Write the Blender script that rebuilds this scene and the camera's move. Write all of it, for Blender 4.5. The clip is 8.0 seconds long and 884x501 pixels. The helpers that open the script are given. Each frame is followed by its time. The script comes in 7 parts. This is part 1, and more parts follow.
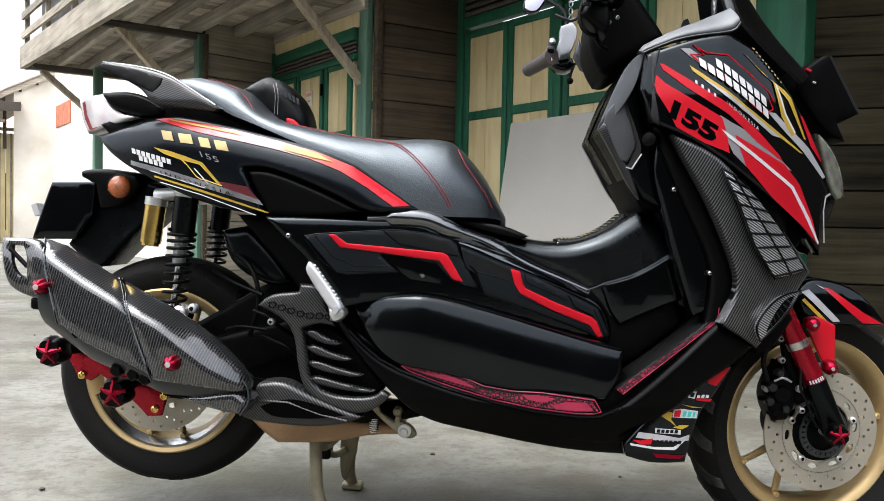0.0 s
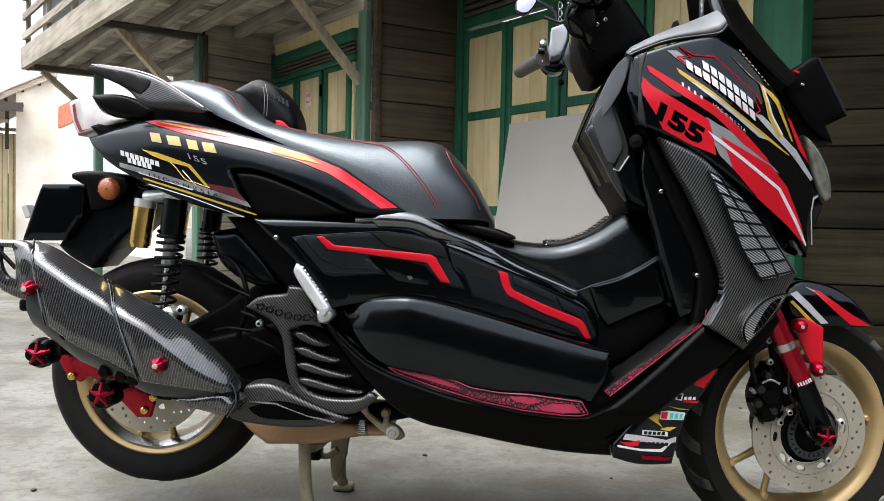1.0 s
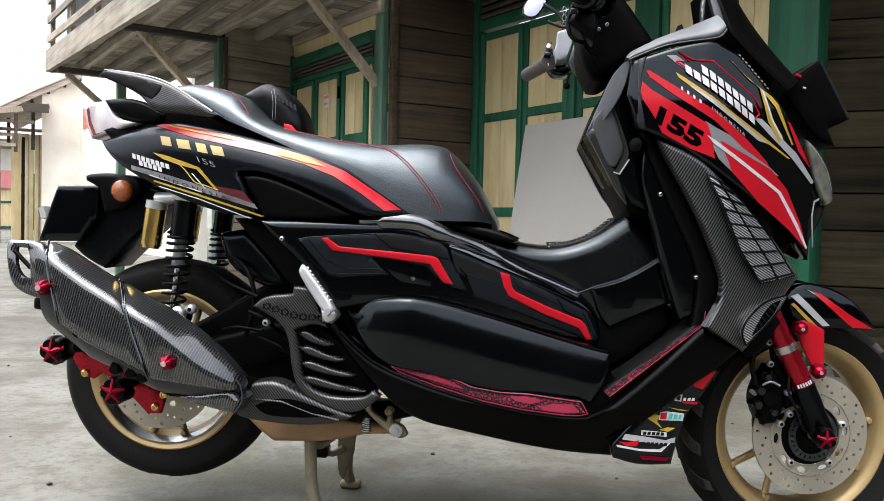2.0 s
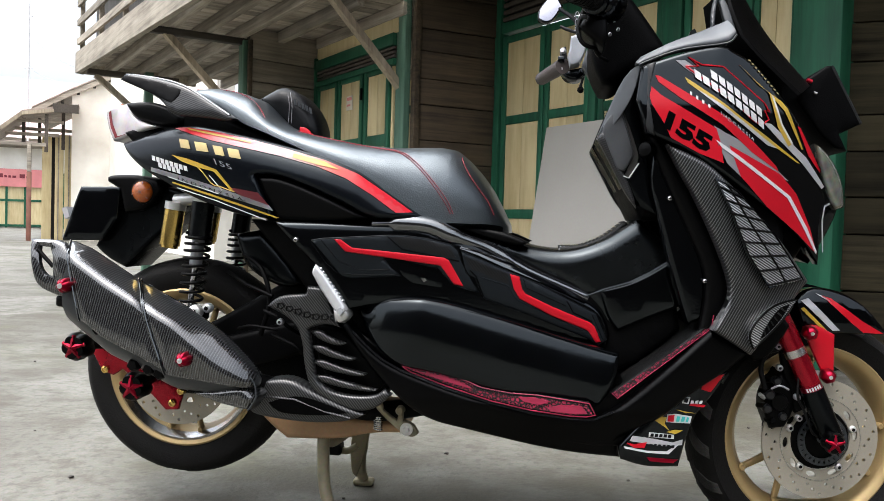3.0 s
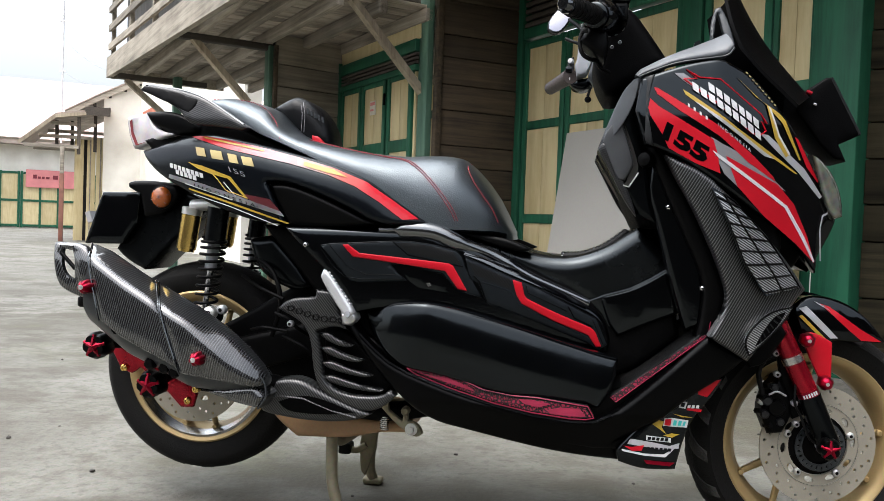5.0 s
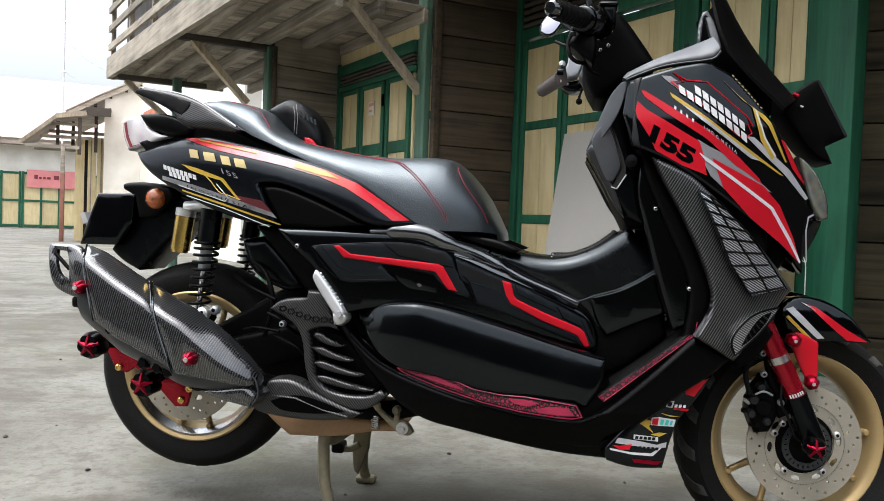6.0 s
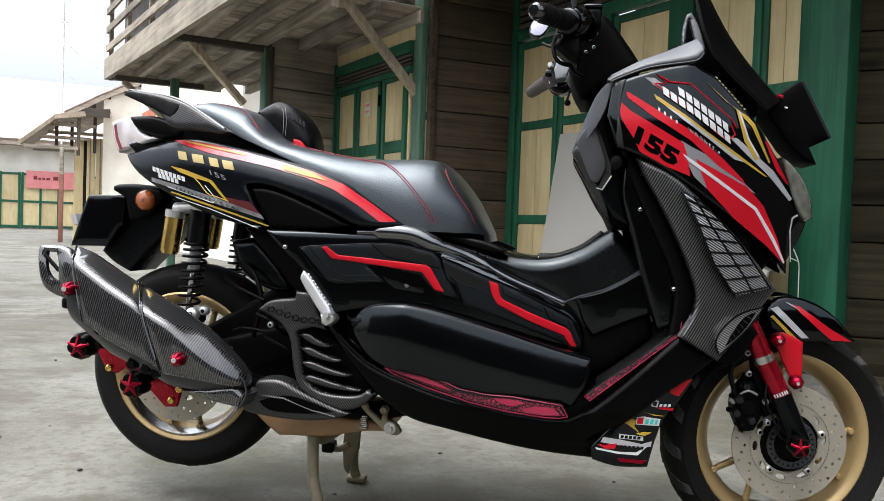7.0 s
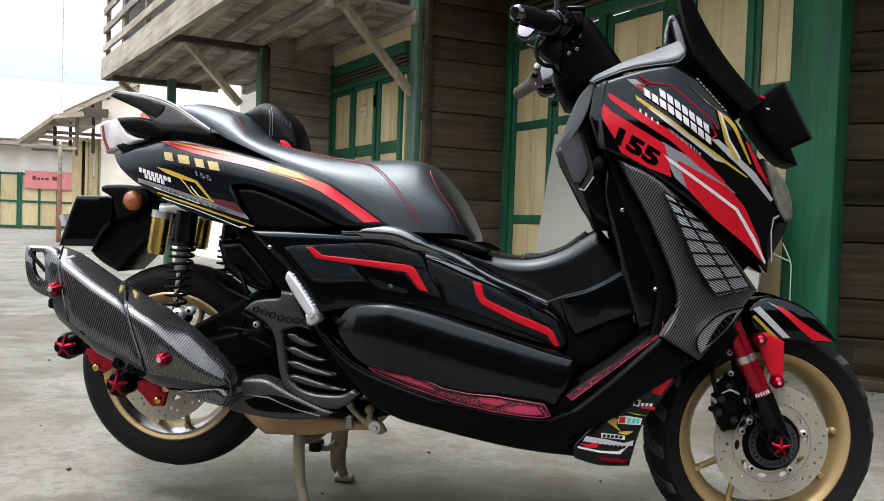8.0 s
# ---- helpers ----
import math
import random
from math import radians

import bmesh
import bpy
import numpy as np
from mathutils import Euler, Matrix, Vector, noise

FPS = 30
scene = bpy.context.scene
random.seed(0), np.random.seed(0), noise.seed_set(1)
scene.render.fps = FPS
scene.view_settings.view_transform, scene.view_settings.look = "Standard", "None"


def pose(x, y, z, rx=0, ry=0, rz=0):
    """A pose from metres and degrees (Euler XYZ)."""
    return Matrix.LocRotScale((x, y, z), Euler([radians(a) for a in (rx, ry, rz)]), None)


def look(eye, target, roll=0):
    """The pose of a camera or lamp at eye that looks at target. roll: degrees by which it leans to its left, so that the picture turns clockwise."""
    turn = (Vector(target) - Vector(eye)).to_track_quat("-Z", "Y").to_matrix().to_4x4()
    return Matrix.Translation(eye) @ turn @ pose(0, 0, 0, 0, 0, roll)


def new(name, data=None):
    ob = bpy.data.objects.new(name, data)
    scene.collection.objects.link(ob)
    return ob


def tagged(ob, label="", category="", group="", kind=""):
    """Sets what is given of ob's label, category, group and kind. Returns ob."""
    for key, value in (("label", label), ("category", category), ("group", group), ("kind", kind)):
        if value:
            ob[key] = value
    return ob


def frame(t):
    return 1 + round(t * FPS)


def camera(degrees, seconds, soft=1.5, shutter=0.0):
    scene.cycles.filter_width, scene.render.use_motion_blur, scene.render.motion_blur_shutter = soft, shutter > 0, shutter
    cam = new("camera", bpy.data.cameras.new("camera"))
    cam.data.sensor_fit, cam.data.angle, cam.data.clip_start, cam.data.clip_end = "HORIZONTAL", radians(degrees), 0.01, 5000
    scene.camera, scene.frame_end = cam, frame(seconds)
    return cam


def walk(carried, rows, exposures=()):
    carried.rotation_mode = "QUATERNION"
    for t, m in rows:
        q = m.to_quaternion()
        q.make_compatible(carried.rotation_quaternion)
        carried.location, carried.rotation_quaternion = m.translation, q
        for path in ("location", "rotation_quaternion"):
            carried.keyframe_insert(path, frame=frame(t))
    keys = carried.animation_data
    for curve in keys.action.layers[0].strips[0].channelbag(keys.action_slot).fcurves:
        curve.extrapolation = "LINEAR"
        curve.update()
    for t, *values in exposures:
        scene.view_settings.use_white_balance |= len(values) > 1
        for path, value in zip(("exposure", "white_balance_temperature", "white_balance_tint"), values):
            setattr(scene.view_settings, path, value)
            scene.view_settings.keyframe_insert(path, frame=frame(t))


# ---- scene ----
cam = camera(57.0, 8.0, 0.65)
PATH = [
    (0, (0.008, -0.01, 0.624), (-0.001, 1.989, 0.554), 1.2),
    (0.5, (0.019, -0.011, 0.621), (0.008, 1.988, 0.552), 1.2),
    (1, (0.036, -0.012, 0.628), (0.02, 1.986, 0.558), 1.2),
    (2.5, (0.085, -0.051, 0.632), (-0.015, 1.946, 0.563), 1.5),
    (3, (0.097, -0.059, 0.634), (-0.03, 1.936, 0.566), 1.7),
    (3.5, (0.109, -0.069, 0.636), (-0.042, 1.924, 0.57), 1.9),
    (4, (0.12, -0.079, 0.636), (-0.05, 1.913, 0.571), 2.0),
    (4.5, (0.132, -0.092, 0.639), (-0.054, 1.899, 0.576), 2.1),
    (6, (0.166, -0.119, 0.645), (-0.029, 1.871, 0.583), 2.1),
    (6.5, (0.18, -0.121, 0.646), (-0.016, 1.868, 0.584), 2.1),
    (7, (0.193, -0.127, 0.648), (-0.002, 1.862, 0.586), 2.0),
    (7.5, (0.211, -0.132, 0.652), (0.016, 1.858, 0.59), 2.1),
    (8, (0.225, -0.134, 0.65), (0.031, 1.855, 0.588), 2.0),
]
walk(cam, [(t, look(eye, target, roll)) for t, eye, target, roll in PATH],
     [(0, 1.80, 6300, 10), (1, 1.76, 6300, 10), (3.5, 1.64, 6300, 10), (6, 1.56, 6300, 10), (8, 1.56, 6300, 10)])

# ---- light ----
world = bpy.data.worlds.new("overcast_sky")
scene.world = world
world.use_nodes = True
_n = world.node_tree.nodes
_sky = _n.new("ShaderNodeTexSky")
_sky.sky_type = 'NISHITA'
_sky.sun_disc = False
_sky.sun_elevation = radians(68)
_sky.sun_rotation = radians(215)
_sky.dust_density = 7.0
_sky.air_density = 1.2
_hue = _n.new("ShaderNodeHueSaturation")
_hue.inputs["Saturation"].default_value = 0.35
world.node_tree.links.new(_sky.outputs[0], _hue.inputs["Color"])
world.node_tree.links.new(_hue.outputs[0], _n["Background"].inputs["Color"])
_n["Background"].inputs["Strength"].default_value = 0.145
_sun = bpy.data.lights.new("sun", 'SUN')
_sun.energy = 1.0
_sun.angle = radians(62)
_sun.color = (0.95, 0.99, 1.0)
new("sun", _sun).matrix_world = look((-9, 9, 22), (0, 2, 0))

# ---- materials ----


def mat(name, color, rough=0.5, metal=0.0, vary=0.15, scale=6.0, bump=0.0, bscale=60.0, coat=0.0, rvary=0.08, stain=None, spec=0.5):
    """A surface with colour variation at two scales, uneven gloss and fine relief."""
    m = bpy.data.materials.new(name)
    m.use_nodes = True
    nt = m.node_tree
    b = nt.nodes["Principled BSDF"]
    tc = nt.nodes.new("ShaderNodeTexCoord")
    big = nt.nodes.new("ShaderNodeTexNoise")
    big.inputs["Scale"].default_value = scale
    big.inputs["Detail"].default_value = 6
    fine = nt.nodes.new("ShaderNodeTexNoise")
    fine.inputs["Scale"].default_value = bscale
    fine.inputs["Detail"].default_value = 4
    nt.links.new(tc.outputs["Object"], big.inputs["Vector"])
    nt.links.new(tc.outputs["Object"], fine.inputs["Vector"])
    ramp = nt.nodes.new("ShaderNodeValToRGB")
    lo = [c * (1 - vary) for c in color]
    hi = [min(1, c * (1 + vary)) for c in color]
    if stain:
        lo = stain
    ramp.color_ramp.elements[0].position, ramp.color_ramp.elements[1].position = 0.3, 0.68
    ramp.color_ramp.elements[0].color = (*lo, 1)
    ramp.color_ramp.elements[1].color = (*hi, 1)
    nt.links.new(big.outputs["Fac"], ramp.inputs["Fac"])
    mix = nt.nodes.new("ShaderNodeMix")
    mix.data_type, mix.blend_type = 'RGBA', 'OVERLAY'
    mix.inputs[0].default_value = min(0.5, vary)
    nt.links.new(ramp.outputs["Color"], mix.inputs[6])
    nt.links.new(fine.outputs["Color"], mix.inputs[7])
    nt.links.new(mix.outputs[2], b.inputs["Base Color"])
    mr = nt.nodes.new("ShaderNodeMapRange")
    mr.inputs["To Min"].default_value = max(0.02, rough - rvary)
    mr.inputs["To Max"].default_value = min(1, rough + rvary)
    nt.links.new(big.outputs["Fac"], mr.inputs["Value"])
    nt.links.new(mr.outputs["Result"], b.inputs["Roughness"])
    b.inputs["Metallic"].default_value = metal
    b.inputs["Coat Weight"].default_value = coat
    b.inputs["Coat Roughness"].default_value = 0.06
    b.inputs["Specular IOR Level"].default_value = spec
    if bump:
        bp = nt.nodes.new("ShaderNodeBump")
        bp.inputs["Strength"].default_value = bump
        bp.inputs["Distance"].default_value = 0.004
        nt.links.new(fine.outputs["Fac"], bp.inputs["Height"])
        nt.links.new(bp.outputs["Normal"], b.inputs["Normal"])
    return m


def grain(name, light, dark, direction, rough=0.8, length=1.2, across=26.0, bump=0.5, per_piece=0.35, paint=0.0):
    """Weathered wood or brushed paint: streaks that run along one axis, and pieces that differ from one another."""
    m = mat(name, light, rough, 0, 0.2, 3.0, bump, 90)
    nt = m.node_tree
    b = nt.nodes["Principled BSDF"]
    tc = nt.nodes.new("ShaderNodeTexCoord")
    oi = nt.nodes.new("ShaderNodeObjectInfo")
    mp = nt.nodes.new("ShaderNodeMapping")
    s = [across] * 3
    s["xyz".index(direction)] = length
    mp.inputs["Scale"].default_value = s
    add = nt.nodes.new("ShaderNodeVectorMath")
    comb = nt.nodes.new("ShaderNodeCombineXYZ")
    mul = nt.nodes.new("ShaderNodeMath")
    mul.operation = 'MULTIPLY'
    mul.inputs[1].default_value = 37.0
    nt.links.new(oi.outputs["Random"], mul.inputs[0])
    for i in range(3):
        nt.links.new(mul.outputs[0], comb.inputs[i])
    nt.links.new(tc.outputs["Object"], add.inputs[0])
    nt.links.new(comb.outputs[0], add.inputs[1])
    nt.links.new(add.outputs[0], mp.inputs["Vector"])
    ns = nt.nodes.new("ShaderNodeTexNoise")
    ns.inputs["Scale"].default_value = 1.0
    ns.inputs["Detail"].default_value = 8
    ns.inputs["Roughness"].default_value = 0.65
    nt.links.new(mp.outputs[0], ns.inputs["Vector"])
    patch = nt.nodes.new("ShaderNodeTexNoise")
    patch.inputs["Scale"].default_value = 2.2
    patch.inputs["Detail"].default_value = 7
    nt.links.new(add.outputs[0], patch.inputs["Vector"])
    ad = nt.nodes.new("ShaderNodeMath")
    ad.operation = 'MULTIPLY_ADD'
    nt.links.new(patch.outputs["Fac"], ad.inputs[0])
    ad.inputs[1].default_value = 0.7
    nt.links.new(ns.outputs["Fac"], ad.inputs[2])
    ramp = nt.nodes.new("ShaderNodeValToRGB")
    ramp.color_ramp.elements[0].position, ramp.color_ramp.elements[1].position = 0.55, 1.08 - paint
    ramp.color_ramp.elements[0].color = (*dark, 1)
    ramp.color_ramp.elements[1].color = (*light, 1)
    nt.links.new(ad.outputs[0], ramp.inputs["Fac"])
    hsv = nt.nodes.new("ShaderNodeHueSaturation")
    vr = nt.nodes.new("ShaderNodeMapRange")
    vr.inputs["To Min"].default_value, vr.inputs["To Max"].default_value = 1 - per_piece, 1 + per_piece
    nt.links.new(oi.outputs["Random"], vr.inputs["Value"])
    nt.links.new(vr.outputs["Result"], hsv.inputs["Value"])
    nt.links.new(ramp.outputs["Color"], hsv.inputs["Color"])
    nt.links.new(hsv.outputs["Color"], b.inputs["Base Color"])
    bp = nt.nodes.new("ShaderNodeBump")
    bp.inputs["Strength"].default_value = bump
    bp.inputs["Distance"].default_value = 0.006
    nt.links.new(ns.outputs["Fac"], bp.inputs["Height"])
    nt.links.new(bp.outputs["Normal"], b.inputs["Normal"])
    return m


def weave(name, angle, period=0.0065, dark=(0.0016, 0.0016, 0.0019), light=(0.050, 0.052, 0.054), coat=0.6, start=0.42, ior=1.5):
    """Lacquered carbon cloth: fine diagonal ribs with a faint cross rib."""
    m = bpy.data.materials.new(name)
    m.use_nodes = True
    nt = m.node_tree
    b = nt.nodes["Principled BSDF"]
    tc = nt.nodes.new("ShaderNodeTexCoord")
    mp = nt.nodes.new("ShaderNodeMapping")
    mp.vector_type = 'TEXTURE'
    mp.inputs["Rotation"].default_value = (0, radians(angle), 0)
    nt.links.new(tc.outputs["Object"], mp.inputs["Vector"])
    w = nt.nodes.new("ShaderNodeTexWave")
    w.wave_type, w.bands_direction, w.wave_profile = 'BANDS', 'X', 'SIN'
    w.inputs["Scale"].default_value = 0.314 / period
    w.inputs["Distortion"].default_value = 0.15
    w.inputs["Detail"].default_value = 0
    nt.links.new(mp.outputs[0], w.inputs["Vector"])
    w2 = nt.nodes.new("ShaderNodeTexWave")
    w2.wave_type, w2.bands_direction = 'BANDS', 'Z'
    w2.inputs["Scale"].default_value = 0.314 / (period * 0.7)
    nt.links.new(mp.outputs[0], w2.inputs["Vector"])
    ma = nt.nodes.new("ShaderNodeMath")
    ma.operation = 'MULTIPLY_ADD'
    nt.links.new(w2.outputs["Fac"], ma.inputs[0])
    ma.inputs[1].default_value = 0.22
    nt.links.new(w.outputs["Fac"], ma.inputs[2])
    ramp = nt.nodes.new("ShaderNodeValToRGB")
    ramp.color_ramp.elements[0].position, ramp.color_ramp.elements[1].position = start, 1.05
    ramp.color_ramp.elements[0].color = (*dark, 1)
    ramp.color_ramp.elements[1].color = (*light, 1)
    nt.links.new(ma.outputs[0], ramp.inputs["Fac"])
    nt.links.new(ramp.outputs["Color"], b.inputs["Base Color"])
    b.inputs["Roughness"].default_value = 0.36
    b.inputs["Metallic"].default_value = 0.1
    b.inputs["Specular IOR Level"].default_value = 0.3
    b.inputs["Coat Weight"].default_value = coat
    b.inputs["Coat Roughness"].default_value = 0.05
    b.inputs["Coat IOR"].default_value = ior
    return m


M = dict(
    gloss=mat("gloss_black_paint", (0.0005, 0.0005, 0.0007), 0.10, 0, 0.3, 3, 0.02, 200, 0.0, 0.06, spec=0.33),
    coat=mat("polished_black_paint", (0.001, 0.001, 0.0014), 0.06, 0, 0.3, 3, 0.01, 200, 1.0, 0.03, spec=1.0),
    satingrey=mat("satin_grey_paint", (0.016, 0.019, 0.022), 0.38, 0, 0.15, 7, 0.03, 220, 0, 0.06, spec=0.5),
    smoke=mat("smoke_grey_paint", (0.0055, 0.006, 0.0068), 0.38, 0, 0.25, 6, 0.04, 220, 0, 0.06, spec=0.35),
    satin=mat("satin_black_paint", (0.0005, 0.0006, 0.0008), 0.26, 0, 0.4, 7, 0.02, 160, 0, 0.10, spec=0.20),
    plastic=mat("grained_black_plastic", (0.0005, 0.0005, 0.0006), 0.38, 0, 0.35, 8, 0.10, 420, spec=0.09),
    matte=mat("matte_black_plastic", (0.0004, 0.0004, 0.0005), 0.5, 0, 0.3, 8, 0.15, 420, spec=0.04),
    darkgrey=mat("dark_grey_paint", (0.0022, 0.0028, 0.0040), 0.22, 0, 0.25, 5, 0.02, 200, 0.0, spec=0.22),
    deep=mat("dark_mechanical_metal", (0.0005, 0.0005, 0.0006), 0.5, 0.0, 0.4, 12, 0.2, 90, spec=0.07),
    leather=mat("black_leather", (0.0018, 0.0022, 0.0030), 0.40, 0, 0.3, 9, 0.26, 420, 0, 0.06, spec=0.9),
    pad=mat("black_pad_leather", (0.0010, 0.0012, 0.0016), 0.36, 0, 0.3, 9, 0.08, 520, 0, 0.06, spec=0.18),
    ribbed=mat("black_rubber", (0.0014, 0.0014, 0.0015), 0.55, 0, 0.3, 9, 0.3, 300, spec=0.15),
    tyre=mat("tyre_rubber", (0.0028, 0.0028, 0.0027), 0.7, 0, 0.4, 8, 0.35, 240, stain=(0.0055, 0.005, 0.0046), spec=0.15),
    gold=mat("gold_wheel_paint", (0.42, 0.305, 0.145), 0.40, 0.55, 0.1, 6, 0.05, 200),
    goldpol=mat("gold_anodised_metal", (0.62, 0.43, 0.13), 0.22, 1.0, 0.1, 10, 0.03, 300),
    silver=mat("machined_lip_metal", (0.48, 0.48, 0.48), 0.25, 1.0, 0.08, 12, 0.03, 300),
    alu=mat("cast_aluminium", (0.55, 0.55, 0.54), 0.42, 0.9, 0.15, 14, 0.15, 200),
    disc=mat("brake_disc_steel", (0.31, 0.285, 0.235), 0.45, 0.4, 0.12, 5, 0.06, 350),
    red=mat("red_anodised_metal", (0.30, 0.003, 0.014), 0.26, 0.75, 0.15, 9, 0.02, 300, 0.12),
    darkred=mat("dark_red_anodised_metal", (0.24, 0.003, 0.018), 0.3, 0.9, 0.2, 9, 0.02, 300),
    redvinyl=mat("red_vinyl", (0.36, 0.003, 0.011), 0.35, 0, 0.08, 6, 0.02, 300, spec=0.25),
    redrub=mat("red_rubber", (0.22, 0.008, 0.035), 0.5, 0, 0.2, 20, 0.1, 300),
    white=mat("white_vinyl", (0.45, 0.45, 0.46), 0.4, 0, 0.06, 8),
    grey=mat("grey_vinyl", (0.16, 0.16, 0.17), 0.4, 0, 0.1, 8),
    silvervinyl=mat("silver_vinyl", (0.34, 0.34, 0.36), 0.35, 0.2, 0.1, 8),
    yellow=mat("yellow_vinyl", (0.34, 0.22, 0.02), 0.4, 0, 0.12, 8),
    emblem=mat("pale_gold_emblem", (0.28, 0.22, 0.10), 0.35, 0.6, 0.1, 20),
    amber=mat("amber_lens", (0.34, 0.075, 0.006), 0.25, 0, 0.25, 40, 0.6, 260, 0.6),
    lens=mat("clear_lamp_lens", (0.46, 0.43, 0.44), 0.2, 0.2, 0.2, 10, 0.05, 90, 0.8),
    headlens=mat("smoked_head_lamp", (0.13, 0.135, 0.115), 0.1, 0.3, 0.8, 16, 0.02, 90, 1.0),
    redlens=mat("red_lamp_lens", (0.20, 0.045, 0.05), 0.15, 0.1, 0.2, 20, 0.3, 200, 0.8),
    tan=mat("tan_engine_pan", (0.29, 0.17, 0.085), 0.48, 0.1, 0.18, 9, 0.1, 160),
    khaki=mat("dusty_stand_paint", (0.21, 0.185, 0.115), 0.6, 0.1, 0.25, 12, 0.2, 120, stain=(0.09, 0.078, 0.05)),
    mirror=mat("mirror_glass", (0.17, 0.175, 0.21), 0.04, 1.0, 0.02, 5),
    muffler=mat("muffler_grey_paint", (0.030, 0.032, 0.034), 0.34, 0.3, 0.2, 10, 0.05, 200, spec=0.4),
    peg=mat("bare_aluminium", (0.62, 0.63, 0.65), 0.38, 0.7, 0.08, 20, 0.08, 200),
    padskin=mat("embossed_pad_rubber", (0.0016, 0.0022, 0.0032), 0.40, 0, 0.3, 12, 0.10, 500, spec=0.30),
    rimgrey=mat("satin_grey_rim_paint", (0.060, 0.065, 0.072), 0.46, 0.1, 0.08, 7, 0.02, 220, 0.0),
    bulge=mat("smudged_satin_paint", (0.0005, 0.0006, 0.0008), 0.11, 0, 0.4, 14, 0.02, 120, 0, 0.09, spec=0.34),
    tunnel=mat("polished_tunnel_plastic", (0.0008, 0.0009, 0.0011), 0.26, 0, 0.4, 9, 0.02, 160, 0, 0.12, spec=0.42),
    tread=mat("dusty_tread_rubber", (0.032, 0.031, 0.029), 0.75, 0, 0.5, 22, 0.4, 240, stain=(0.005, 0.005, 0.0047), spec=0.25),
    lower=mat("black_floor_plastic", (0.0005, 0.0005, 0.0006), 0.30, 0, 0.4, 6, 0.05, 260, 0, 0.10, spec=0.08),
    ridge=mat("buffed_black_paint", (0.001, 0.001, 0.0014), 0.17, 0, 0.3, 9, 0.02, 200, 1.0, 0.06, spec=1.0),
    # grey base colour holds the light that the lid reflects
    lidgrey=mat("lit_grey_lid_plastic", (0.030, 0.032, 0.035), 0.40, 0, 0.25, 16, 0.06, 300, 0, 0.08, spec=0.5),
    teal=mat("teal_vinyl", (0.03, 0.36, 0.33), 0.4, 0, 0.08, 8),
    thread=mat("red_thread", (0.24, 0.014, 0.025), 0.7, 0, 0.1, 30),
    carbon=weave("lacquered_carbon_cloth", 30, 0.0046, light=(0.085, 0.087, 0.090), coat=0.5, start=0.70),
    # the very pale rib colour imitates bright reflections on the cloth
    carbon_vent=weave("lacquered_glint_cloth", 120, 0.0040, dark=(0.012, 0.013, 0.014), light=(0.30, 0.31, 0.32), coat=1.0, start=0.55),
    carbon_eng=weave("lacquered_carbon_cloth_engine", -40, 0.0042, light=(0.042, 0.043, 0.044), coat=0.25),
    carbon_up=weave("lacquered_carbon_cloth_fine", 66, 0.0040, light=(0.03, 0.031, 0.033), coat=0.3),
    carbon_low=weave("ribbed_black_vinyl", -38, 0.0042, light=(0.008, 0.0085, 0.009), coat=0.1),
)

M["ridge"].node_tree.nodes["Principled BSDF"].inputs["Coat IOR"].default_value = 1.9
M["ridge"].node_tree.nodes["Principled BSDF"].inputs["Coat Roughness"].default_value = 0.16
# bluish tint puts the sky's cast into the reflections of these blacks
for _k in ("leather", "darkgrey", "gloss", "ridge", "bulge", "padskin", "tunnel", "coat", "satin"):
    M[_k].node_tree.nodes["Principled BSDF"].inputs["Specular Tint"].default_value = (0.84, 0.94, 1.0, 1)
_leather = M["leather"].node_tree.nodes["Principled BSDF"]
_leather.inputs["IOR"].default_value = 1.6
_leather.inputs["Coat Weight"].default_value = 0.7
_leather.inputs["Coat Roughness"].default_value = 0.30
_leather.inputs["Coat Tint"].default_value = (0.9, 0.96, 1.0, 1)


# ---- mesh tools ----


def finish(name, bm, material, parent=None, label="", angle=50):
    bmesh.ops.recalc_face_normals(bm, faces=bm.faces[:])
    me = bpy.data.meshes.new(name)
    bm.to_mesh(me)
    bm.free()
    me.shade_smooth()
    me.set_sharp_from_angle(angle=radians(angle))
    me.materials.append(material)
    ob = new(name, me)
    if parent:
        ob.parent = parent
    return tagged(ob, label)


def part(name, bm, material, parent, label=""):
    return finish(name, bm, material, parent, label)


def thing(name, label, category, m=None, group="", kind=""):
    ob = new(name)
    ob.empty_display_size = 0.1
    if m:
        ob.matrix_world = m
    return tagged(ob, label, category, group, kind)


def chaikin(pts, keep=50, rounds=2):
    """Rounds an outline off, but leaves its sharp corners."""
    pts = [Vector(p) for p in pts]
    for _ in range(rounds):
        out = []
        n = len(pts)
        for i in range(n):
            a, b, c = pts[i - 1], pts[i], pts[(i + 1) % n]
            u, v = (b - a), (c - b)
            if u.length < 1e-6 or v.length < 1e-6:
                continue
            if abs(u.angle_signed(v)) > radians(keep):
                out.append(b)
            else:
                out += [b.lerp(a, 0.25), b.lerp(c, 0.25)]
        pts = out
    return pts


def refine(pts, most):
    """Splits the edges of an outline that are longer than most."""
    out = []
    for i, a in enumerate(pts):
        b = pts[(i + 1) % len(pts)]
        n = max(1, math.ceil((Vector(b) - Vector(a)).length / most))
        out += [Vector(a).lerp(Vector(b), k / n) for k in range(n)]
    return out


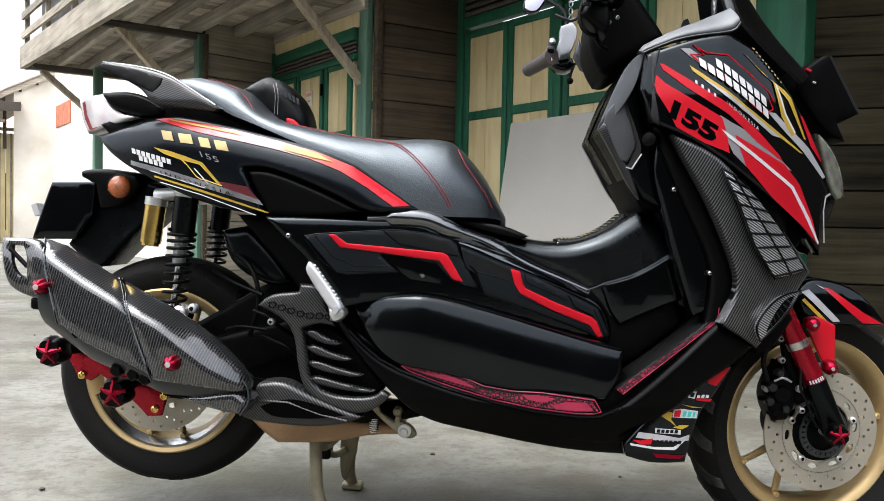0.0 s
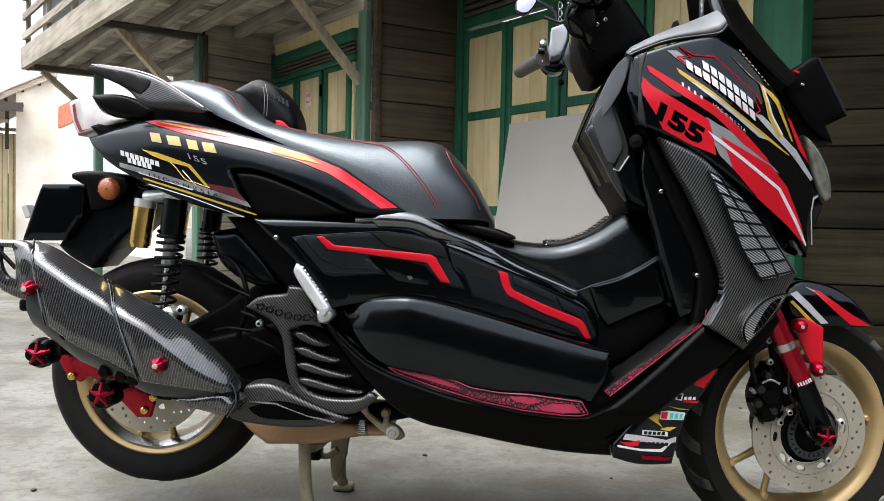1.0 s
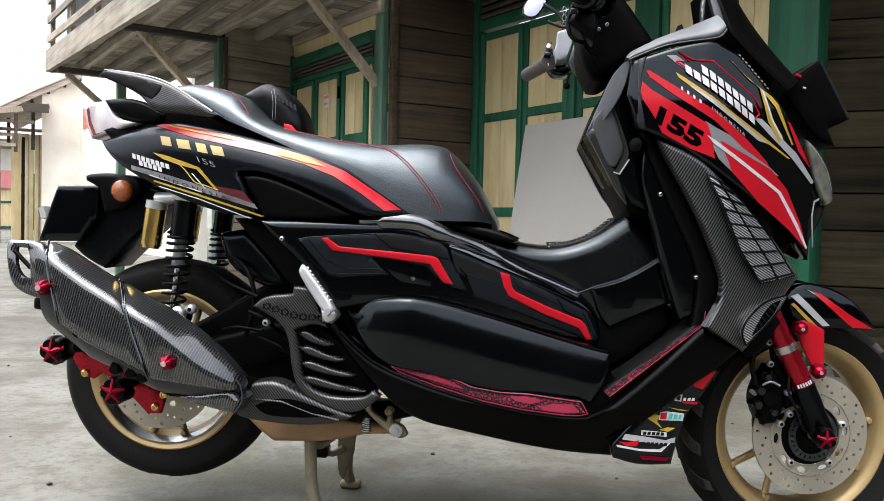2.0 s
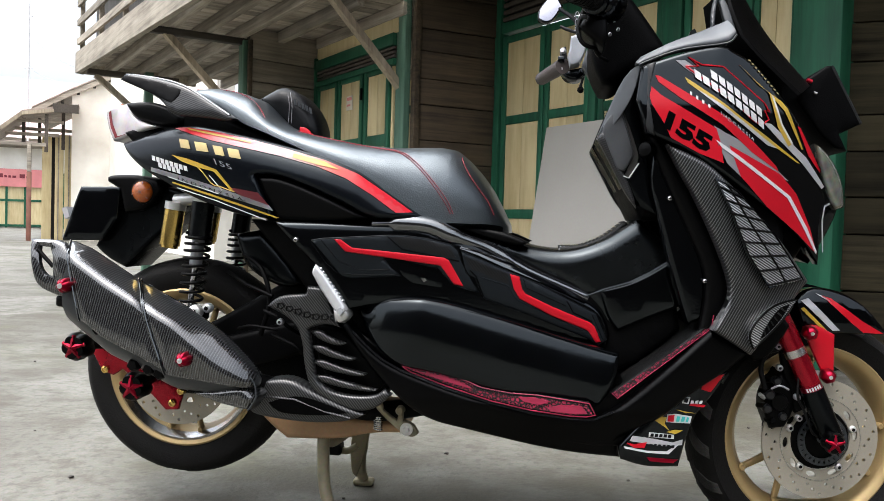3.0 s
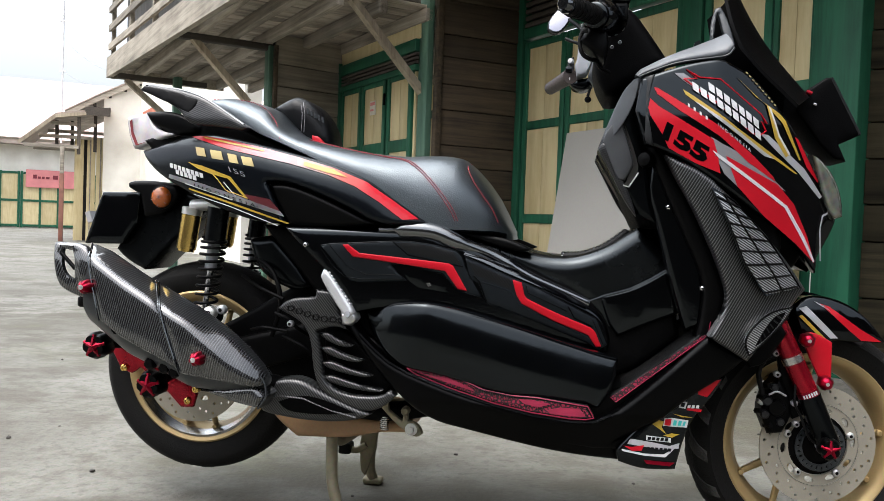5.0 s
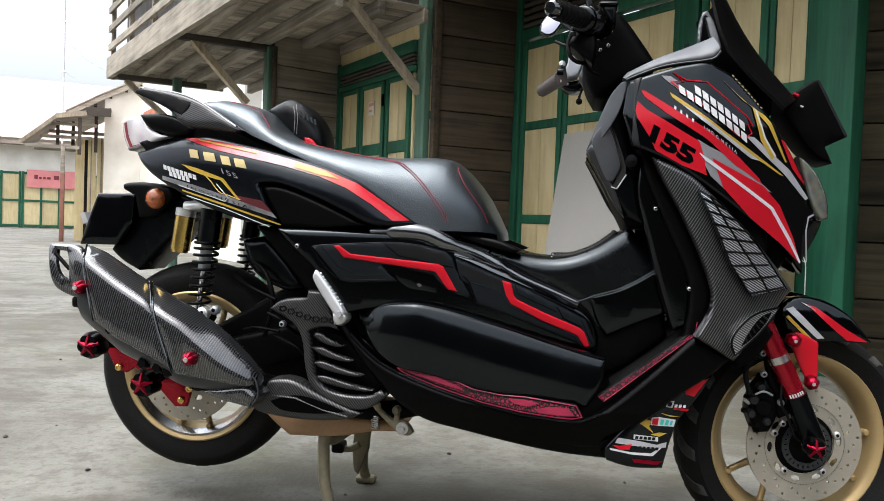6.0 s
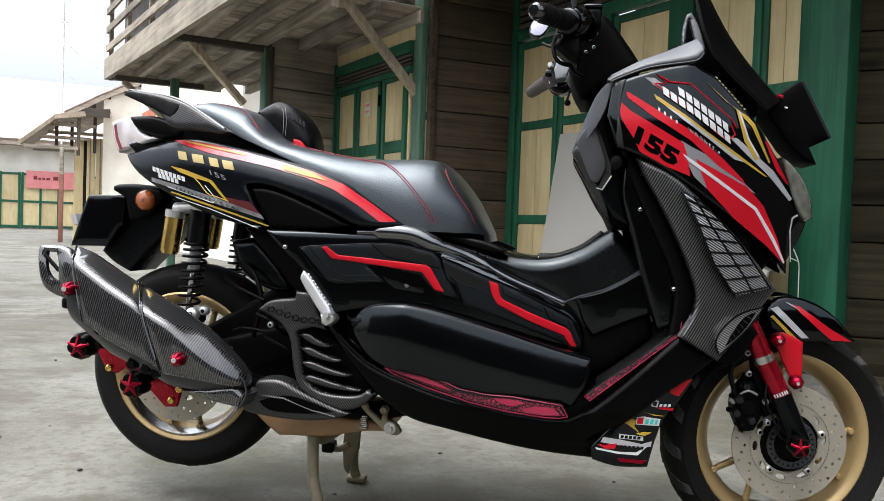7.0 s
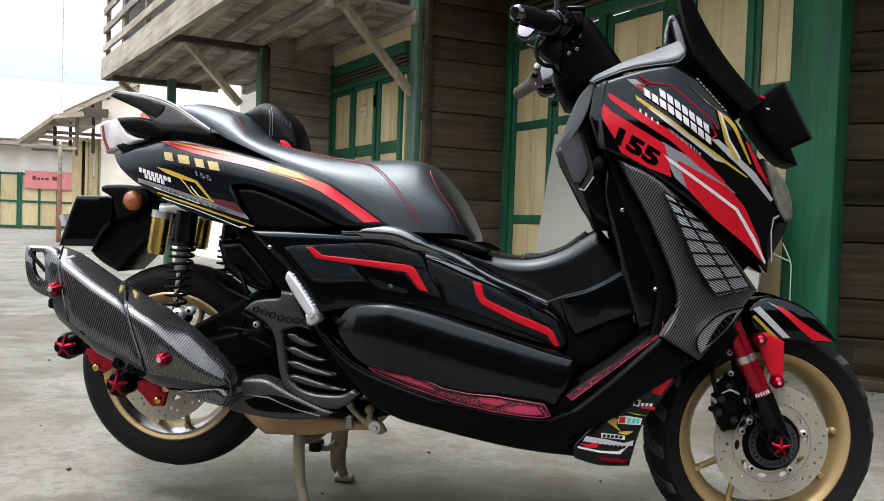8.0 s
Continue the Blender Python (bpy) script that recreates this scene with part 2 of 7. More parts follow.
def inside(p, poly):
    """Which of the points p lie inside the outline."""
    x, y = p[:, 0], p[:, 1]
    r = np.zeros(len(p), bool)
    n = len(poly)
    for i in range(n):
        (x1, y1), (x2, y2) = poly[i - 1], poly[i]
        if y1 == y2:
            continue
        r ^= ((y1 > y) != (y2 > y)) & (x < (x2 - x1) * (y - y1) / (y2 - y1) + x1)
    return r


def edge_distance(p, poly):
    d = np.full(len(p), 1e9)
    n = len(poly)
    for i in range(n):
        a, b = np.array(poly[i - 1]), np.array(poly[i])
        ab = b - a
        q = ab @ ab
        if q < 1e-14:
            continue
        t = np.clip(((p - a) @ ab) / q, 0, 1)
        d = np.minimum(d, np.linalg.norm(p - a - t[:, None] * ab, axis=1))
    return d


def fill(outline, holes=(), step=0.02, rings=()):
    """Points and triangles that fill an outline, with rings of points along its rim."""
    from mathutils.geometry import delaunay_2d_cdt
    loops = [[tuple(p) for p in outline]] + [[tuple(p) for p in h] for h in holes]
    verts, edges = [], []
    for lp in loops:
        k = len(verts)
        verts += lp
        edges += [(k + i, k + (i + 1) % len(lp)) for i in range(len(lp))]
    o = np.array(loops[0])
    extra = []
    for off in rings:
        n = len(o)
        for i in range(n):
            t = o[(i + 1) % n] - o[i - 1]
            ln = np.hypot(*t)
            if ln < 1e-9:
                continue
            nn = np.array((-t[1], t[0])) / ln * off
            extra += [o[i] + nn, o[i] - nn]
    grid_from = len(extra)
    (x0, z0), (x1, z1) = o.min(0), o.max(0)
    row = 0
    z = z0
    while z < z1:
        x = x0 + (step / 2 if row % 2 else 0)
        while x < x1:
            extra.append((x, z))
            x += step
        z += step * 0.866
        row += 1
    if extra:
        e = np.array(extra)
        k = inside(e, loops[0])
        d = edge_distance(e, loops[0])
        for h in loops[1:]:
            k &= ~inside(e, h)
            d = np.minimum(d, edge_distance(e, h))
        lim = np.full(len(e), min(rings) * 0.9 if rings else step * 0.4)
        if rings:
            lim[grid_from:] = max(rings) + 0.25 * step
        k &= d > lim
        verts += [tuple(v) for v in e[k]]
    out = delaunay_2d_cdt([Vector(v) for v in verts], edges, [], 0, 1e-6)
    P = np.array([tuple(v) for v in out[0]])
    T = np.array([f for f in out[2] if len(f) == 3])
    c = P[T].mean(1)
    k = inside(c, loops[0])
    for h in loops[1:]:
        k &= ~inside(c, h)
    T = T[k]
    dd = edge_distance(P, loops[0])
    for h in loops[1:]:
        dd = np.minimum(dd, edge_distance(P, h))
    return P, T, dd


def plate(outline, w, side=-1, thick=0.012, r=0.006, step=0.025, holes=(), smooth=True, keep=50, bm=None, most=0.012):
    """A body panel: an outline in x and z, lying at the half width w(x, z) on one side, with a rounded rim and a thickness."""
    bm = bm or bmesh.new()
    f = w if callable(w) else (lambda x, z: w)
    o = chaikin(outline, keep) if smooth else [Vector(p) for p in outline]
    o = refine(o, most)
    P, T, d = fill(o, holes, step, (r * 0.13, r * 0.36, r * 0.66, r) if r > 0.006 else (r * 0.3, r) if r > 0.0015 else ())
    front, back = [], []
    for (x, z), e in zip(P, d):
        y = f(x, z)
        drop = r - math.sqrt(max(0, r * r - (r - e) ** 2)) if e < r else 0
        front.append(bm.verts.new((x, side * (y - drop), z)))
        back.append(bm.verts.new((x, side * (y - r - thick), z)))
    count = {}
    for t in T:
        t = [int(i) for i in t]
        try:
            bm.faces.new([front[i] for i in t])
            bm.faces.new([back[i] for i in reversed(t)])
        except ValueError:
            continue
        for a, b in ((t[0], t[1]), (t[1], t[2]), (t[2], t[0])):
            count[(min(a, b), max(a, b))] = count.get((min(a, b), max(a, b)), 0) + 1
    for (a, b), n in count.items():
        if n == 1:
            try:
                bm.faces.new((front[a], front[b], back[b], back[a]))
            except ValueError:
                pass
    loose = [v for v in bm.verts if not v.link_faces]
    bmesh.ops.delete(bm, geom=loose, context='VERTS')
    return bm


def box(x0, x1, y0, y1, z0, z1, bevel=0.0, bm=None, m=None):
    bm = bm or bmesh.new()
    r = bmesh.ops.create_cube(bm, size=1.0)
    vs = r["verts"]
    bmesh.ops.scale(bm, vec=(x1 - x0, y1 - y0, z1 - z0), verts=vs)
    bmesh.ops.translate(bm, vec=((x0 + x1) / 2, (y0 + y1) / 2, (z0 + z1) / 2), verts=vs)
    if m is not None:
        bmesh.ops.transform(bm, matrix=m, verts=vs)
    if bevel:
        es = list({e for v in vs for e in v.link_edges})
        bmesh.ops.bevel(bm, geom=es, offset=bevel, segments=2, affect='EDGES', profile=0.5)
    return bm


def tube(path, r, n=12, bm=None, caps=True):
    """A round bar swept along a path; r is one radius or one for each point."""
    bm = bm or bmesh.new()
    pts = [Vector(p) for p in path]
    rs = r if isinstance(r, (list, tuple)) else [r] * len(pts)
    up = None
    rings = []
    for i, p in enumerate(pts):
        t = (pts[min(i + 1, len(pts) - 1)] - pts[max(i - 1, 0)]).normalized()
        if up is None:
            up = t.orthogonal().normalized()
        up = (up - t * up.dot(t)).normalized()
        s = t.cross(up)
        rings.append([bm.verts.new(p + (up * math.cos(a) + s * math.sin(a)) * rs[i]) for a in (2 * math.pi * k / n for k in range(n))])
    for a, b in zip(rings, rings[1:]):
        for k in range(n):
            bm.faces.new((a[k], a[(k + 1) % n], b[(k + 1) % n], b[k]))
    if caps:
        bm.faces.new(rings[0][::-1])
        bm.faces.new(rings[-1])
    return bm


def bend(pts, n=8):
    """A smooth path through a few points."""
    p = [Vector(q) for q in pts]
    p = [p[0] * 2 - p[1]] + p + [p[-1] * 2 - p[-2]]
    out = []
    for i in range(1, len(p) - 2):
        a, b, c, d = p[i - 1:i + 3]
        for k in range(n):
            t = k / n
            out.append(0.5 * ((2 * b) + (c - a) * t + (2 * a - 5 * b + 4 * c - d) * t * t + (3 * b - a - 3 * c + d) * t ** 3))
    return out + [p[-2]]


def lathe(profile, centre, axis, n=32, bm=None, lobes=0, depth=0.0, closed=False):
    """Turns a profile of (radius, height) about an axis; lobes make a scalloped knob."""
    bm = bm or bmesh.new()
    ax = Vector(axis).normalized()
    u = ax.orthogonal().normalized()
    v = ax.cross(u)
    c = Vector(centre)
    rings = []
    for rad, h in profile:
        ring = []
        for k in range(n):
            a = 2 * math.pi * k / n
            q = rad * (1 - depth * (0.5 + 0.5 * math.cos(lobes * a)) ** 2) if lobes else rad
            ring.append(bm.verts.new(c + ax * h + (u * math.cos(a) + v * math.sin(a)) * q))
        rings.append(ring)
    pairs = list(zip(rings, rings[1:]))
    if closed:
        pairs.append((rings[-1], rings[0]))
    for a, b in pairs:
        for k in range(n):
            bm.faces.new((a[k], a[(k + 1) % n], b[(k + 1) % n], b[k]))
    if not closed:
        for ring in (rings[0], rings[-1]):
            if profile[0][0] > 1e-5:
                bm.faces.new(ring)
    return bm


def loft(rings, caps=True, bm=None, closed=True):
    """Skins a row of loops of equally many points."""
    bm = bm or bmesh.new()
    vs = [[bm.verts.new(p) for p in ring] for ring in rings]
    n = len(vs[0])
    for a, b in zip(vs, vs[1:]):
        for k in range(n if closed else n - 1):
            bm.faces.new((a[k], a[(k + 1) % n], b[(k + 1) % n], b[k]))
    if caps and closed:
        bm.faces.new(vs[0][::-1])
        bm.faces.new(vs[-1])
    return bm


def circle(cx, cz, r, n=12, sx=1.0, turn=0.0):
    return [(cx + math.cos(a) * r * sx * math.cos(turn) - math.sin(a) * r * math.sin(turn), cz + math.cos(a) * r * sx * math.sin(turn) + math.sin(a) * r * math.cos(turn))
            for a in (2 * math.pi * k / n for k in range(n))]

# ---- the yard and its buildings ----
M.update(
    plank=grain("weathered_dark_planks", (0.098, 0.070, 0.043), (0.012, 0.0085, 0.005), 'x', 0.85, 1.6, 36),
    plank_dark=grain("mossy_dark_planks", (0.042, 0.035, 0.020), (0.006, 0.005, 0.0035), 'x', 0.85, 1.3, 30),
    plank_grey=grain("weathered_grey_boards", (0.36, 0.318, 0.255), (0.10, 0.085, 0.066), 'x', 0.85, 1.3, 30),
    # paler than the grey boards, to put light on the braces into colour
    brace=grain("pale_timber", (0.46, 0.39, 0.29), (0.20, 0.16, 0.115), 'z', 0.85, 1.3, 30),
    plank_under=grain("weathered_floor_boards", (0.40, 0.35, 0.29), (0.10, 0.085, 0.07), 'y', 0.85, 1.3, 26),
    beam=grain("old_timber_beam", (0.36, 0.32, 0.265), (0.10, 0.085, 0.068), 'x', 0.85, 1.5, 30),
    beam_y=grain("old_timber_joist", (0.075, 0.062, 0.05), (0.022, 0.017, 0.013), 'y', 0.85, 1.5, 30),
    green=grain("faded_green_paint", (0.020, 0.115, 0.062), (0.010, 0.050, 0.030), 'z', 0.5, 2.0, 30, 0.15, 0.1),
    green_pale=grain("worn_green_paint", (0.11, 0.21, 0.15), (0.035, 0.095, 0.06), 'z', 0.6, 2.0, 30, 0.2, 0.1),
    cream=grain("cream_door_paint", (0.60, 0.50, 0.285), (0.43, 0.33, 0.16), 'z', 0.6, 2.0, 16, 0.1, 0.06, 0.1),
    plaster=mat("white_plaster", (0.74, 0.72, 0.66), 0.85, 0, 0.12, 1.2, 0.2, 40, stain=(0.55, 0.51, 0.44)),
    board=mat("white_board", (0.34, 0.325, 0.295), 0.55, 0, 0.06, 1.5, 0.04, 60),
    brick=mat("old_red_brick", (0.42, 0.13, 0.07), 0.85, 0, 0.3, 8, 0.5, 60),
    sheet=mat("rusty_roof_sheet", (0.33, 0.27, 0.23), 0.6, 0.2, 0.35, 3, 0.2, 60),
    pink=mat("pink_banner_cloth", (0.62, 0.22, 0.22), 0.7, 0, 0.1, 3),
    ink=mat("dark_red_ink", (0.16, 0.02, 0.03), 0.7),
    rust=mat("rusty_red_post", (0.20, 0.085, 0.06), 0.7, 0.1, 0.3, 5, 0.3, 60),
    # near-black painted where unlit gaps, holes and interiors would look dark
    dark=mat("unlit_gap_black", (0.012, 0.011, 0.010), 0.9, 0, 0.3, 4),
    steel=mat("dull_steel", (0.32, 0.33, 0.34), 0.5, 0.6, 0.2, 8),
    hall=mat("plain_dark_brown", (0.05, 0.045, 0.04), 0.85, 0, 0.2, 1.0, 0.2, 30),
    # haze put into the colour: pale so that the far mast looks faint
    hazy=mat("haze_paled_steel", (0.62, 0.62, 0.63), 0.6, 0, 0.15, 4),
    backing=grain("dark_grey_backing_sheet", (0.11, 0.105, 0.10), (0.05, 0.047, 0.043), 'z', 0.85, 1.5, 14),
    paper=mat("paper_notice", (0.6, 0.57, 0.5), 0.8, 0, 0.1, 20),
)
M["plank_dark"].node_tree.nodes["Principled BSDF"].inputs["Specular IOR Level"].default_value = 0.12
M["green"].node_tree.nodes["Principled BSDF"].inputs["Specular IOR Level"].default_value = 0.25


def concrete():
    m = mat("worn_concrete", (0.160, 0.157, 0.138), 0.8, 0, 0.14, 1.4, 0.6, 70, 0, 0.12)
    nt = m.node_tree
    b = nt.nodes["Principled BSDF"]
    tc = nt.nodes.new("ShaderNodeTexCoord")
    mp = nt.nodes.new("ShaderNodeMapping")
    mp.inputs["Scale"].default_value = (0.8, 1.05, 1)
    mp.inputs["Location"].default_value = (2.3, 4.1, 0)
    nt.links.new(tc.outputs["Object"], mp.inputs["Vector"])
    old = b.inputs["Base Color"].links[0].from_socket
    prev = old
    # stains; the broadest layer is strengthened to stand for shade in the foreground
    for scale, lo, hi, col, fac, src in ((0.9, 0.40, 0.60, (0.072, 0.066, 0.050), 0.7, mp), (2.4, 0.47, 0.60, (0.056, 0.050, 0.034), 0.8, mp), (1.5, 0.55, 0.70, (0.105, 0.112, 0.050), 0.5, mp), (9.0, 0.50, 0.64, (0.066, 0.060, 0.042), 0.65, tc), (34.0, 0.50, 0.66, (0.06, 0.058, 0.046), 0.6, tc), (150.0, 0.60, 0.70, (0.02, 0.02, 0.018), 0.6, tc)):
        ns = nt.nodes.new("ShaderNodeTexNoise")
        ns.inputs["Scale"].default_value = scale
        ns.inputs["Detail"].default_value = 9
        ns.inputs["Roughness"].default_value = 0.62
        nt.links.new(src.outputs["Object" if src is tc else "Vector"], ns.inputs["Vector"])
        mr = nt.nodes.new("ShaderNodeMapRange")
        mr.inputs["From Min"].default_value, mr.inputs["From Max"].default_value = lo, hi
        mr.inputs["To Max"].default_value = fac
        nt.links.new(ns.outputs["Fac"], mr.inputs["Value"])
        mx = nt.nodes.new("ShaderNodeMix")
        mx.data_type = 'RGBA'
        mx.inputs[7].default_value = (*col, 1)
        nt.links.new(mr.outputs["Result"], mx.inputs[0])
        nt.links.new(prev, mx.inputs[6])
        prev = mx.outputs[2]
    nt.links.new(prev, b.inputs["Base Color"])
    return m


M["concrete"] = concrete()


def ground():
    bm = bmesh.new()
    xs = [-400, -60, -20] + [-10 + i * 0.25 for i in range(65)] + [12, 60, 400]
    ys = [-400, -60, -8] + [-1 + i * 0.25 for i in range(60)] + [20, 40, 120, 500]
    grid = [[bm.verts.new((x, y, noise.noise((x * 0.6, y * 0.6, 3)) * 0.004 if abs(x) < 11 and -2 < y < 15 else 0)) for x in xs] for y in ys]
    for a, b in zip(grid, grid[1:]):
        for i in range(len(xs) - 1):
            bm.faces.new((a[i], a[i + 1], b[i + 1], b[i]))
    ob = finish("ground", bm, M["concrete"])
    tagged(ob, "pale worn concrete yard with dark stains that partly stand for shade", "ground", kind="structure")


ground()

# The row of shops stands askew to the yard; F runs along its doors, y into the building.
F = pose(0.08, 6.0, 0, 0, 0, -54)


def setting(name, label, category):
    return thing(name, label, category, F, kind="structure")


def flat(name, x0, x1, y0, y1, z0, z1, material, parent, bevel=0.004, label=""):
    return part(name, box(x0, x1, y0, y1, z0, z1, bevel), material, parent, label)


def plank_wall(name, a, b, z0, z1, material, label, heights=(0.2, 0.17, 0.24, 0.19)):
    """Horizontal boards from a to b (along the row), lapped a little and uneven."""
    w = setting(name, label, "wall")
    a, b = Vector((*a, 0)), Vector((*b, 0))
    ln = (b - a).length
    ang = math.atan2(b.y - a.y, b.x - a.x)
    rot = Matrix.Translation(a) @ Matrix.Rotation(ang, 4, 'Z')
    rnd = random.Random(name)
    z, i = z0, 0
    while z < z1 - 0.02:
        h = min(heights[i % len(heights)] * rnd.uniform(0.9, 1.1), z1 - z)
        off = rnd.uniform(-0.006, 0.006)
        bm = box(0, ln, off, off + 0.025, z + 0.003, z + h - 0.003, 0.004)
        p = part("plank", bm, material, w)
        p.matrix_local = rot
        z += h
        i += 1
    # near-black sheet puts the shade of the joints into colour
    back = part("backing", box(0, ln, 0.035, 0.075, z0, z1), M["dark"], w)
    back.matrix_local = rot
    return w


def leaf(name, x0, x1, z0, z1, rows, y=0.0, label="green framed door leaf with cream panels, closed", stile=0.05):
    """A framed door leaf: two stiles, rails between the rows, and sunk panels."""
    d = setting(name, label, "door")
    flat("stile", x0 + 0.003, x0 + stile, y, y + 0.035, z0, z1, M["green"], d)
    flat("stile", x1 - stile, x1 - 0.003, y, y + 0.035, z0, z1, M["green"], d)
    edges = [z0] + [v for r in rows for v in r] + [z1]
    for i in range(0, len(edges), 2):
        flat("rail", x0 + stile, x1 - stile, y + 0.002, y + 0.033, edges[i], edges[i + 1], M["green"], d)
    for lo, hi in rows:
        mid = (x0 + x1) / 2
        flat("panel", x0 + stile, mid - 0.001, y + 0.014, y + 0.026, lo, hi, M["cream"], d, 0.002)
        flat("panel", mid + 0.001, x1 - stile, y + 0.015, y + 0.026, lo, hi, M["cream"], d, 0.002)
    return d


# doors on the right-hand shop
R_ROWS = ((0.10, 0.68), (0.745, 1.36), (1.42, 1.95))
leaf("door_1", 0.06, 0.54, 0.03, 2.0, R_ROWS)
leaf("door_2", 0.545, 1.0, 0.03, 2.0, R_ROWS)
leaf("door_3", 1.08, 1.60, 0.03, 2.0, R_ROWS)
leaf("door_4", 1.75, 2.20, 0.03, 2.0, R_ROWS)
leaf("door_5", 2.205, 2.46, 0.03, 2.0, R_ROWS, stile=0.035)
frame_r = setting("door_frame_right", "dark green timber door frame with transom", "door frame")
flat("jamb", -0.02, 0.055, -0.02, 0.06, 0, 3.0, M["green"], frame_r)
flat("mullion", 1.005, 1.075, -0.015, 0.05, 0, 2.02, M["green"], frame_r)
flat("mullion", 1.605, 1.745, -0.015, 0.05, 0, 2.02, M["green"], frame_r)
flat("wide_post", 2.47, 2.72, -0.05, 0.06, 0, 3.2, M["green"], frame_r, 0.006, "wide green board post with scuffed paint")
flat("head_rail", 0.058, 2.467, -0.012, 0.055, 2.022, 2.10, M["green"], frame_r)
flat("sill", 0.058, 2.467, -0.02, 0.06, 0.0, 0.028, M["beam"], frame_r)
slats_r = setting("transom_right", "dark slatted ventilation transom above the doors", "transom")
for k in range(16):
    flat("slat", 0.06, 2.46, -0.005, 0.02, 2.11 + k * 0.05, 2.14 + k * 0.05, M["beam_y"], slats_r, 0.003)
# dark sheet stands in for the unlit room behind the slats
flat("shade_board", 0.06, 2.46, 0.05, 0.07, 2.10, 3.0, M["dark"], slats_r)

# doors on the left-hand shop, set further out
L = -0.747
L_ROWS = ((0.12, 0.62), (0.70, 1.18), (1.268, 1.715))
leaf("door_6", -1.58, -1.165, 0.03, 1.75, L_ROWS, L)
leaf("door_7", -1.16, -0.715, 0.03, 1.75, L_ROWS, L)
leaf("door_8", -0.69, -0.29, 0.03, 1.75, L_ROWS, L)
frame_l = setting("door_frame_left", "green timber door frame with slatted transom", "door frame")
flat("jamb", -1.66, -1.585, L - 0.02, L + 0.06, 0, 2.0, M["green"], frame_l)
flat("strip", -0.285, -0.255, L + 0.02, L + 0.05, 0, 1.75, M["cream"], frame_l, 0.003, "narrow cream strip")
flat("head_rail", -1.583, -0.22, L - 0.012, L + 0.055, 1.752, 1.795, M["green"], frame_l)
flat("top_rail", -1.583, -0.22, L - 0.015, L + 0.055, 1.89, 1.975, M["green"], frame_l)
for k in range(3):
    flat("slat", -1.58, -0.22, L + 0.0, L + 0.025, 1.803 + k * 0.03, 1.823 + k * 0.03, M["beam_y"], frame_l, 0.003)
# dark sheet painted as the shade behind the left-hand doors
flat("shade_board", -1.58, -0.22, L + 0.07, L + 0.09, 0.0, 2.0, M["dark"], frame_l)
flat("lintel_board", -1.66, -0.20, L + 0.01, L + 0.04, 1.978, 2.16, M["cream"], frame_l, 0.003, "cream painted lintel board")
hinge = setting("door_latch", "small black iron latch on the door leaf", "latch")
flat("bolt", -0.72, -0.70, L - 0.02, L - 0.002, 1.55, 1.64, M["deep"], hinge)
note = setting("door_notice", "small red and white paper notice", "notice")
flat("sheet", -1.0, -0.90, L + 0.0075, L + 0.0135, 1.5, 1.61, M["paper"], note, 0.0)
flat("print", -0.99, -0.91, L + 0.005, L + 0.007, 1.575, 1.6, M["pink"], note, 0.0)
flat("print", -0.99, -0.93, L + 0.005, L + 0.007, 1.53, 1.545, M["pink"], note, 0.0)
note2 = setting("door_paper", "pale paper notice pasted to the door", "notice")
flat("sheet", 1.22, 1.34, 0.006, 0.0135, 1.62, 1.69, M["paper"], note2, 0.0)

# posts, return walls and the shop further along
post_a = setting("post_1", "worn green square timber post", "post")
flat("post_body", -0.23, -0.10, L + 0.02, L + 0.07, 0, 3.0, M["green_pale"], post_a, 0.006)
flat("cover_strip", -0.095, -0.045, L + 0.072, L + 0.12, 0, 3.0, M["plank"], post_a, 0.005, "bare timber cover strip")
post_b = setting("post_2", "worn green square timber post", "post")
flat("post_body", -1.66, -1.54, -1.405, -1.365, 0, 2.06, M["green_pale"], post_b, 0.006)
flat("cover_strip", -1.535, -1.50, -1.375, -1.34, 0, 2.06, M["plank"], post_b, 0.005, "bare timber cover strip")
post_c = setting("post_3", "faded green square timber post", "post")
flat("post_body", -3.75, -3.66, -1.70, -1.62, 0, 2.06, M["green_pale"], post_c, 0.006)
plank_wall("wall_return_1", (-0.07, L + 0.10), (0.0, 0.05), 0, 3.2, M["plank"], "dark weathered horizontal plank wall")
plank_wall("wall_return_2", (-1.52, -1.35), (-1.60, L + 0.02), 0, 2.16, M["plank_grey"], "grey weathered horizontal plank wall")
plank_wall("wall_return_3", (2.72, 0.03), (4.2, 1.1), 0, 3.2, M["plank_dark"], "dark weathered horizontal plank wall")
wall_c = setting("wall_shop_left", "cream painted timber shop front", "wall")
flat("boarding", -3.2, -1.67, 0.55, 0.6, 0, 2.06, M["cream"], wall_c)
flat("green_rail", -3.2, -1.67, 0.53, 0.547, 1.72, 1.80, M["green"], wall_c)

# the balcony over the doors
EDGE, UNDER = -2.22, 2.05
balcony = setting("balcony", "weathered grey timber balcony on joists and braces", "balcony")
rnd = random.Random(5)
x = -4.34
while x < -0.16:
    w_ = rnd.uniform(0.11, 0.16)
    bm = box(x, x + w_ - 0.006, EDGE + 0.03, 1.4, UNDER + 0.125 + rnd.uniform(0, 0.006), UNDER + 0.15, 0.002)
    part("floor_board", bm, M["plank_under"], balcony)
    x += w_
for y in (-1.95, -1.68, -1.40, -1.08, -0.72, -0.30, 0.3, 0.9):
    flat("joist", -4.30, -0.10, y - 0.03, y + 0.03, UNDER + 0.03, UNDER + 0.122, M["beam"], balcony, 0.006)
